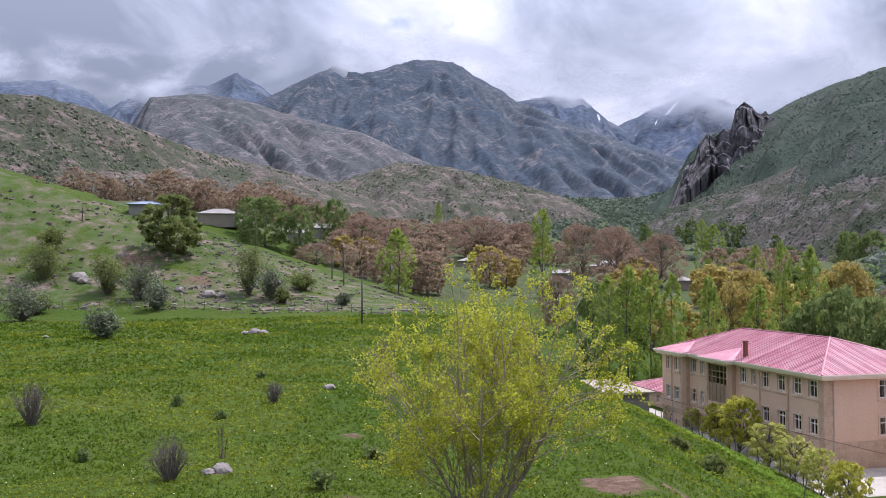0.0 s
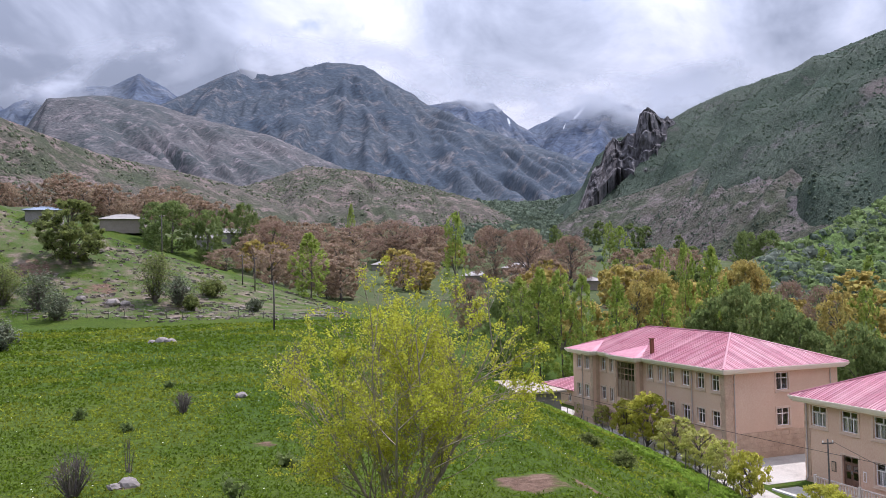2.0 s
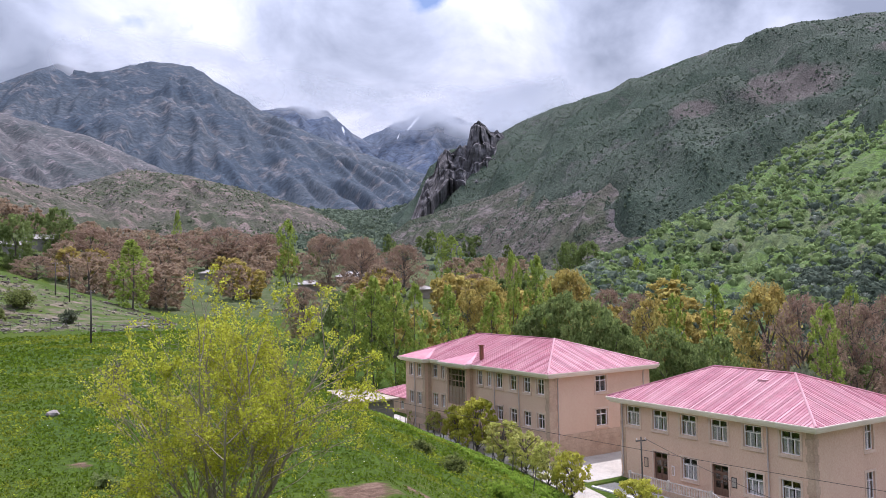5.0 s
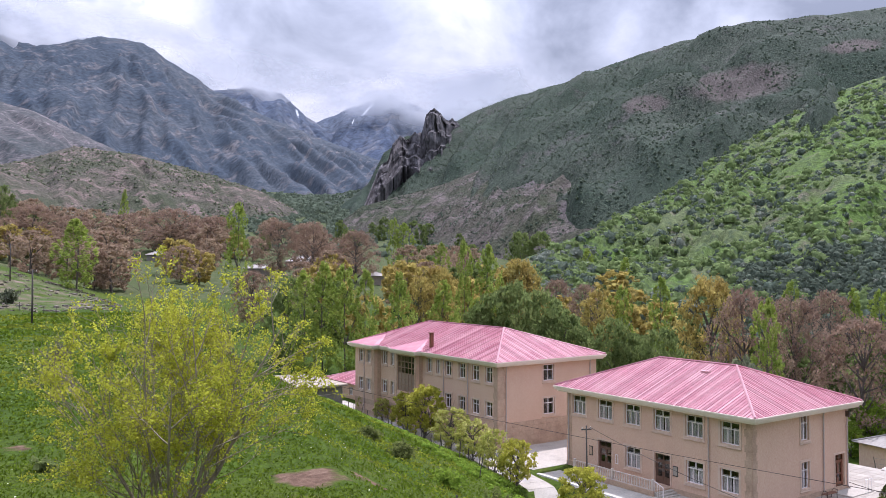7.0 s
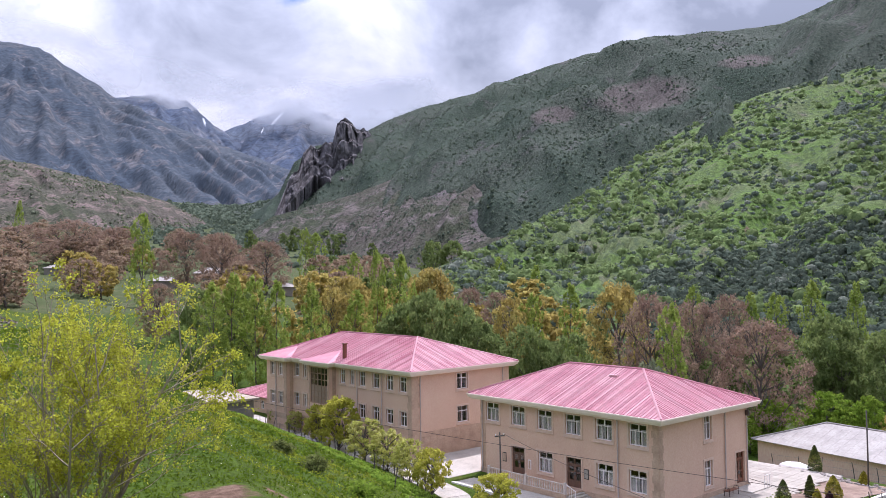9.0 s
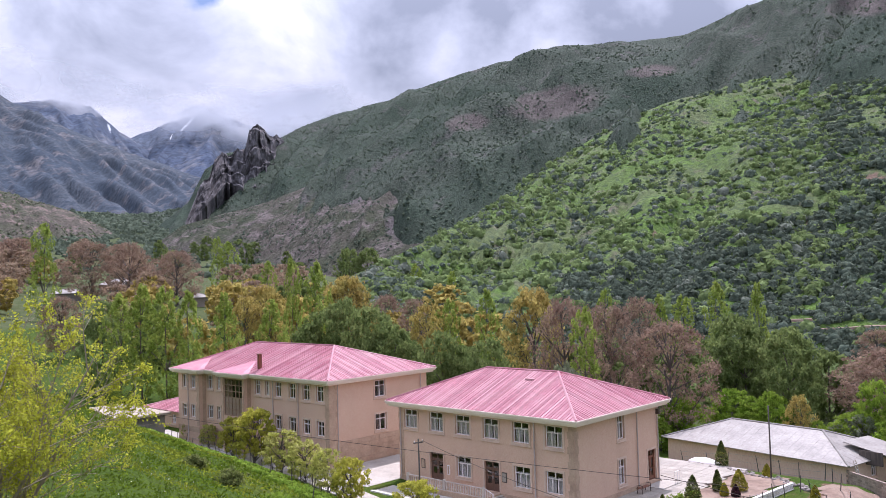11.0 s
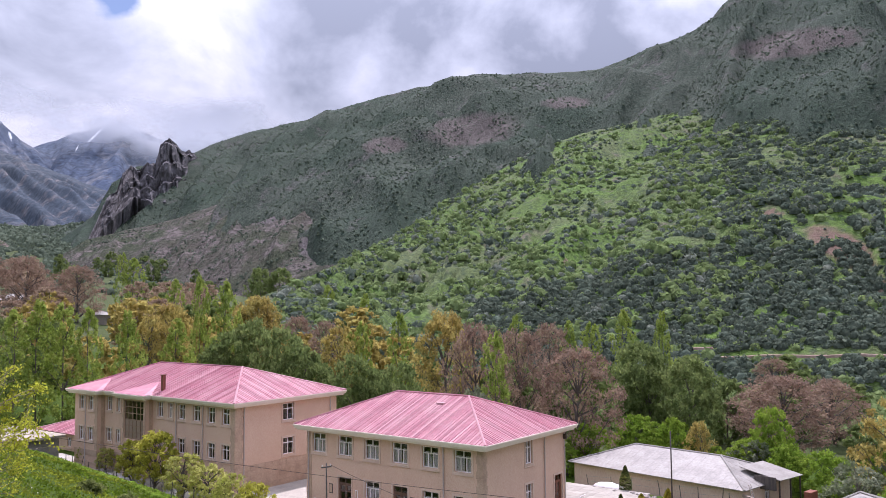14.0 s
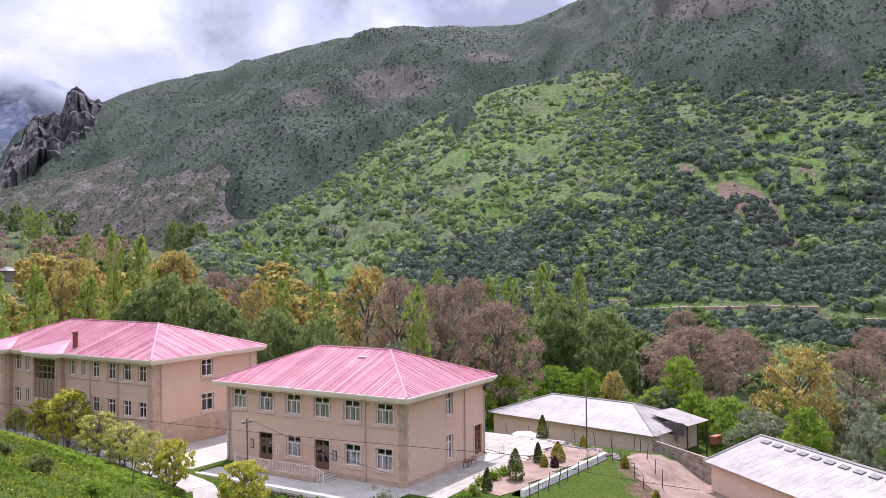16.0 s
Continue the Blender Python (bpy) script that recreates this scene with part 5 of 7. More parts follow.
place(goldens, [(20.4, 165, 17.8, 9.0), (26.0, 165, 18.8, 12.3), (25.8, 165, 18.9, 12.3), (31.4, 150, 13.5, 9.2), (38.5, 125, 16.1, 6.8), (66.8, 92, 7.8, 9.4), (55.3, 95, 4.1, 3.2), (19.0, 160, 15.8, 6.5)], "walnut trees in young leaf")
place(greens, [(23.3, 118, 11.8, 6.8), (25.6, 120, 15.1, 9.0), (27.3, 115, 14.2, 6.3), (24.2, 110, 13.6, 6.0), (28.8, 108, 11.7, 8.1), (32.3, 105, 11.1, 7.1), (35.4, 98, 10.2, 6.0), (30.0, 98, 9.6, 6.0), (33.4, 93, 9.3, 5.1), (52.1, 118, 11.1, 8.8), (54.8, 112, 10.0, 8.4), (51.6, 120, 11.8, 9.0), (26.0, 300, 30.5, 10.2), (27.4, 300, 30.3, 8.2), (10.2, 135, 16.0, 5.5), (-7.5, 300, 44.1, 9.2), (-12.1, 260, 41.1, 15.9), (-9.8, 260, 38.6, 10.6), (-13.2, 270, 41.9, 9.2)], "willow trees")
place(brights, [(59.7, 90, 6.0, 4.8), (48.2, 92, 3.5, 5.6), (51.3, 95, 3.6, 5.8), (53.6, 98, 4.0, 4.0), (58.2, 86, 2.7, 4.7), (60.5, 83, 2.8, 4.5), (62.7, 92, 2.5, 5.6), (67.2, 80, 3.3, 4.9), (65.7, 95, 2.3, 3.9)], "orchard trees")
place(pales, [(64.4, 86, 2.5, 6.4), (69.6, 95, 2.7, 8.4), (70.9, 72, 3.9, 3.9), (58.8, 96, 2.6, 3.9), (40.5, 84, 7.9, 4.6)], "orchard trees")


far_walnuts = [make_tree("walnut_tree", "broad bare-looking tree with red-brown young buds", "tree", leaf_wood, bark_mat, "round", s, 1700, 0.42, 90, 0.1, twigs=False, fill=0.75) for s in (44, 45, 46)]
far_goldens = [make_tree("walnut_tree", "broad tree with golden-orange young leaves", "tree", leaf_golden, bark_mat, "broad", s, 1300, 0.62, 70, 0.12, twigs=False) for s in (47, 48)]
far_greens = [make_tree("willow_tree", "dense rounded green tree in the valley", "tree", leaf_green, bark_mat, "round", s, 1500, 0.75, 80, 0.04, twigs=False) for s in (49, 50)]

# gardens in front of the village houses, kept free of trees
CLEARINGS = [(10.0, 318, 2.0), (7.2, 287, 1.6), (15.2, 274, 1.6), (1.1, 318, 1.4), (-15.8, 286, 2.4), (-10.4, 285, 1.4), (-9.2, 310, 1.4)]


def in_clearing(a, d):
    return any(abs(a - ca) < cw and cd - 110 < d < cd + 6 for ca, cd, cw in CLEARINGS)


# woods that fill the valley between the single trees
def woods(protos, n, a0, a1, d0, d1, h0, h1, seed, group, w=(0.7, 1.1)):
    rng = np.random.default_rng(seed)
    for i in range(n):
        a = rng.uniform(a0, a1)
        d = math.sqrt(rng.uniform(d0 * d0, d1 * d1))
        x, y = d * math.sin(radians(a)), d * math.cos(radians(a))
        if blocked(x, y) or in_clearing(a, d):
            continue
        h = rng.uniform(h0, h1)
        ww = h * rng.uniform(*w)
        ob = copy_thing(protos[i % len(protos)], pose(x, y, ground_z(x, y) - 0.15, 0, 0, rng.uniform(0, 360)) @ Matrix.Diagonal((ww / 10, ww / 10, h / 10, 1)))
        tagged(ob, group=group)


woods(far_walnuts, 75, -19, 12, 290, 480, 9, 14, 21, "woods above the village", (0.9, 1.4))
woods(far_walnuts, 34, -28, -12, 300, 420, 8, 12, 22, "woods above the village", (0.9, 1.4))
woods(far_goldens, 12, -12, 10, 240, 340, 8, 12, 23, "woods above the village", (0.8, 1.2))
woods(far_greens, 14, -15, 14, 300, 520, 7, 12, 24, "woods above the village", (0.6, 1.0))
woods(far_goldens, 30, 12, 36, 150, 250, 9, 13, 32, "trees along the valley", (0.8, 1.2))
woods(far_greens, 20, 6, 30, 135, 260, 7, 12, 33, "trees along the valley", (0.7, 1.1))
woods(poplars, 7, 8, 34, 140, 260, 12, 17, 34, "poplars along the valley", (0.25, 0.35))
woods(far_walnuts, 34, -8, 12, 200, 300, 9, 12, 35, "trees along the valley", (0.9, 1.4))
woods(far_walnuts, 22, 8, 27, 190, 330, 9, 13, 25, "trees along the valley", (0.9, 1.3))
woods(far_greens, 34, 12, 40, 330, 560, 8, 13, 26, "trees along the valley", (0.6, 1.0))
woods(far_greens, 40, 28, 62, 118, 185, 6, 9, 27, "trees along the stream", (0.7, 1.1))
woods(far_greens, 22, 56, 82, 105, 165, 3.5, 5.5, 28, "trees along the stream", (0.8, 1.2))
woods(brights, 16, 46, 80, 84, 112, 3.2, 4.6, 29, "orchard trees", (0.9, 1.3))
woods(pales, 8, 56, 80, 70, 112, 3, 4.5, 30, "orchard trees", (0.9, 1.3))
woods(walnuts, 10, 58, 80, 118, 170, 7, 9, 31, "trees along the stream", (0.9, 1.3))


# ---- the young tree close by ----
def near_tree():
    rng = np.random.default_rng(77)
    x, y = 1.0, 23.0
    z = ground_z(x, y)
    root = tagged(new("willow_tree"), "many-stemmed young tree with yellow-green spring leaves on the meadow", "tree")
    root.location = (x, y, z)
    top = 18.1 - z
    bm = bmesh.new()
    leaf_at, tips = [], []

    mid = 13.8 - z

    def outside(p):
        return (math.hypot(p.x - 0.45, p.y) / 4.15) ** 2 + (max(0.0, p.z - mid) / (top - mid)) ** 2 > 1.0

    def grow(p, d, length, r, level):
        n = 5
        pts = [Vector(p)]
        d = Vector(d).normalized()
        for i in range(n):
            if outside(pts[-1]):
                break
            d = (d + Vector(rng.normal(size=3)) * 0.10 + Vector((0, 0, 0.05 if level < 2 else 0.02))).normalized()
            pts.append(pts[-1] + d * length / n)
        n = len(pts) - 1
        if n < 1:
            return
        radii = [r * (1 - 0.7 * i / n) for i in range(n + 1)]
        tube(bm, pts, radii, 6 if level < 1 else 3, False)
        if level == 3:
            for i in range(1, n + 1):
                leaf_at.append((pts[i], 0.1 if level == 3 else 0.12))
        if level < 3:
            kids = (9, 6, 4)[level]
            for i in range(kids):
                t = rng.uniform(0.3, 1.0) if level else rng.uniform(0.08, 1.0)
                j = min(n - 1, int(t * n))
                base = pts[j].lerp(pts[j + 1], t * n - j) if j < n else pts[-1]
                side = Vector(rng.normal(size=3))
                side = (side - d * side.dot(d)).normalized()
                nd = (d * 0.8 + side * rng.uniform(0.45, 0.9) + Vector((0, 0, 0.15))).normalized()
                grow(base, nd, length * rng.uniform(0.36, 0.55) * (1.1 - 0.4 * t), r * 0.42, level + 1)

    stems = 17
    for s in range(stems):
        a = 2 * math.pi * s / stems + rng.uniform(-0.25, 0.25)
        lean = rng.uniform(0.03, 0.78)
        length = top * rng.uniform(0.76, 0.9) * (1.0 - 0.34 * lean)
        p = (0.35 * math.cos(a), 0.35 * math.sin(a), -0.2)
        grow(p, (math.cos(a) * lean, math.sin(a) * lean, 1.0), length, rng.uniform(0.03, 0.055), 0)
    part("stem", bm, pale_bark, root)
    base = np.array([tuple(p) for p, _ in leaf_at])
    lush = np.array([fbm(q[0] * 0.55, q[1] * 0.55, q[2] * 0.55, 3) for q in base])
    base = base[rng.uniform(-0.5, 0.5, len(base)) < lush + 0.22]
    base = base[rng.permutation(len(base))[:7600]]
    k = 6
    pos = np.repeat(base, k, axis=0) + rng.normal(size=(len(base) * k, 3)) * 0.055
    pos = pos[pos[:, 2] > 0.5]
    quad_mesh("crown", quads(pos, np.full(len(pos), 0.048), rng), leaf_young, root)
    return root


near_tree()


# ---- shrubs on the hillsides ----
def on_hill(name, rng, n, a0, a1, t0, t1):
    grid, m, back = HEIGHTS[name]
    ni, nj = grid.shape[0] - 1, int(m / (1 + back))
    az = np.degrees(np.arctan2(grid[:, 0, 0], grid[:, 0, 1]))
    out = []
    for _ in range(n):
        a = rng.uniform(a0, a1)
        i = float(np.interp(a, az, np.arange(ni + 1)))
        j = rng.uniform(t0, t1) * nj
        i0, j0 = min(int(i), ni - 1), min(int(j), nj - 1)
        u, v = i - i0, j - j0
        p = (grid[i0, j0] * (1 - u) * (1 - v) + grid[i0 + 1, j0] * u * (1 - v) + grid[i0, j0 + 1] * (1 - u) * v + grid[i0 + 1, j0 + 1] * u * v)
        out.append(p)
    return np.array(out)


def shrubs(name, label, points, sizes, material, seed, leaves=24, leaf=0.2, flat=0.85, sides=6):
    """Low shrubs: uneven leafy domes with loose leaf sprays standing out of them, all in one sheet of growth."""
    rng = np.random.default_rng(seed)
    n = len(points)
    rings = ((0.0, 1.0), (0.5, 0.92), (0.85, 0.55))
    verts = np.zeros((n, 3 * sides + 1, 3))
    turn = rng.uniform(0, 6.28, n)
    for r, (h, w) in enumerate(rings):
        for k in range(sides):
            a = turn + 2 * math.pi * (k + 0.5 * r) / sides
            lump = rng.uniform(0.55, 1.0, n) * w * sizes
            verts[:, r * sides + k] = points + np.stack([np.cos(a) * lump, np.sin(a) * lump, sizes * flat * (h * rng.uniform(0.62, 1.05, n) - (0.35 if r == 0 else 0.0))], 1)
    verts[:, -1] = points + np.stack([rng.uniform(-0.2, 0.2, n) * sizes, rng.uniform(-0.2, 0.2, n) * sizes, sizes * flat * rng.uniform(0.75, 1.05, n)], 1)
    tris = []
    for r in range(2):
        for k in range(sides):
            q, k2 = r * sides, (k + 1) % sides
            tris += [(q + k, q + k2, q + sides + k), (q + k2, q + sides + k2, q + sides + k)]
    tris += [(2 * sides + k, 2 * sides + (k + 1) % sides, 3 * sides) for k in range(sides)]
    faces = (np.array(tris)[None] + (np.arange(n) * (3 * sides + 1))[:, None, None]).reshape(-1, 3)
    body = verts.reshape(-1, 3)
    d = rng.normal(size=(n * leaves, 3))
    d[:, 2] = np.abs(d[:, 2])
    d /= np.linalg.norm(d, axis=1)[:, None]
    s = np.repeat(sizes, leaves)
    pos = np.repeat(points, leaves, axis=0) + d * (s * rng.uniform(0.7, 1.1, n * leaves))[:, None] * np.array([1, 1, flat])
    spray = quads(pos, s * leaf * 2.0, rng, d * 1.6, sides=3)
    faces = np.concatenate([faces, len(body) + np.arange(len(spray)).reshape(-1, 3)])
    every = np.concatenate([body, spray])
    me = bpy.data.meshes.new(name)
    me.vertices.add(len(every))
    me.vertices.foreach_set("co", every.astype(np.float32).ravel())
    me.loops.add(faces.size)
    me.loops.foreach_set("vertex_index", faces.astype(np.int32).ravel())
    me.polygons.add(len(faces))
    me.polygons.foreach_set("loop_start", np.arange(len(faces), dtype=np.int32) * 3)
    me.polygons.foreach_set("use_smooth", [True] * len(faces))
    me.update(calc_edges=True)
    me.materials.append(material)
    return tagged(new(name, me), label, "shrubs", kind="stuff")


def patchy(points, rng, scale, level):
    keep = [fbm(p[0] * scale, p[1] * scale, 1.7, 4) + rng.uniform(-0.25, 0.25) > level for p in points]
    return points[np.array(keep)]


leaf_far = leaf_material("mountain_shrub_leaf", (0.1, 0.132, 0.092), (0.14, 0.172, 0.12), (0.185, 0.215, 0.148), translucent=0.3, clear=0.0, scale=1.2, spec=0.0, bump=0.25)


# hill leaf colours, with extra blue painted in for haze
leaf_hill_dark = leaf_material("hill_shrub_leaf", (0.098, 0.13, 0.1), (0.145, 0.182, 0.132), (0.205, 0.242, 0.17), translucent=0.3, clear=0.0, scale=1.2, spec=0.0, bump=0.25)
leaf_hill_green = leaf_material("hill_green_leaf", (0.16, 0.225, 0.088), (0.225, 0.295, 0.115), (0.305, 0.375, 0.155), translucent=0.42, clear=0.0, scale=1.2, spec=0.0, bump=0.25)
leaf_hill_grey = leaf_material("hill_grey_leaf", (0.17, 0.195, 0.15), (0.235, 0.26, 0.2), (0.31, 0.33, 0.26), translucent=0.3, clear=0.0, scale=1.2, spec=0.0, bump=0.25)
# dark scrub leaf; cloud shade on the right-hand hill is put into its colour
leaf_deep_shade = leaf_material("deep_shade_scrub_leaf", (0.078, 0.102, 0.076), (0.118, 0.145, 0.104), (0.162, 0.19, 0.134), translucent=0.3, clear=0.0, scale=1.2, spec=0.0, bump=0.25)


def on_scar(q):
    a, e = math.degrees(math.atan2(q[0], q[1])), math.degrees(math.atan2(q[2] - EYE[2], math.hypot(q[0], q[1])))
    return abs(a - 64.2 + 0.9 * (e - 3.3)) < 1.9 and 0.9 < e < 5.6 or abs(a - 67.5) < 1.2 and 4.2 < e < 6.0 or abs(a - 60.2) < 0.8 and 5.3 < e < 6.2


def track_line():
    """The dirt track at the foot of the green hill: points where the slope is a little above the valley floor."""
    grid, m, back = HEIGHTS["hill_green"]
    out = []
    for i in range(grid.shape[0]):
        col = grid[i, : m // 2]
        a = math.degrees(math.atan2(col[3, 0], col[3, 1]))
        if 55 < a < 73:
            e = np.degrees(np.arctan2(col[:, 2] - EYE[2], np.hypot(col[:, 0], col[:, 1])))
            j = max(1, int(np.argmax(e > -3.3 - 0.035 * (a - 56))))
            out.append((a, Vector(col[j - 1]).lerp(Vector(col[j]), 0.5), (Vector(col[j]) - Vector(col[j - 1])).normalized()))
    return out


def hillside_growth():
    rng = np.random.default_rng(5)
    p = patchy(on_hill("hill_green", rng, 16500, 27, 84, 0.02, 1.0), rng, 0.05, -0.17)
    s = rng.uniform(0.4, 1.2, len(p)) * (1 + 1.6 * rng.uniform(0, 1, len(p)) ** 4)
    more = patchy(on_hill("hill_green", rng, 3600, 53, 84, 0.1, 0.7), rng, 0.03, -0.3)
    p, s = np.concatenate([p, more]), np.concatenate([s, rng.uniform(1.2, 2.4, len(more))])
    scarred = np.array([on_scar(q) and rng.uniform() < 0.95 for q in p])
    p, s = p[~scarred], s[~scarred]
    way = track_line()
    bearing, reach = [w[0] for w in way], [w[1].xy.length for w in way]

    def off_track(q, r):
        a = math.degrees(math.atan2(q[0], q[1]))
        if not bearing[0] < a < bearing[-1]:
            return True
        gap = math.hypot(q[0], q[1]) - float(np.interp(a, bearing, reach))
        return not -0.3 * r < gap < 2.6 + 0.3 * r

    clear_of = np.array([off_track(q, r) for q, r in zip(p, s)])
    p, s = p[clear_of], s[clear_of]
    # beyond 58 degrees dark leaves prevail, as painted cloud shade
    k = rng.uniform(0, 1, len(p)) ** np.where(np.degrees(np.arctan2(p[:, 0], p[:, 1])) > 58, 2.4, 1.0)
    shrubs("hill_shrub_dark", "dense dark green shrubs scattered over the green hillside", p[k < 0.3], s[k < 0.3], leaf_hill_dark, 1, 15, 0.22)
    shrubs("hill_shrub_green", "rounded mid-green shrubs scattered over the green hillside", p[(k >= 0.3) & (k < 0.87)], s[(k >= 0.3) & (k < 0.87)] * 1.1, leaf_hill_green, 2, 15, 0.22)
    shrubs("hill_shrub_olive", "olive-grey shrubs scattered over the green hillside", p[k >= 0.87], s[k >= 0.87], leaf_hill_grey, 3, 15, 0.22)
    q = patchy(on_hill("mountain_right", rng, 24000, 16, 84, 0.05, 1.0), rng, 0.012, -0.3)
    shrubs("mountain_shrub", "small dark shrubs on the large mountain side", q, rng.uniform(0.4, 1.3, len(q)), leaf_far, 4, 2, 0.3, sides=4)
    # dark-coloured scrub added beyond 57 degrees to stand for cloud shade
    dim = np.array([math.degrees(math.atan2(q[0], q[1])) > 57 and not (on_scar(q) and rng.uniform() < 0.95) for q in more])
    shrubs("hill_scrub_deep", "scrub over the lower hillside, its leaves coloured dark for cloud shade", more[dim], rng.uniform(1.2, 2.6, dim.sum()), leaf_deep_shade, 11, 15, 0.22)
    r = np.array([(d * math.sin(radians(a)), d * math.cos(radians(a)), ground_z(d * math.sin(radians(a)), d * math.cos(radians(a)))) for a, d in zip(rng.uniform(3, 23, 2600), np.sqrt(rng.uniform(380 ** 2, 1250 ** 2, 2600)))])
    shrubs("valley_scrub", "dense green scrub and thickets on the valley floor", r, rng.uniform(1.4, 4.2, len(r)) * np.clip(np.hypot(r[:, 0], r[:, 1]) / 600, 0.8, 2.0), leaf_far, 9, 10, 0.25)
    r = on_hill("hill_green", rng, 3800, 40, 84, 0.0, 0.2)
    far = np.array([off_track(q, 1.2) for q in r])
    shrubs("roadside_scrub", "dense scrub above and below the dirt track", r[far], rng.uniform(0.8, 2.0, far.sum()), leaf_deep_shade, 12, 14, 0.22)
    r = np.array([(d * math.sin(radians(a)), d * math.cos(radians(a)), ground_z(d * math.sin(radians(a)), d * math.cos(radians(a)))) for a, d in zip(rng.uniform(44, 82, 2600), np.sqrt(rng.uniform(125 ** 2, 215 ** 2, 2600)))])
    shrubs("streamside_scrub", "mixed green scrub along the stream", r, rng.uniform(0.7, 2.0, len(r)), leaf_hill_green, 13, 14, 0.22)
    r = patchy(on_hill("mountain_spur", rng, 4200, 12, 38, 0.03, 1.0), rng, 0.02, -0.15)
    shrubs("spur_shrub", "small dark shrubs dotted over the rocky spur", r, rng.uniform(0.4, 1.1, len(r)), leaf_deep_shade, 10, 2, 0.3, sides=4)
    r = on_hill("hill_valley_head", rng, 2600, 5, 21.5, 0.1, 1.0)
    shrubs("valley_head_scrub", "dark scrub and small trees at the head of the valley", r, rng.uniform(1.4, 3.6, len(r)), leaf_far, 8, 8, 0.3, sides=5)
    r = patchy(on_hill("hill_brown_low", rng, 3200, -13, 12, 0.05, 1.0), rng, 0.02, -0.1)
    shrubs("brown_hill_shrub", "low olive scrub on the brown hill", r, rng.uniform(0.7, 1.7, len(r)), leaf_olive, 6, 3, 0.3, sides=4)
    r = patchy(on_hill("hill_brown_left", rng, 3000, -34, -4, 0.02, 1.0), rng, 0.02, -0.1)
    shrubs("left_hill_shrub", "low olive scrub on the pale brown hill", r, rng.uniform(0.7, 1.9, len(r)), leaf_olive, 7, 3, 0.3, sides=4)


hillside_growth()


# ---- paths, terrace and yard ----
def sheet(name, label, xs, ys, inside, material, lift=0.06, fine=True):
    """A thin sheet laid on the ground where inside(x, y) holds."""
    verts, faces, idx = [], [], {}

    def vert(x, y):
        k = (round(x, 3), round(y, 3))
        if k not in idx:
            idx[k] = len(verts)
            verts.append((x, y, ground_z(x, y, fine) + lift))
        return idx[k]

    for x0, x1 in zip(xs, xs[1:]):
        for y0, y1 in zip(ys, ys[1:]):
            if inside((x0 + x1) / 2, (y0 + y1) / 2):
                faces.append((vert(x0, y0), vert(x1, y0), vert(x1, y1), vert(x0, y1)))
    ob = link_mesh(name, verts, faces, material, True)
    return tagged(ob, label, name.replace("_", " "), kind="structure")


def concrete_path():
    ys = np.arange(40, 109, 1.5)
    root = tagged(new("path"), "pale concrete footpath below the grassy bank", "path", kind="structure")
    for y0, y1 in zip(ys, ys[1:]):
        bm = bmesh.new()
        v = []
        for y in (y0 + 0.015, y1 - 0.015):
            for dx in (-0.1, 2.3):
                x = path_x(y) + dx
                z = ground_z(path_x(y) + 1.1, y, False)
                v += [bm.verts.new((x, y, z - 0.3)), bm.verts.new((x, y, z + 0.09))]
        a0, a1, b0, b1, c0, c1, d0, d1 = v
        for g in ((a1, b1, d1, c1), (a0, c0, d0, b0), (a0, a1, c1, c0), (b0, d0, d1, b1), (a0, b0, b1, a1), (c0, c1, d1, d0)):
            bm.faces.new(g)
        part("slab", bm, concrete_mat, root)


concrete_path()
MB = local(41.5, 47.7, U2, V2)
MA = local(33.35, 73.3, U2, V2)


def block(name, label, m, x0, y0, z0, x1, y1, z1, material, category, bevel=0.02, kind=""):
    bm = bmesh.new()
    box(bm, x0, y0, z0, x1, y1, z1, bevel, m)
    return tagged(part(name, bm, material), label, category, kind=kind)


block("apron", "concrete apron in front of the long pink building", MA, -1.5, -3.2, -0.6, 27.5, -0.9, 0.07, concrete_mat, "pavement", kind="structure")
block("apron", "concrete strip along the front of the near pink building", MB, -1.0, -4.6, -1.2, 17.5, -2.2, 0.05, concrete_mat, "pavement", kind="structure")
block("apron", "concrete paving at the foot of the pink wall", MB, -1.0, -2.2, -0.6, 7.19, -0.07, 0.046, concrete_mat, "pavement", kind="structure")
block("kerb", "whitewashed kerb on the retaining wall", MB, -1.0, -4.85, -0.2, 17.5, -4.605, 0.14, white_mat, "kerb", kind="structure")
block("apron", "pale concrete passage between the two pink buildings", MB, 18.9, -4.0, -0.6, 26.75, 13, 0.04, concrete_mat, "pavement", kind="structure")


rail_mat = mat("weathered_white_rail", (0.55, 0.46, 0.40), (0.66, 0.57, 0.50), scale=2, rough=0.6)


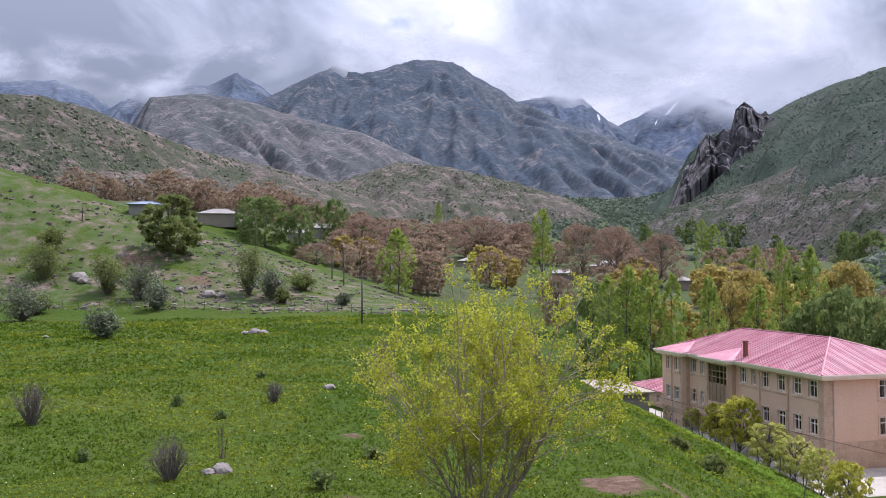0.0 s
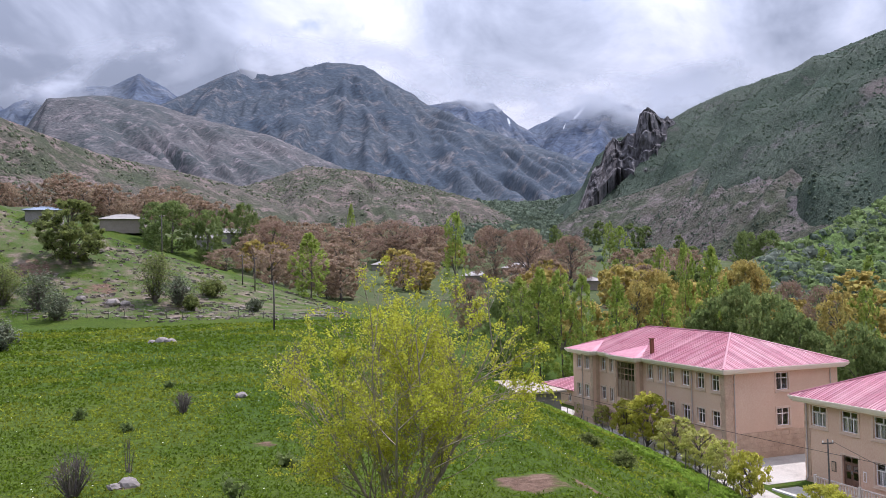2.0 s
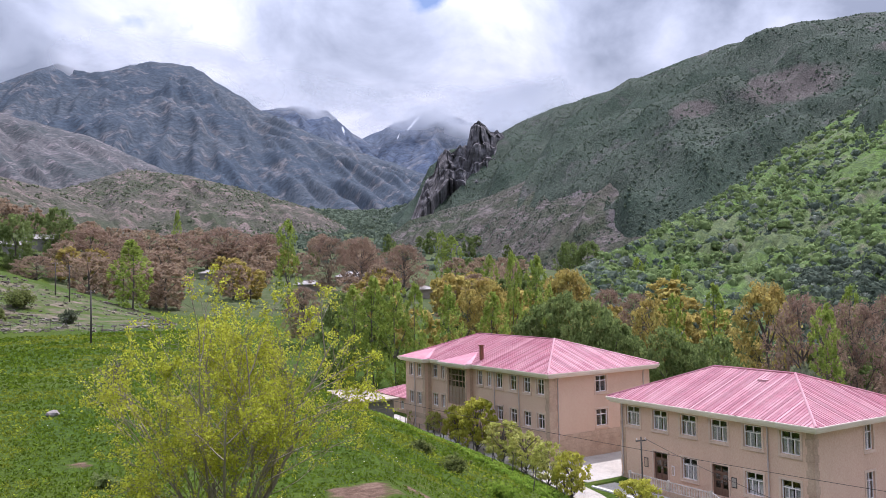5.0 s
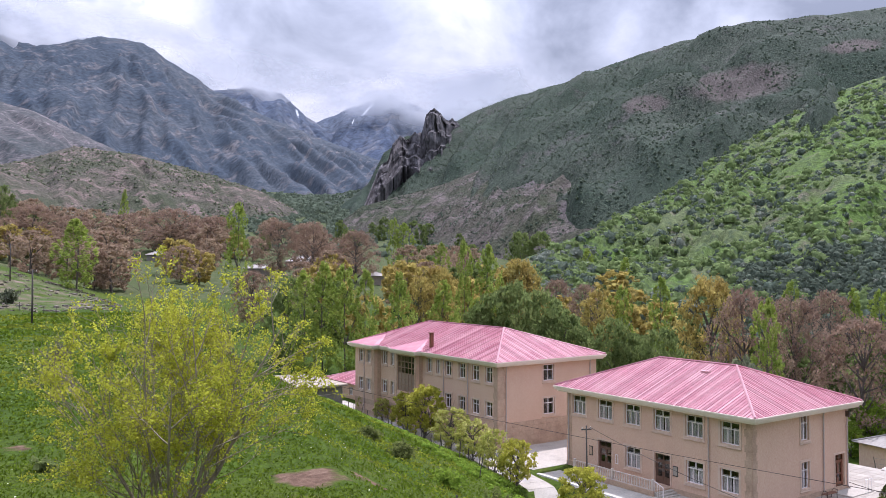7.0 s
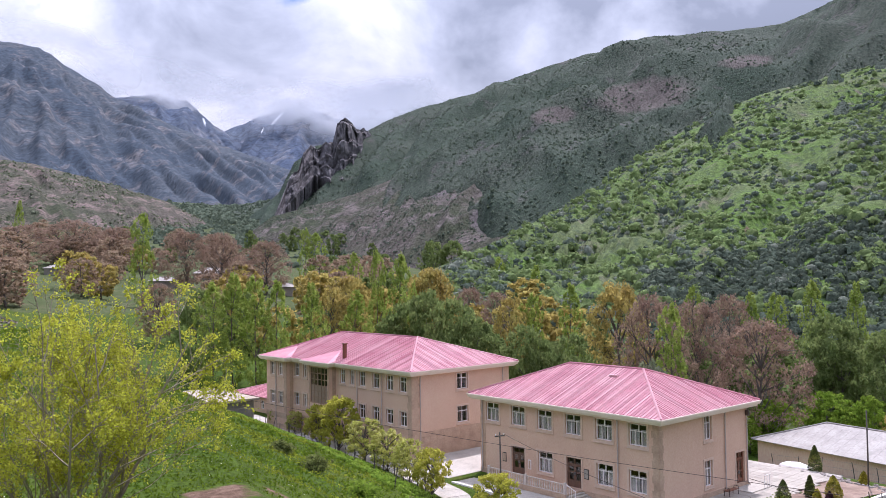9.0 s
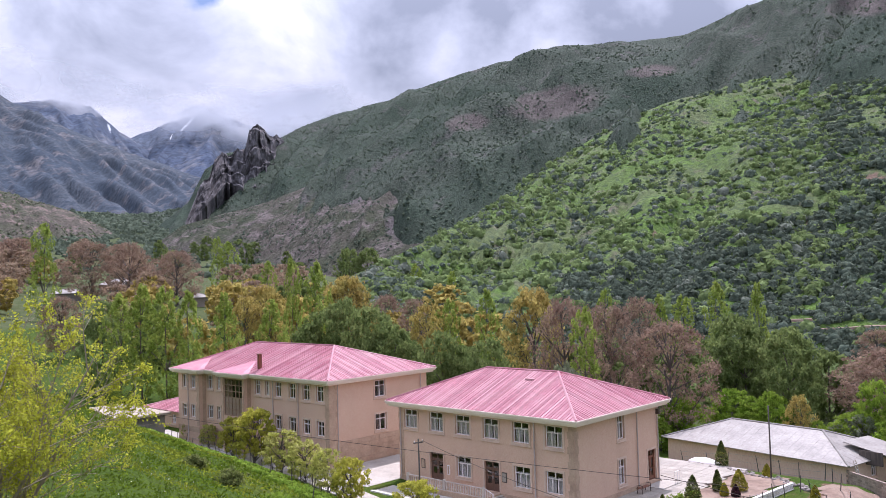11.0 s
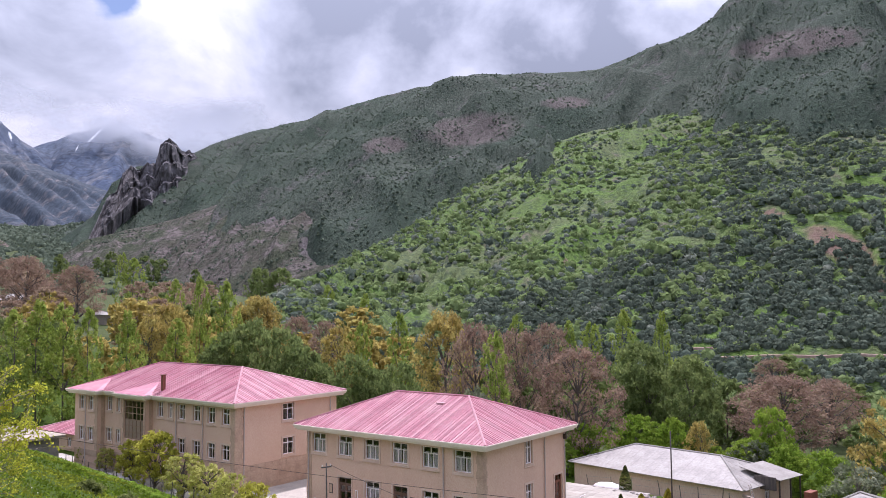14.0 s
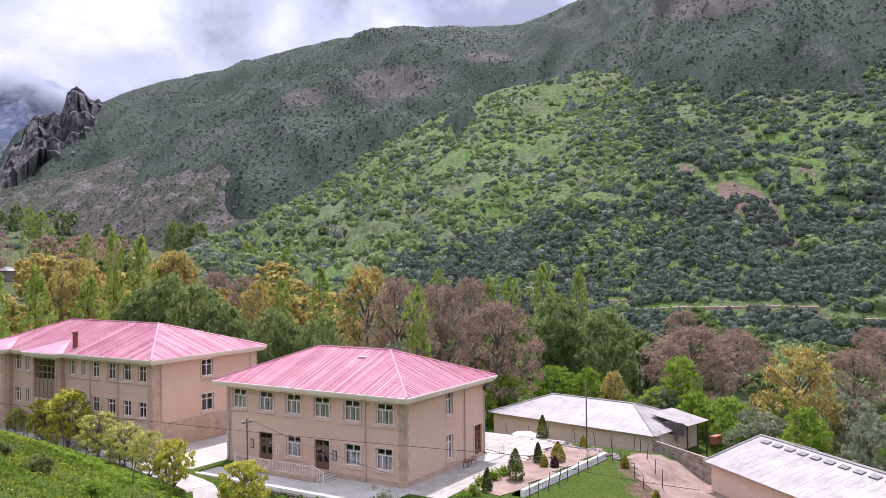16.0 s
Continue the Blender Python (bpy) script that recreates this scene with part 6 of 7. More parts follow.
def terrace():
    root = tagged(new("terrace"), "raised entrance terrace with a pale pink-white balustrade", "terrace")
    bm = bmesh.new()
    box(bm, 7.2, -2.15, -0.5, 15.9, -0.07, 0.44, 0.015, MB)
    part("platform", bm, stone_mat, root)
    for i in range(3):
        bm = bmesh.new()
        box(bm, 7.2 - 0.32 * (3 - i), -2.0, -0.4, 7.19 - 0.32 * (2 - i), -0.1, 0.11 + 0.11 * i, 0.01, MB)
        part("step", bm, concrete_mat, root)
    d = -2.05
    for z0, z1, w in ((0.44, 0.54, 0.09), (1.16, 1.26, 0.1)):
        bm = bmesh.new()
        box(bm, 7.3, d - w * 0.6, z0, 15.8, d + w * 0.6, z1 - 0.03, 0.012, MB)
        part("rail", bm, rail_mat, root)
    for s in (7.3, 11.5, 15.8):
        bm = bmesh.new()
        box(bm, s - 0.09, d - 0.1, 0.44, s + 0.09, d + 0.1, 1.34, 0.012, MB)
        part("newel", bm, rail_mat, root)
    bm = bmesh.new()
    rings = ((0.0, 0.04), (0.08, 0.05), (0.2, 0.062), (0.32, 0.034), (0.45, 0.03), (0.55, 0.045), (0.62, 0.04))
    tube(bm, [(0, 0, z) for z, _ in rings], [r for _, r in rings], 6)
    me = bpy.data.meshes.new("baluster")
    bm.to_mesh(me)
    bm.free()
    me.materials.append(rail_mat)
    s = 7.6
    while s < 15.7:
        if min(abs(s - k) for k in (11.5, 15.8)) > 0.14:
            ob = new("baluster", me)
            ob.parent = root
            ob.location = MB @ Vector((s, d, 0.54))
        s += 0.26
    # stair rail
    bm = bmesh.new()
    for y in (-2.0,):
        tube(bm, [MB @ Vector(p) for p in ((7.3, y, 1.25), (6.3, y, 0.85), (6.3, y, 0.0))], [0.035] * 3, 6)
        for k in range(4):
            x = 7.15 - 0.24 * k
            tube(bm, [MB @ Vector((x, y, 0.1)), MB @ Vector((x, y, 1.2 - 0.1 * k))], [0.015] * 2, 5)
    part("stair_rail", bm, white_mat, root)


terrace()


def stone_mesh(seed, r=1.0, flat=0.7):
    rng = np.random.default_rng(seed)
    bm = bmesh.new()
    bmesh.ops.create_icosphere(bm, subdivisions=2, radius=r)
    for v in bm.verts:
        n = v.co.normalized()
        k = 1 + 0.32 * noise.noise(n * 1.3 + Vector((seed * 3.1, 0, 0))) + 0.12 * noise.noise(n * 3.5 + Vector((0, seed, 0)))
        v.co = Vector((n.x, n.y * 0.85, n.z * flat)) * k * r
    me = bpy.data.meshes.new("stone")
    bm.to_mesh(me)
    bm.free()
    return me


field_stone = mat("field_stone", (0.16, 0.137, 0.122), (0.256, 0.22, 0.194), (0.336, 0.289, 0.252), scale=1.3, bscale=9, bump=0.02, per_object=0.2)
wall_stone = mat("wall_stone", (0.24, 0.185, 0.145), (0.34, 0.265, 0.21), (0.42, 0.335, 0.27), scale=1.5, bscale=9, bump=0.02, per_object=0.25)
STONES = [stone_mesh(i) for i in range(6)]
STONES_DARK = [m.copy() for m in STONES]
for me in STONES:
    me.materials.append(field_stone)
for me in STONES_DARK:
    me.materials.append(wall_stone)


def retaining_wall():
    root = tagged(new("retaining_wall"), "dry-stone retaining wall of dark rubble below the terrace", "wall", kind="structure")
    bm = bmesh.new()
    box(bm, -1.0, -4.8, -1.6, 17.5, -4.62, -0.02, m=MB)
    part("core", bm, wall_stone, root)
    rng = np.random.default_rng(3)
    z = -1.15
    while z < -0.1:
        s = -0.9
        while s < 17.3:
            w = rng.uniform(0.28, 0.55)
            ob = new("stone", STONES_DARK[rng.integers(6)])
            ob.parent = root
            ob.matrix_basis = Matrix.Translation(MB @ Vector((s + w / 2, -4.83, z + 0.13))) @ pose(0, 0, 0, 0, 0, 14 + rng.uniform(-12, 12)) @ Matrix.Diagonal((w * 0.35, w * 0.6, 0.2, 1)) @ pose(0, 0, 0, *rng.uniform(-20, 20, 3))
            s += w
        z += 0.27


retaining_wall()


def yard():
    root = tagged(new("pavement"), "paved yard of pale stone slabs beside the pink building", "pavement", kind="structure")
    me = bpy.data.meshes.new("slab")
    bm = bmesh.new()
    box(bm, -0.49, -0.49, -0.3, 0.49, 0.49, 0.05, 0.012)
    bm.to_mesh(me)
    bm.free()
    me.materials.append(paving_mat)
    for i in range(-4, 13):
        for j in range(-1, 21):
            if (i < 0 or j >= 13) and not (i > 9 and j > 18):
                ob = new("slab", me)
                ob.parent = root
                p = MB @ Vector((i + 0.5 - 0.05, j + 0.5, 0))
                ob.matrix_basis = pose(p.x, p.y, ground_z(p.x, p.y, False) * 0.2, 0, 0, 14.3)
    block("doorstep", "pale concrete platform at the side door", MB, -1.7, 10.0, -0.3, -0.08, 13.2, 0.12, concrete_mat, "step")
    rail = tagged(new("handrail"), "white metal handrail beside the side door", "handrail")
    for s in (12.3, 12.7, 13.1):
        bm = bmesh.new()
        tube(bm, [MB @ Vector((-1.55, s, 0.1)), MB @ Vector((-1.55, s, 1.05))], [0.025] * 2, 6)
        part("post", bm, white_mat, rail)
    bm = bmesh.new()
    tube(bm, [MB @ Vector((-1.55, 12.2, 1.05)), MB @ Vector((-1.55, 13.2, 1.05))], [0.03] * 2, 6)
    part("bar", bm, white_mat, rail)


yard()


def bench():
    root = tagged(new("bench"), "dark wooden garden bench against the pink wall", "bench")
    m = MB @ Matrix.Translation((-0.9, 8.3, 0.06))
    for i in range(4):
        bm = bmesh.new()
        box(bm, -0.22 + 0.12 * i, -0.8, 0.42, -0.12 + 0.12 * i, 0.8, 0.46, 0.008, m)
        part("seat_slat", bm, wood_mat, root)
    for y in (-0.65, 0.65):
        for x in (-0.2, 0.22):
            bm = bmesh.new()
            tube(bm, [m @ Vector((x * 1.15, y, 0)), m @ Vector((x, y, 0.42))], [0.03, 0.03], 6)
            part("leg", bm, dark_mat, root)
        bm = bmesh.new()
        tube(bm, [m @ Vector(p) for p in ((-0.22, y, 0.44), (-0.25, y, 0.66), (0.1, y, 0.68), (0.2, y, 0.46))], [0.025] * 4, 6)
        part("arm", bm, dark_mat, root)


bench()


def lattice_wall():
    """Low openwork wall of white concrete blocks beside the garden."""
    root = tagged(new("garden_wall"), "low white openwork concrete block wall beside the garden", "wall")
    p0, p1 = Vector((46.0, 39.9, 0)), Vector((60.0, 42.4, 0))
    d = (p1 - p0).normalized()
    n = Vector((-d.y, d.x, 0))
    yaw = math.atan2(d.y, d.x)
    me = bpy.data.meshes.new("openwork_block")
    bm = bmesh.new()
    w, h, t = 0.5, 0.55, 0.14
    box(bm, 0, -t, 0, w, t, 0.08)
    box(bm, 0, -t, h - 0.08, w, t, h)
    box(bm, 0, -t, 0.08, 0.06, t, h - 0.08)
    for a, b in (((0.06, 0.08), (w, h - 0.08)), ((0.06, h - 0.08), (w, 0.08))):
        q = Vector((b[0] - a[0], 0, b[1] - a[1]))
        mm = Matrix.Translation((a[0], 0, a[1])) @ Matrix.Rotation(-math.atan2(q.z, q.x), 4, "Y")
        box(bm, 0, -t * 0.8, -0.03, q.length, t * 0.8, 0.03, m=mm)
    bm.to_mesh(me)
    bm.free()
    me.materials.append(white_mat)
    for k in range(28):
        ob = new("openwork_block", me)
        ob.parent = root
        p = p0 + d * 0.5 * k
        ob.matrix_basis = Matrix.Translation((p.x, p.y, ground_z(p.x, p.y, False) - 0.02)) @ Matrix.Rotation(yaw, 4, "Z")
    bm = bmesh.new()
    for k in range(29):
        p = p0 + d * 0.5 * k
        z = ground_z(p.x, p.y, False)
        for s in (0.25, 0.95):
            bm.verts.new((p.x + n.x * s, p.y + n.y * s, z + 0.08))
    bm.verts.ensure_lookup_table()
    for k in range(28):
        bm.faces.new([bm.verts[i] for i in (2 * k, 2 * k + 2, 2 * k + 3, 2 * k + 1)])
    bmesh.ops.solidify(bm, geom=bm.faces[:], thickness=0.12)
    part("footing", bm, concrete_mat, root)


lattice_wall()
bed = sheet("garden_bed", "dug brown garden bed with young evergreens", list(np.arange(41, 64, 0.8)), list(np.arange(38, 52, 0.8)), lambda x, y: -9.2 < along(x, y) < -4.0 and 2.0 < across(x, y) < 19.5 and (y - 39.9) > (x - 46) * 0.18 + 1.2, soil_mat, 0.05, False)
sheet("dirt_yard", "bare pale brown dirt yard between the low houses", list(np.arange(52, 68, 0.9)), list(np.arange(26, 43, 0.9)), lambda x, y: y < 41.5 - 0.5 * abs(x - 62) and (x - 52) * 0.9 + (y - 30) * -0.6 > 1.5 + fbm(x * 0.3, y * 0.3), soil_mat, 0.06)


# ---- garden plants ----
def conifer(label, x, y, h, w, material, seed, name="cypress", z=None):
    rng = np.random.default_rng(seed)
    root = tagged(new(name), label, "shrub")
    z = ground_z(x, y, False) if z is None else z
    root.location = (x, y, z)
    bm = bmesh.new()
    tube(bm, [(0, 0, -0.1), (0, 0, h * 0.5)], [0.05, 0.02], 6)
    part("trunk", bm, bark_mat, root)
    n = 900
    t = rng.uniform(0.04, 1, n)
    r = w / 2 * (np.minimum(1, t * 5 + 0.3) * (1 - t ** 1.6) ** 0.75) * rng.uniform(0.75, 1.08, n)
    a = rng.uniform(0, 2 * np.pi, n)
    pos = np.stack([r * np.cos(a), r * np.sin(a), t * h], 1)
    out = np.stack([np.cos(a), np.sin(a), np.full(n, 0.7)], 1)
    quad_mesh("crown", quads(pos, np.full(n, 0.15), rng, out), material, root)
    return root


leaf_cypress = leaf_material("cypress_leaf", (0.07, 0.095, 0.02), (0.12, 0.14, 0.03), (0.2, 0.2, 0.05), scale=1.5, translucent=0.2)
leaf_gold = leaf_material("gold_conifer", (0.20, 0.20, 0.02), (0.32, 0.28, 0.03), (0.42, 0.36, 0.05), scale=1.5, translucent=0.25)
leaf_purple = leaf_material("purple_leaf", (0.06, 0.025, 0.03), (0.12, 0.05, 0.055), scale=1.5, translucent=0.3)
for x, y, h, w in ((49.15, 43.3, 2.5, 1.45), (45.5, 42.9, 1.7, 0.8), (54.7, 45.6, 1.7, 0.85), (62.6, 51.6, 2.4, 1.25)):
    conifer("dark green pointed cypress with golden tips in the garden bed", x, y, h, w, leaf_cypress, int(x))
for x, y, h, w in ((56.1, 44.6, 1.7, 1.35), (61.8, 46.2, 1.05, 0.8), (58.45, 39.45, 1.0, 0.75), (55.5, 34.7, 1.05, 0.85), (53.9, 44.3, 1.0, 0.7)):
    conifer("small round golden conifer", x, y, h, w, leaf_gold, int(x * 3), "thuja")
conifer("small purple-leaved shrub in the garden bed", 54.4, 43.6, 0.9, 0.7, leaf_purple, 5, "shrub")


def bush(label, x, y, h, w, material, seed, leaves=700, size=0.12, twig=None, z=None, name="bush", twigs=26):
    """A bush: thin stems fanning from the ground and leaves in clumps."""
    rng = np.random.default_rng(seed)
    root = tagged(new(name), label, "bush")
    root.location = (x, y, (ground_z(x, y) if z is None else z) - 0.05)
    bm = bmesh.new()
    tips = []
    for _ in range(twigs):
        a, l = rng.uniform(0, 2 * math.pi), rng.uniform(0.15, 1.0)
        tip = Vector((math.cos(a) * l * w / 2, math.sin(a) * l * w / 2, h * (1 - 0.45 * l * l) * rng.uniform(0.7, 1.0)))
        pts = limb(bm, (0.1 * math.cos(a), 0.1 * math.sin(a), 0), tip, 0.012 * h + 0.008, 0.006, rng, 0.08, 3, 3)
        tips += pts[1:]
        for _ in range(2):
            e = tip + Vector(rng.normal(size=3)) * 0.13 * w
            limb(bm, pts[2], e, 0.007, 0.004, rng, 0.05, 2, 3)
            tips.append(e)
    part("stem", bm, twig or bark_mat, root)
    if leaves:
        base = np.array([tuple(p) for p in tips])[rng.integers(0, len(tips), leaves)]
        pos = base + rng.normal(size=(leaves, 3)) * 0.055 * w
        pos[:, 2] = np.abs(pos[:, 2])
        quad_mesh("foliage", quads(pos, np.full(leaves, size), rng, pos * 0.3, sides=3), material, root, 3)
    return root


for i, (s, d) in enumerate(((-4.6, 3.6), (-4.7, 5.4), (-4.6, 7.2), (-4.8, 9.0), (-5.4, 1.2), (-5.6, -0.5))):
    p = MB @ Vector((s, d, 0))
    bush("low rounded green shrub beside the paving", p.x, p.y, 0.75, 1.1, leaf_bright, 40 + i, 500, 0.12, z=0.0, name="shrub")
p = MB @ Vector((-2.2, -5.6, 0))
bush("silvery grey-green bush in front of the pink building", p.x, p.y, 2.3, 2.2, leaf_pale, 50, 1500, 0.13, z=-0.9)


# ---- poles, wires and fences ----
def utility_pole(label, x, y, h, r=0.11, arm=True, z=None):
    root = tagged(new("utility_pole"), label, "pole")
    root.location = (x, y, ground_z(x, y) if z is None else z)
    bm = bmesh.new()
    tube(bm, [(0, 0, -0.4), (0.03, 0, h * 0.5), (0, 0, h)], [r, r * 0.9, r * 0.75], 8)
    part("post", bm, pole_mat, root, smooth=True)
    if arm:
        bm = bmesh.new()
        box(bm, -0.45, -0.05, h - 0.35, 0.45, 0.05, h - 0.25, 0.01)
        part("crossarm", bm, pole_mat, root)
        for x0 in (-0.38, 0.38):
            bm = bmesh.new()
            tube(bm, [(x0, 0, h - 0.25), (x0, 0, h - 0.18), (x0, 0, h - 0.1)], [0.02, 0.05, 0.03], 8)
            part("insulator", bm, white_mat, root)
    return root


utility_pole("dark wooden pole at the foot of the stony slope", -9.8, 100.2, 5.9)
utility_pole("weathered wooden pole by the tree line", -18.1, 151.5, 6.2)
utility_pole("weathered wooden pole by the tree line", -20.8, 155.5, 5.6)
utility_pole("tall weathered wooden pole on the slope", -34.0, 150.5, 10.2)
utility_pole("short wooden pole on the upper slope", -65.9, 151.5, 3.4, arm=False)
utility_pole("dark iron pole before the pink building", 34.31, 58.36, 5.83, 0.075, True, z=-0.9)
utility_pole("thin rusty iron pole by the low house", 61.4, 45.5, 6.2, 0.07, False)


def wire(p, q, sag=0.5, r=0.018):
    bm = bmesh.new()
    p, q = Vector(p), Vector(q)
    n = 16
    tube(bm, [p.lerp(q, i / n) - Vector((0, 0, 4 * sag * (i / n) * (1 - i / n))) for i in range(n + 1)], [r] * (n + 1), 4)
    tagged(part("overhead_wire", bm, dark_mat), "thin dark overhead electric wire", "wire")


wire((16.93, 69.98, 7.38), (37.83, 29.55, 5.94), 0.3)
wire((34.59, 58.19, 4.79), (33.61, 39.68, 3.96), 0.2)
wire((37.07, 35.03, 5.75), (40.17, 22.42, 5.05), 0.2)


def fence(label, pts, spacing, h, seed, wires=2, lean=6, r=0.045, mat_post=None):
    """Rough posts along a line, with strands of wire."""
    rng = np.random.default_rng(seed)
    root = tagged(new("fence"), label, "fence")
    tops = []
    for a, b in zip(pts, pts[1:]):
        a, b = Vector(a), Vector(b)
        n = max(1, int((b - a).length / spacing))
        for i in range(n):
            p = a.lerp(b, (i + rng.uniform(-0.15, 0.15)) / n)
            z = ground_z(p.x, p.y)
            hh = h * rng.uniform(0.75, 1.15)
            t = Vector((math.sin(radians(rng.normal() * lean)), math.sin(radians(rng.normal() * lean)), 1)) * hh
            bm = bmesh.new()
            tube(bm, [(p.x, p.y, z - 0.2), (p.x + t.x * 0.5 + 0.02, p.y + t.y * 0.5, z + hh * 0.5), (p.x + t.x, p.y + t.y, z + hh)], [r, r * 0.9, r * 0.7], 6)
            part("post", bm, mat_post or pole_mat, root)
            tops.append((Vector((p.x, p.y, z)), t))
    for k in range(wires):
        f = 0.9 - 0.4 * k
        bm = bmesh.new()
        tube(bm, [p + t * f for p, t in tops], [0.009] * len(tops), 3)
        part("strand", bm, metal_mat, root)
    return root


fence("rough wooden post fence at the foot of the slope", [(-62, 119.5), (-40, 120), (-22, 122), (-15, 122.5), (-5, 110)], 2.3, 1.35, 1)
fence("rough post and wire fence along the grassy bank", [(path_x(y) - 1.3, y) for y in (106, 96, 86, 76, 66, 58)], 2.0, 1.25, 2)
fence("crooked post and wire fence on the bank", [(24.5, 84), (25.2, 72), (25.0, 62), (23.5, 52)], 3.6, 1.5, 3)
fence("crooked post fence at the edge of the meadow", [(9.5, 24.5), (13.0, 29.5), (17, 36)], 1.7, 1.2, 4)
fence("wooden stake fence beside the garden wall", [(45.6, 38.9), (52, 40.4), (59, 41.7)], 1.5, 1.25, 5)
fence("wire mesh fence with thin posts before the low house", [(64.6, 58), (65.4, 50), (66.0, 43.5), (60.5, 38), (57, 34)], 2.1, 1.4, 6, 3)
fence("stake fence round the dirt yard", [(59.5, 41.5), (57.5, 38), (54.5, 33)], 1.6, 1.2, 7)


def stones_along(label, pts, n, size, seed, meshes, z=None, category="stones"):
    rng = np.random.default_rng(seed)
    for k in range(n):
        f = k / n * (len(pts) - 1)
        i = int(f)
        p = Vector(pts[i]).lerp(Vector(pts[i + 1]), f - i)
        s = size * rng.uniform(0.5, 1.2)
        x, y = p.x + rng.normal() * 0.25, p.y + rng.normal() * 0.25
        ob = new("stone", meshes[rng.integers(6)])
        ob.matrix_basis = pose(x, y, ground_z(x, y, False) + s * 0.3, 0, 0, rng.uniform(0, 360)) @ Matrix.Diagonal((s, s, s * rng.uniform(0.8, 1.2), 1))
        tagged(ob, label, "stone", group=category)


stones_along("rough pale boulder edging the paved yard", [(60.7, 57.5), (61.6, 53.5), (62.1, 50), (61.2, 47.2), (61.6, 44.3), (60.2, 41.2)], 130, 0.2, 8, STONES, category="boulder border of the yard")


def brick_wall():
    root = tagged(new("yard_wall"), "grey-brown block wall between the two low houses", "wall")
    a, b = Vector((68.6, 43.0, 0)), Vector((65.2, 34.6, 0))
    d = (b - a).normalized()
    yaw = math.atan2(d.y, d.x)
    rng = np.random.default_rng(6)
    me = bpy.data.meshes.new("block")
    bm = bmesh.new()
    box(bm, 0.006, -0.1, 0.006, 0.394, 0.1, 0.194, 0.008)
    bm.to_mesh(me)
    bm.free()
    me.materials.append(wall_stone)
    L = (b - a).length
    for row in range(12):
        s = -0.2 if row % 2 else 0.0
        while s < L - 0.2:
            p = a + d * s
            ob = new("block", me)
            ob.parent = root
            ob.matrix_basis = Matrix.Translation((p.x, p.y, -2.3 + 0.2 * row)) @ Matrix.Rotation(yaw, 4, "Z")
            s += 0.4


brick_wall()


def ladder():
    root = tagged(new("ladder"), "white ladder leaning against the end of the low house", "ladder")
    m = Matrix.Translation((69.6, 42.2, -2.3)) @ pose(0, 0, 0, 0, -14, -84)
    for x in (-0.2, 0.2):
        bm = bmesh.new()
        box(bm, -0.03, x - 0.03, 0, 0.03, x + 0.03, 3.3, m=m)
        part("rail", bm, rail_mat, root)
    for k in range(10):
        bm = bmesh.new()
        box(bm, -0.02, -0.17, 0.25 + 0.31 * k, 0.02, 0.17, 0.29 + 0.31 * k, m=m)
        part("rung", bm, white_mat, root)


ladder()


def lean_to():
    root = tagged(new("lean_to"), "rusty lean-to roof on posts at the end of the low house", "shed")
    m = local(69.4, 41.2, (-0.07, 0.998), (0.998, 0.07))
    bm = bmesh.new()
    q = [Vector(p) for p in ((0.2, 3.0, 1.0), (4.2, 3.0, 1.75), (4.2, 7.6, 1.7), (0.2, 7.6, 0.9))]
    lo = [bm.verts.new(m @ p) for p in q]
    hi = [bm.verts.new(m @ (p + Vector((0, 0, 0.06)))) for p in q]
    bm.faces.new(hi)
    bm.faces.new(lo[::-1])
    for i in range(4):
        bm.faces.new((lo[i], lo[(i + 1) % 4], hi[(i + 1) % 4], hi[i]))
    part("roof_sheet", bm, grey_roof_mat, root)
    bm = bmesh.new()
    box(bm, 0.5, 2.7, 0.1, 2.6, 2.8, 1.3, m=m)
    part("boarding", bm, pole_mat, root)
    for x, y in ((0.4, 3.2), (0.4, 5.4), (0.4, 7.4)):
        bm = bmesh.new()
        box(bm, x - 0.06, y - 0.06, -2.6, x + 0.06, y + 0.06, 1.0, m=m)
        part("post", bm, dark_mat, root)
    bm = bmesh.new()
    box(bm, -1.6, 5.2, -0.9, -0.9, 6.6, -0.1, 0.03, m)
    tagged(part("water_tank", bm, mat("rusty_metal", (0.2, 0.06, 0.035), (0.32, 0.11, 0.06), scale=2, rough=0.7)), "rusty red metal tank beside the lean-to", "tank")


lean_to()


def covered_heap():
    bm = bmesh.new()
    bmesh.ops.create_icosphere(bm, subdivisions=3, radius=1)
    for v in bm.verts:
        n = v.co.copy()
        v.co = Vector((n.x * 1.7, n.y * 0.8, max(-0.1, n.z) * 0.6 * (1 + 0.15 * noise.noise(n * 2)) + 0.05))
    ob = part("tarpaulin", bm, white_mat, smooth=True)
    ob.matrix_basis = pose(62.6, 53.6, ground_z(62.6, 53.6, False) + 0.02, 0, 0, 100)
    tagged(ob, "white plastic tarpaulin spread over a low pile", "tarpaulin")


covered_heap()

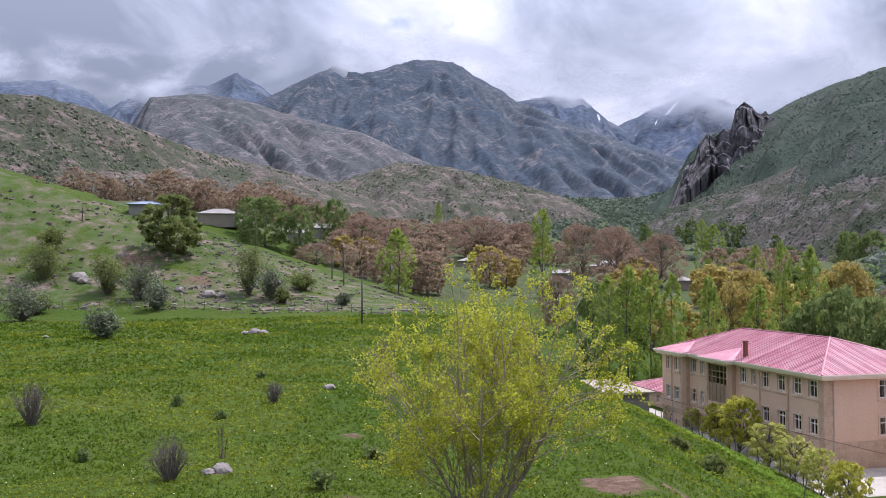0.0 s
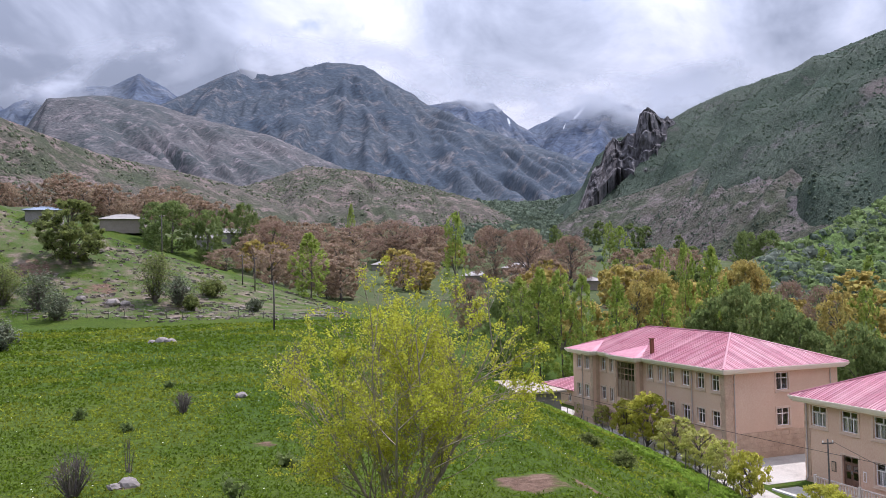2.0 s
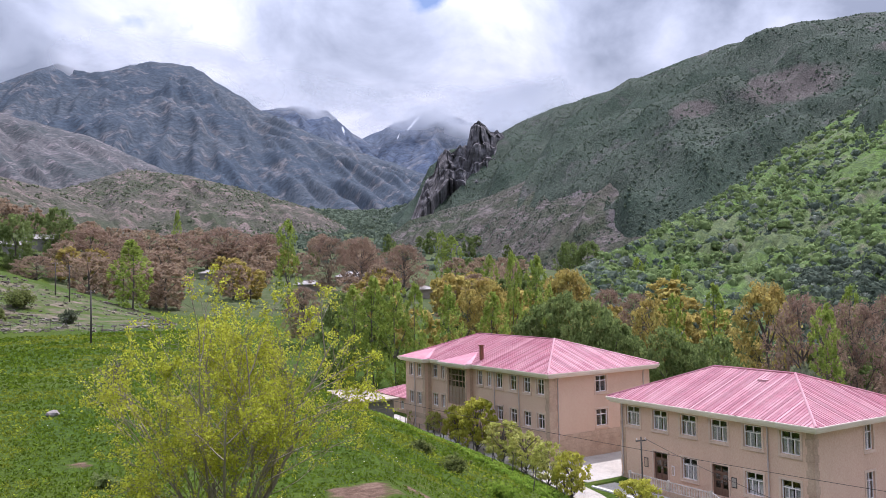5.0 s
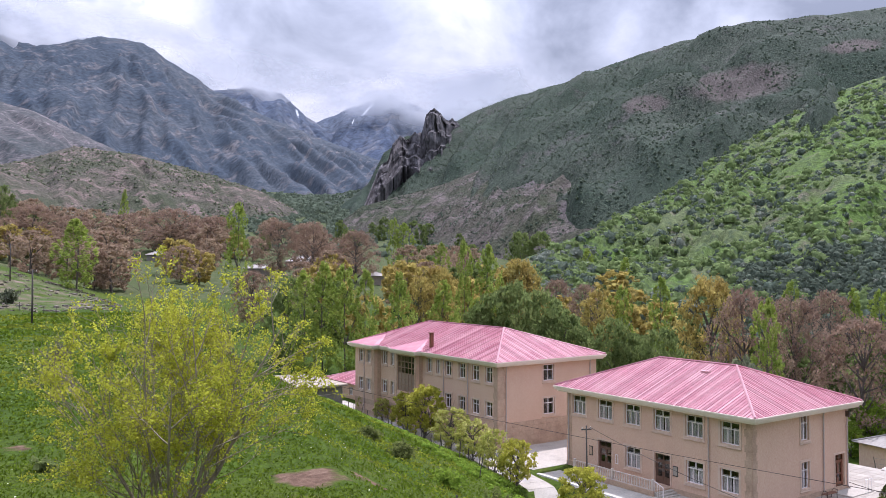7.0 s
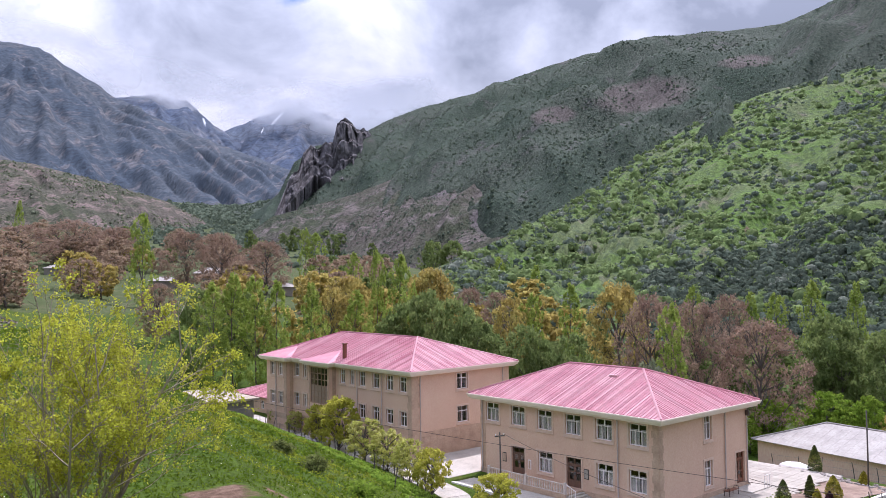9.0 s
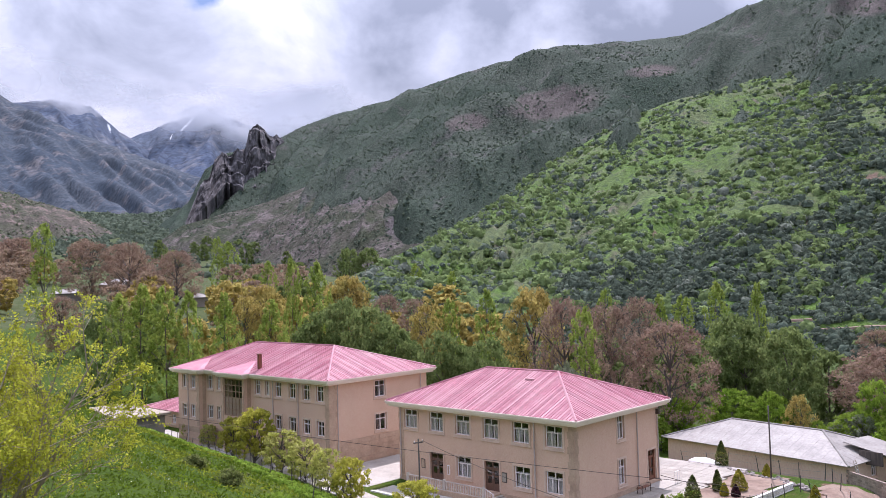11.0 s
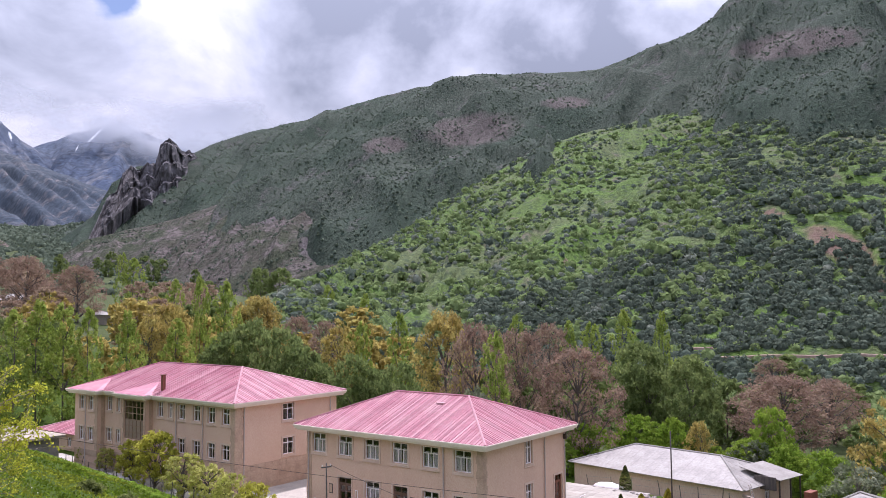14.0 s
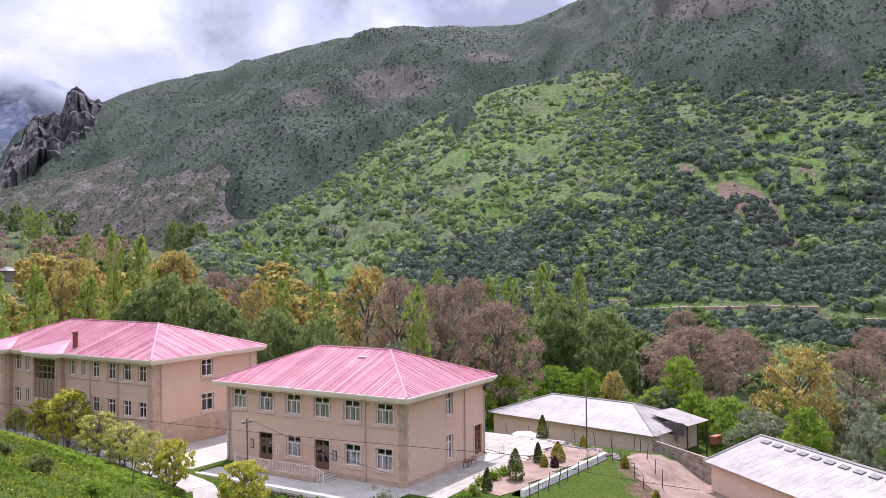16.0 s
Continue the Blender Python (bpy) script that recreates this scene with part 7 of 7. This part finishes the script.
# ---- fruit trees along the path ----
leaf_apple = leaf_material("apple_leaf", (0.40, 0.41, 0.055), (0.48, 0.465, 0.075), (0.55, 0.51, 0.10), clear=0.1)
leaf_blossom = leaf_material("blossom_leaf", (0.44, 0.47, 0.11), (0.53, 0.53, 0.15), (0.60, 0.57, 0.24), clear=0.1)
apples = [make_tree("fruit_tree", "young fruit tree with olive-green leaves beside the path", "tree", leaf_apple, bark_mat, "round", 61, 3600, 0.4, 130, 0.22),
          make_tree("fruit_tree", "young fruit tree with pale blossom beside the path", "tree", leaf_blossom, bark_mat, "round", 62, 3400, 0.38, 120, 0.22)]
for i, (x, y, h, w, k) in enumerate(((28.3, 80.2, 5.4, 4.6, 0), (27.6, 84.5, 4.2, 3.2, 0), (27.4, 92.5, 2.6, 2.2, 1), (28.7, 74.0, 4.3, 3.8, 1), (29.0, 69.0, 4.0, 3.3, 1), (29.0, 64.2, 3.9, 3.1, 1), (28.9, 60.0, 3.7, 3.1, 0), (26.9, 98, 2.4, 1.9, 1), (31.0, 53.2, 3.9, 3.8, 0))):
    ob = copy_thing(apples[k], pose(x, y, ground_z(x, y) - 0.05, 0, 0, 67 * i) @ Matrix.Diagonal((w / 10, w / 10, h / 10, 1)))
    tagged(ob, group="fruit trees along the path")
remove(apples)

# ---- the stony slope and the meadow ----
leaf_spring = leaf_material("spring_bush_leaf", (0.14, 0.17, 0.05), (0.2, 0.23, 0.07), (0.26, 0.29, 0.1))
big = [make_tree("walnut_tree", "large round leafy tree on the stony slope", "tree", leaf_spring, bark_mat, "round", 71, 4200, 0.5, 120, 0.08)]
place(big, [(-18.2, 153, 31.2, 11.2)], "")
remove(big)
for i, (x, y, h, w, k) in enumerate(((-63.1, 131, 5.4, 6.9, 0), (-53.7, 106.3, 4.2, 7.0, 1), (-51.3, 127, 6.5, 5.5, 0), (-45.4, 125, 5.2, 6.0, 1), (-41.3, 119.5, 3.6, 4.3, 1), (-30.8, 131.8, 7.6, 6.2, 0), (-26.7, 129.4, 4.6, 5.2, 1), (-23.6, 139.4, 2.6, 4.0, 0), (-24.7, 127.7, 1.8, 2.6, 0), (-33.9, 83.4, 2.6, 3.2, 1), (-66, 140, 3, 4, 0), (-57, 116, 2.5, 4, 0), (-15.5, 129, 1.5, 2.5, 1))):
    bush("thorny bush in first leaf on the stony slope" if k == 0 else "grey half-bare thorn bush on the slope", x, y, h, w, leaf_spring if k == 0 else leaf_olive, 80 + i, 4200 if k == 0 else 1700, 0.2, twig_grey, twigs=70 if k else 40)
for i, (x, y, h, w) in enumerate(((-18.5, 37.5, 2.0, 2.0), (-9.1, 44.8, 1.25, 1.25), (-9.1, 27.8, 1.5, 1.6), (-4.6, 64.5, 1.7, 1.8))):
    bush("grey leafless thorn bush standing in the meadow", x, y, h, w, leaf_olive, 110 + i, 160, 0.05, twig_grey, twigs=70)
bush("thin young sapling in the meadow", -8.2, 31.0, 1.6, 0.5, leaf_spring, 120, 60, 0.06, twigs=5, name="sapling")
for i, (x, y, s) in enumerate(((-13.5, 31.5, 0.5), (-3.8, 26.2, 0.7), (-10.7, 40.2, 0.45), (-12, 55, 0.5), (-2.6, 31, 0.5), (-14, 44, 0.5))):
    bush("broad-leaved weed tuft in the meadow", x, y, s, s * 1.3, leaf_green, 130 + i, 160, 0.14, twigs=8, name="weed")
for i, (x, y, h, w) in enumerate(((15.5, 48, 1.3, 2.0), (16.8, 43.5, 1.2, 2.6), (18.2, 40, 1.4, 3.0), (19.8, 37, 1.3, 3.0), (14.6, 52, 1.0, 1.6), (21.5, 44, 1.0, 1.6))):
    bush("tangled green bush on the grassy bank", x, y, h * 0.6, w * 0.8, leaf_bright if i % 2 else leaf_spring, 140 + i, 2200, 0.13, twig_grey, twigs=36)
bush("small dark red-leaved shrub on the bank", 21.6, 40.6, 1.3, 1.2, leaf_purple, 150, 500, 0.1)
ROCKS = ((-6.8, 50.0, 0.42), (-58.1, 132.7, 1.5), (-56.8, 131.5, 1.0), (-41.4, 130.6, 0.85), (-36.5, 129.7, 1.25), (-34.7, 129.7, 0.95), (-20.2, 89.2, 0.8), (-19.2, 88.7, 0.6), (-21.2, 89.4, 0.5), (-7.6, 28.7, 0.4), (-8.0, 28.4, 0.25), (-39.9, 83.6, 0.3), (-28, 141, 0.9), (-31, 137, 0.7))
rng = np.random.default_rng(12)
for i, (x, y, s) in enumerate(ROCKS):
    ob = new("rock", STONES[i % 6])
    ob.matrix_basis = pose(x, y, ground_z(x, y) + s * 0.18, 0, 0, rng.uniform(0, 360)) @ Matrix.Diagonal((s, s, s * 0.8, 1))
    tagged(ob, "weathered grey rock lying in the grass", "rock", group="rocks on the slope")


def rubble():
    """Loose stones over the stony slope, too many to count."""
    rng = np.random.default_rng(13)
    verts, faces = [], []
    base = np.array([v.co[:] for v in STONES[0].vertices])
    tri = [tuple(p.vertices) for p in STONES[0].polygons]
    cube = np.array([(a, b, c) for a in (-1, 1) for b in (-1, 1) for c in (-0.6, 0.8)], float)
    quad = [(0, 1, 3, 2), (4, 6, 7, 5), (0, 4, 5, 1), (2, 3, 7, 6), (0, 2, 6, 4), (1, 5, 7, 3)]
    n = 0
    while n < 3200:
        x, y = rng.uniform(-82, 2), rng.uniform(116, 172)
        st, _, _ = soil_at(x, y)
        if st < 0.3 or fbm(x * 0.06, y * 0.06, 4) < rng.uniform(-0.4, 0.5):
            continue
        s = 0.07 + 0.3 * rng.uniform() ** 4
        a = rng.uniform(0, 6.28)
        c = cube * (1 + 0.35 * rng.uniform(-1, 1, (8, 3))) * s * np.array([1.2, 0.9, 0.7])
        c = np.stack([c[:, 0] * math.cos(a) - c[:, 1] * math.sin(a) + x, c[:, 0] * math.sin(a) + c[:, 1] * math.cos(a) + y, c[:, 2] + ground_z(x, y)], 1)
        k = len(verts)
        verts += [tuple(p) for p in c]
        faces += [tuple(i + k for i in f) for f in quad]
        n += 1
    tagged(link_mesh("rubble", verts, faces, mat("rubble_stone", (0.13, 0.105, 0.08), (0.2, 0.165, 0.13), (0.28, 0.235, 0.19), scale=1.2, island=0.3)), "loose pale stones strewn over the slope", "stones", kind="stuff")


rubble()


def meadow_growth():
    """Grass tufts and small flowers over the near meadow and the bank."""
    rng = np.random.default_rng(14)
    spots = []
    while len(spots) < 52000:
        a, d = radians(rng.uniform(-31, 30)), 21 + 95 * rng.uniform() ** 1.7
        x, y = d * math.sin(a), d * math.cos(a)
        if x > path_x(y) - 1.0 or soil_at(x, y)[2] > 0.35:
            continue
        spots.append((x, y, ground_z(x, y)))
    p = np.array(spots)
    k = np.array([fbm(q[0] * 0.12, q[1] * 0.12, 2.2, 3) for q in spots])
    for name, sel, m, size in (("grass_tuft_light", k > 0.12, mat("grass_blade_light", (0.19, 0.235, 0.02), (0.25, 0.28, 0.035), scale=0.8, island=0.3, translucent=0.7, spec=0.1), 0.05), ("grass_tuft", k <= 0.12, mat("grass_blade", (0.10, 0.16, 0.012), (0.145, 0.20, 0.02), scale=0.8, island=0.3, translucent=0.7, spec=0.1), 0.05)):
        q = np.repeat(p[sel], 2, axis=0)
        q = q + rng.normal(size=q.shape) * np.array([0.16, 0.16, 0.0]) + np.array([0, 0, 0.04])
        side = rng.normal(size=q.shape) * np.array([1, 1, 0.1])
        ob = quad_mesh(name, quads(q, size * np.maximum(1.0, np.hypot(q[:, 0], q[:, 1]) / 26), rng, side * 1.5, 2.2), m)
        tagged(ob, "tufts of spring grass on the meadow", "grass", kind="stuff")
    bank = []
    while len(bank) < 1500:
        y = rng.uniform(44, 100)
        x = path_x(y) - 1.3 - 5.5 * rng.uniform() ** 1.3
        if fbm(x * 0.25, y * 0.25, 3.1, 3) + rng.uniform(-0.3, 0.3) > -0.1:
            bank.append((x, y, ground_z(x, y)))
    tagged(shrubs("bank_weeds", "tall fresh weeds and grass along the bank above the path", np.array(bank), rng.uniform(0.15, 0.42, len(bank)), leaf_bright, 15, 26, 0.2), "", "weeds")
    f = p[rng.permutation(len(p))[:700]] + np.array([0, 0, 0.12])
    tagged(quad_mesh("meadow_flower", quads(f, np.full(len(f), 0.05), rng, np.tile([0, 0, 2.0], (len(f), 1)), 1.0), mat("flower_white", (0.6, 0.6, 0.4), (0.75, 0.75, 0.62), scale=2)), "small pale flowers dotted over the meadow", "flowers", kind="stuff")


meadow_growth()

# ---- the village and outbuildings ----
pale_wall = mat("pale_house_wall", (0.252, 0.205, 0.162), (0.312, 0.262, 0.216), scale=0.6, bscale=8)
blue_roof_mat = mat("blue_grey_roof", (0.22, 0.27, 0.34), (0.34, 0.39, 0.46), scale=0.5, rough=0.4, metal=0.3)
small_house("small house with a blue-grey metal roof on the slope", -62, 166, 10, 6.0, 4.5, ground_z(-58, 166), ground_z(-58, 166) + 1.9, 0.7, grey_stone_mat, blue_roof_mat, windows=1)
small_house("village house with a pale metal hip roof", -80, 275, 8, 13, 9, ground_z(-74, 271) - 0.3, 37.2, 1.8, pale_wall, grey_roof_mat, windows=4)
small_house("small village shed with a white roof", -52, 279, 12, 6.5, 5, 28.6, 31.2, 1.2, grey_stone_mat, grey_roof_mat, "gable", windows=1)
small_house("village house with a long white roof", -50, 306, 12, 9.5, 6, 31.6, 34.4, 1.6, grey_stone_mat, grey_roof_mat, "gable", windows=2)
small_house("village house with a white metal roof among trees", 55, 312, -8, 13, 8, 16.5, 20.2, 2.0, grey_stone_mat, grey_roof_mat, windows=3)
small_house("low house with a pale roof among trees", 36, 284, -6, 9.5, 6, 14.8, 17.6, 1.3, grey_stone_mat, grey_roof_mat, windows=2)
small_house("low house with a pale roof among trees", 72, 264, -12, 7.0, 6, 11.6, 15.2, 1.3, pale_wall, grey_roof_mat, windows=2)
small_house("low house with a white roof among trees", 6, 318, -2, 8, 6, 19.6, 22.4, 1.2, grey_stone_mat, grey_roof_mat, windows=2)
small_house("small pink-roofed house beyond the long building", 28.6, 107.0, 104.3, 9, 7, -0.7, 2.1, 1.2, wall_mat, roof_mat, windows=2, seam=0.5)


def flat_shed():
    root = tagged(new("shed"), "low shed with a flat pale concrete roof beyond the long building", "shed")
    m = MA
    for a in ((27.2, -9.2, 38.5, -8.9), (27.2, -2.6, 38.5, -2.3), (27.2, -8.9, 27.5, -2.6), (38.2, -8.9, 38.5, -2.6)):
        bm = bmesh.new()
        box(bm, a[0], a[1], -0.5, a[2], a[3], 3.25, m=m)
        part("wall", bm, grey_stone_mat, root)
    bm = bmesh.new()
    box(bm, 26.6, -9.8, 3.252, 39.0, -1.8, 3.5, 0.03, m)
    part("roof_slab", bm, mat("tan_roof_screed", (0.33, 0.27, 0.2), (0.42, 0.35, 0.27), (0.48, 0.41, 0.33), scale=0.7, bscale=9), root)


flat_shed()


def hill_track():
    """The dirt track cut along the foot of the green hill."""
    verts, faces = [], []
    rows = track_line()
    for a, p, d in rows:
        verts += [tuple(p + Vector((0, 0, 0.4))), tuple(p + Vector((d.x * 3.6, d.y * 3.6, 0.7))), tuple(p + Vector((-d.x * 0.6, -d.y * 0.6, -0.8)))]
    for k in range(len(rows) - 1):
        faces += [(3 * k, 3 * k + 3, 3 * k + 4, 3 * k + 1), (3 * k + 2, 3 * k + 5, 3 * k + 3, 3 * k)]
    tagged(link_mesh("track", verts, faces, soil_mat), "pale dirt track along the foot of the hill", "road", kind="structure")


hill_track()
remove(poplars + walnuts + goldens + greens + brights + pales + far_walnuts + far_goldens + far_greens)
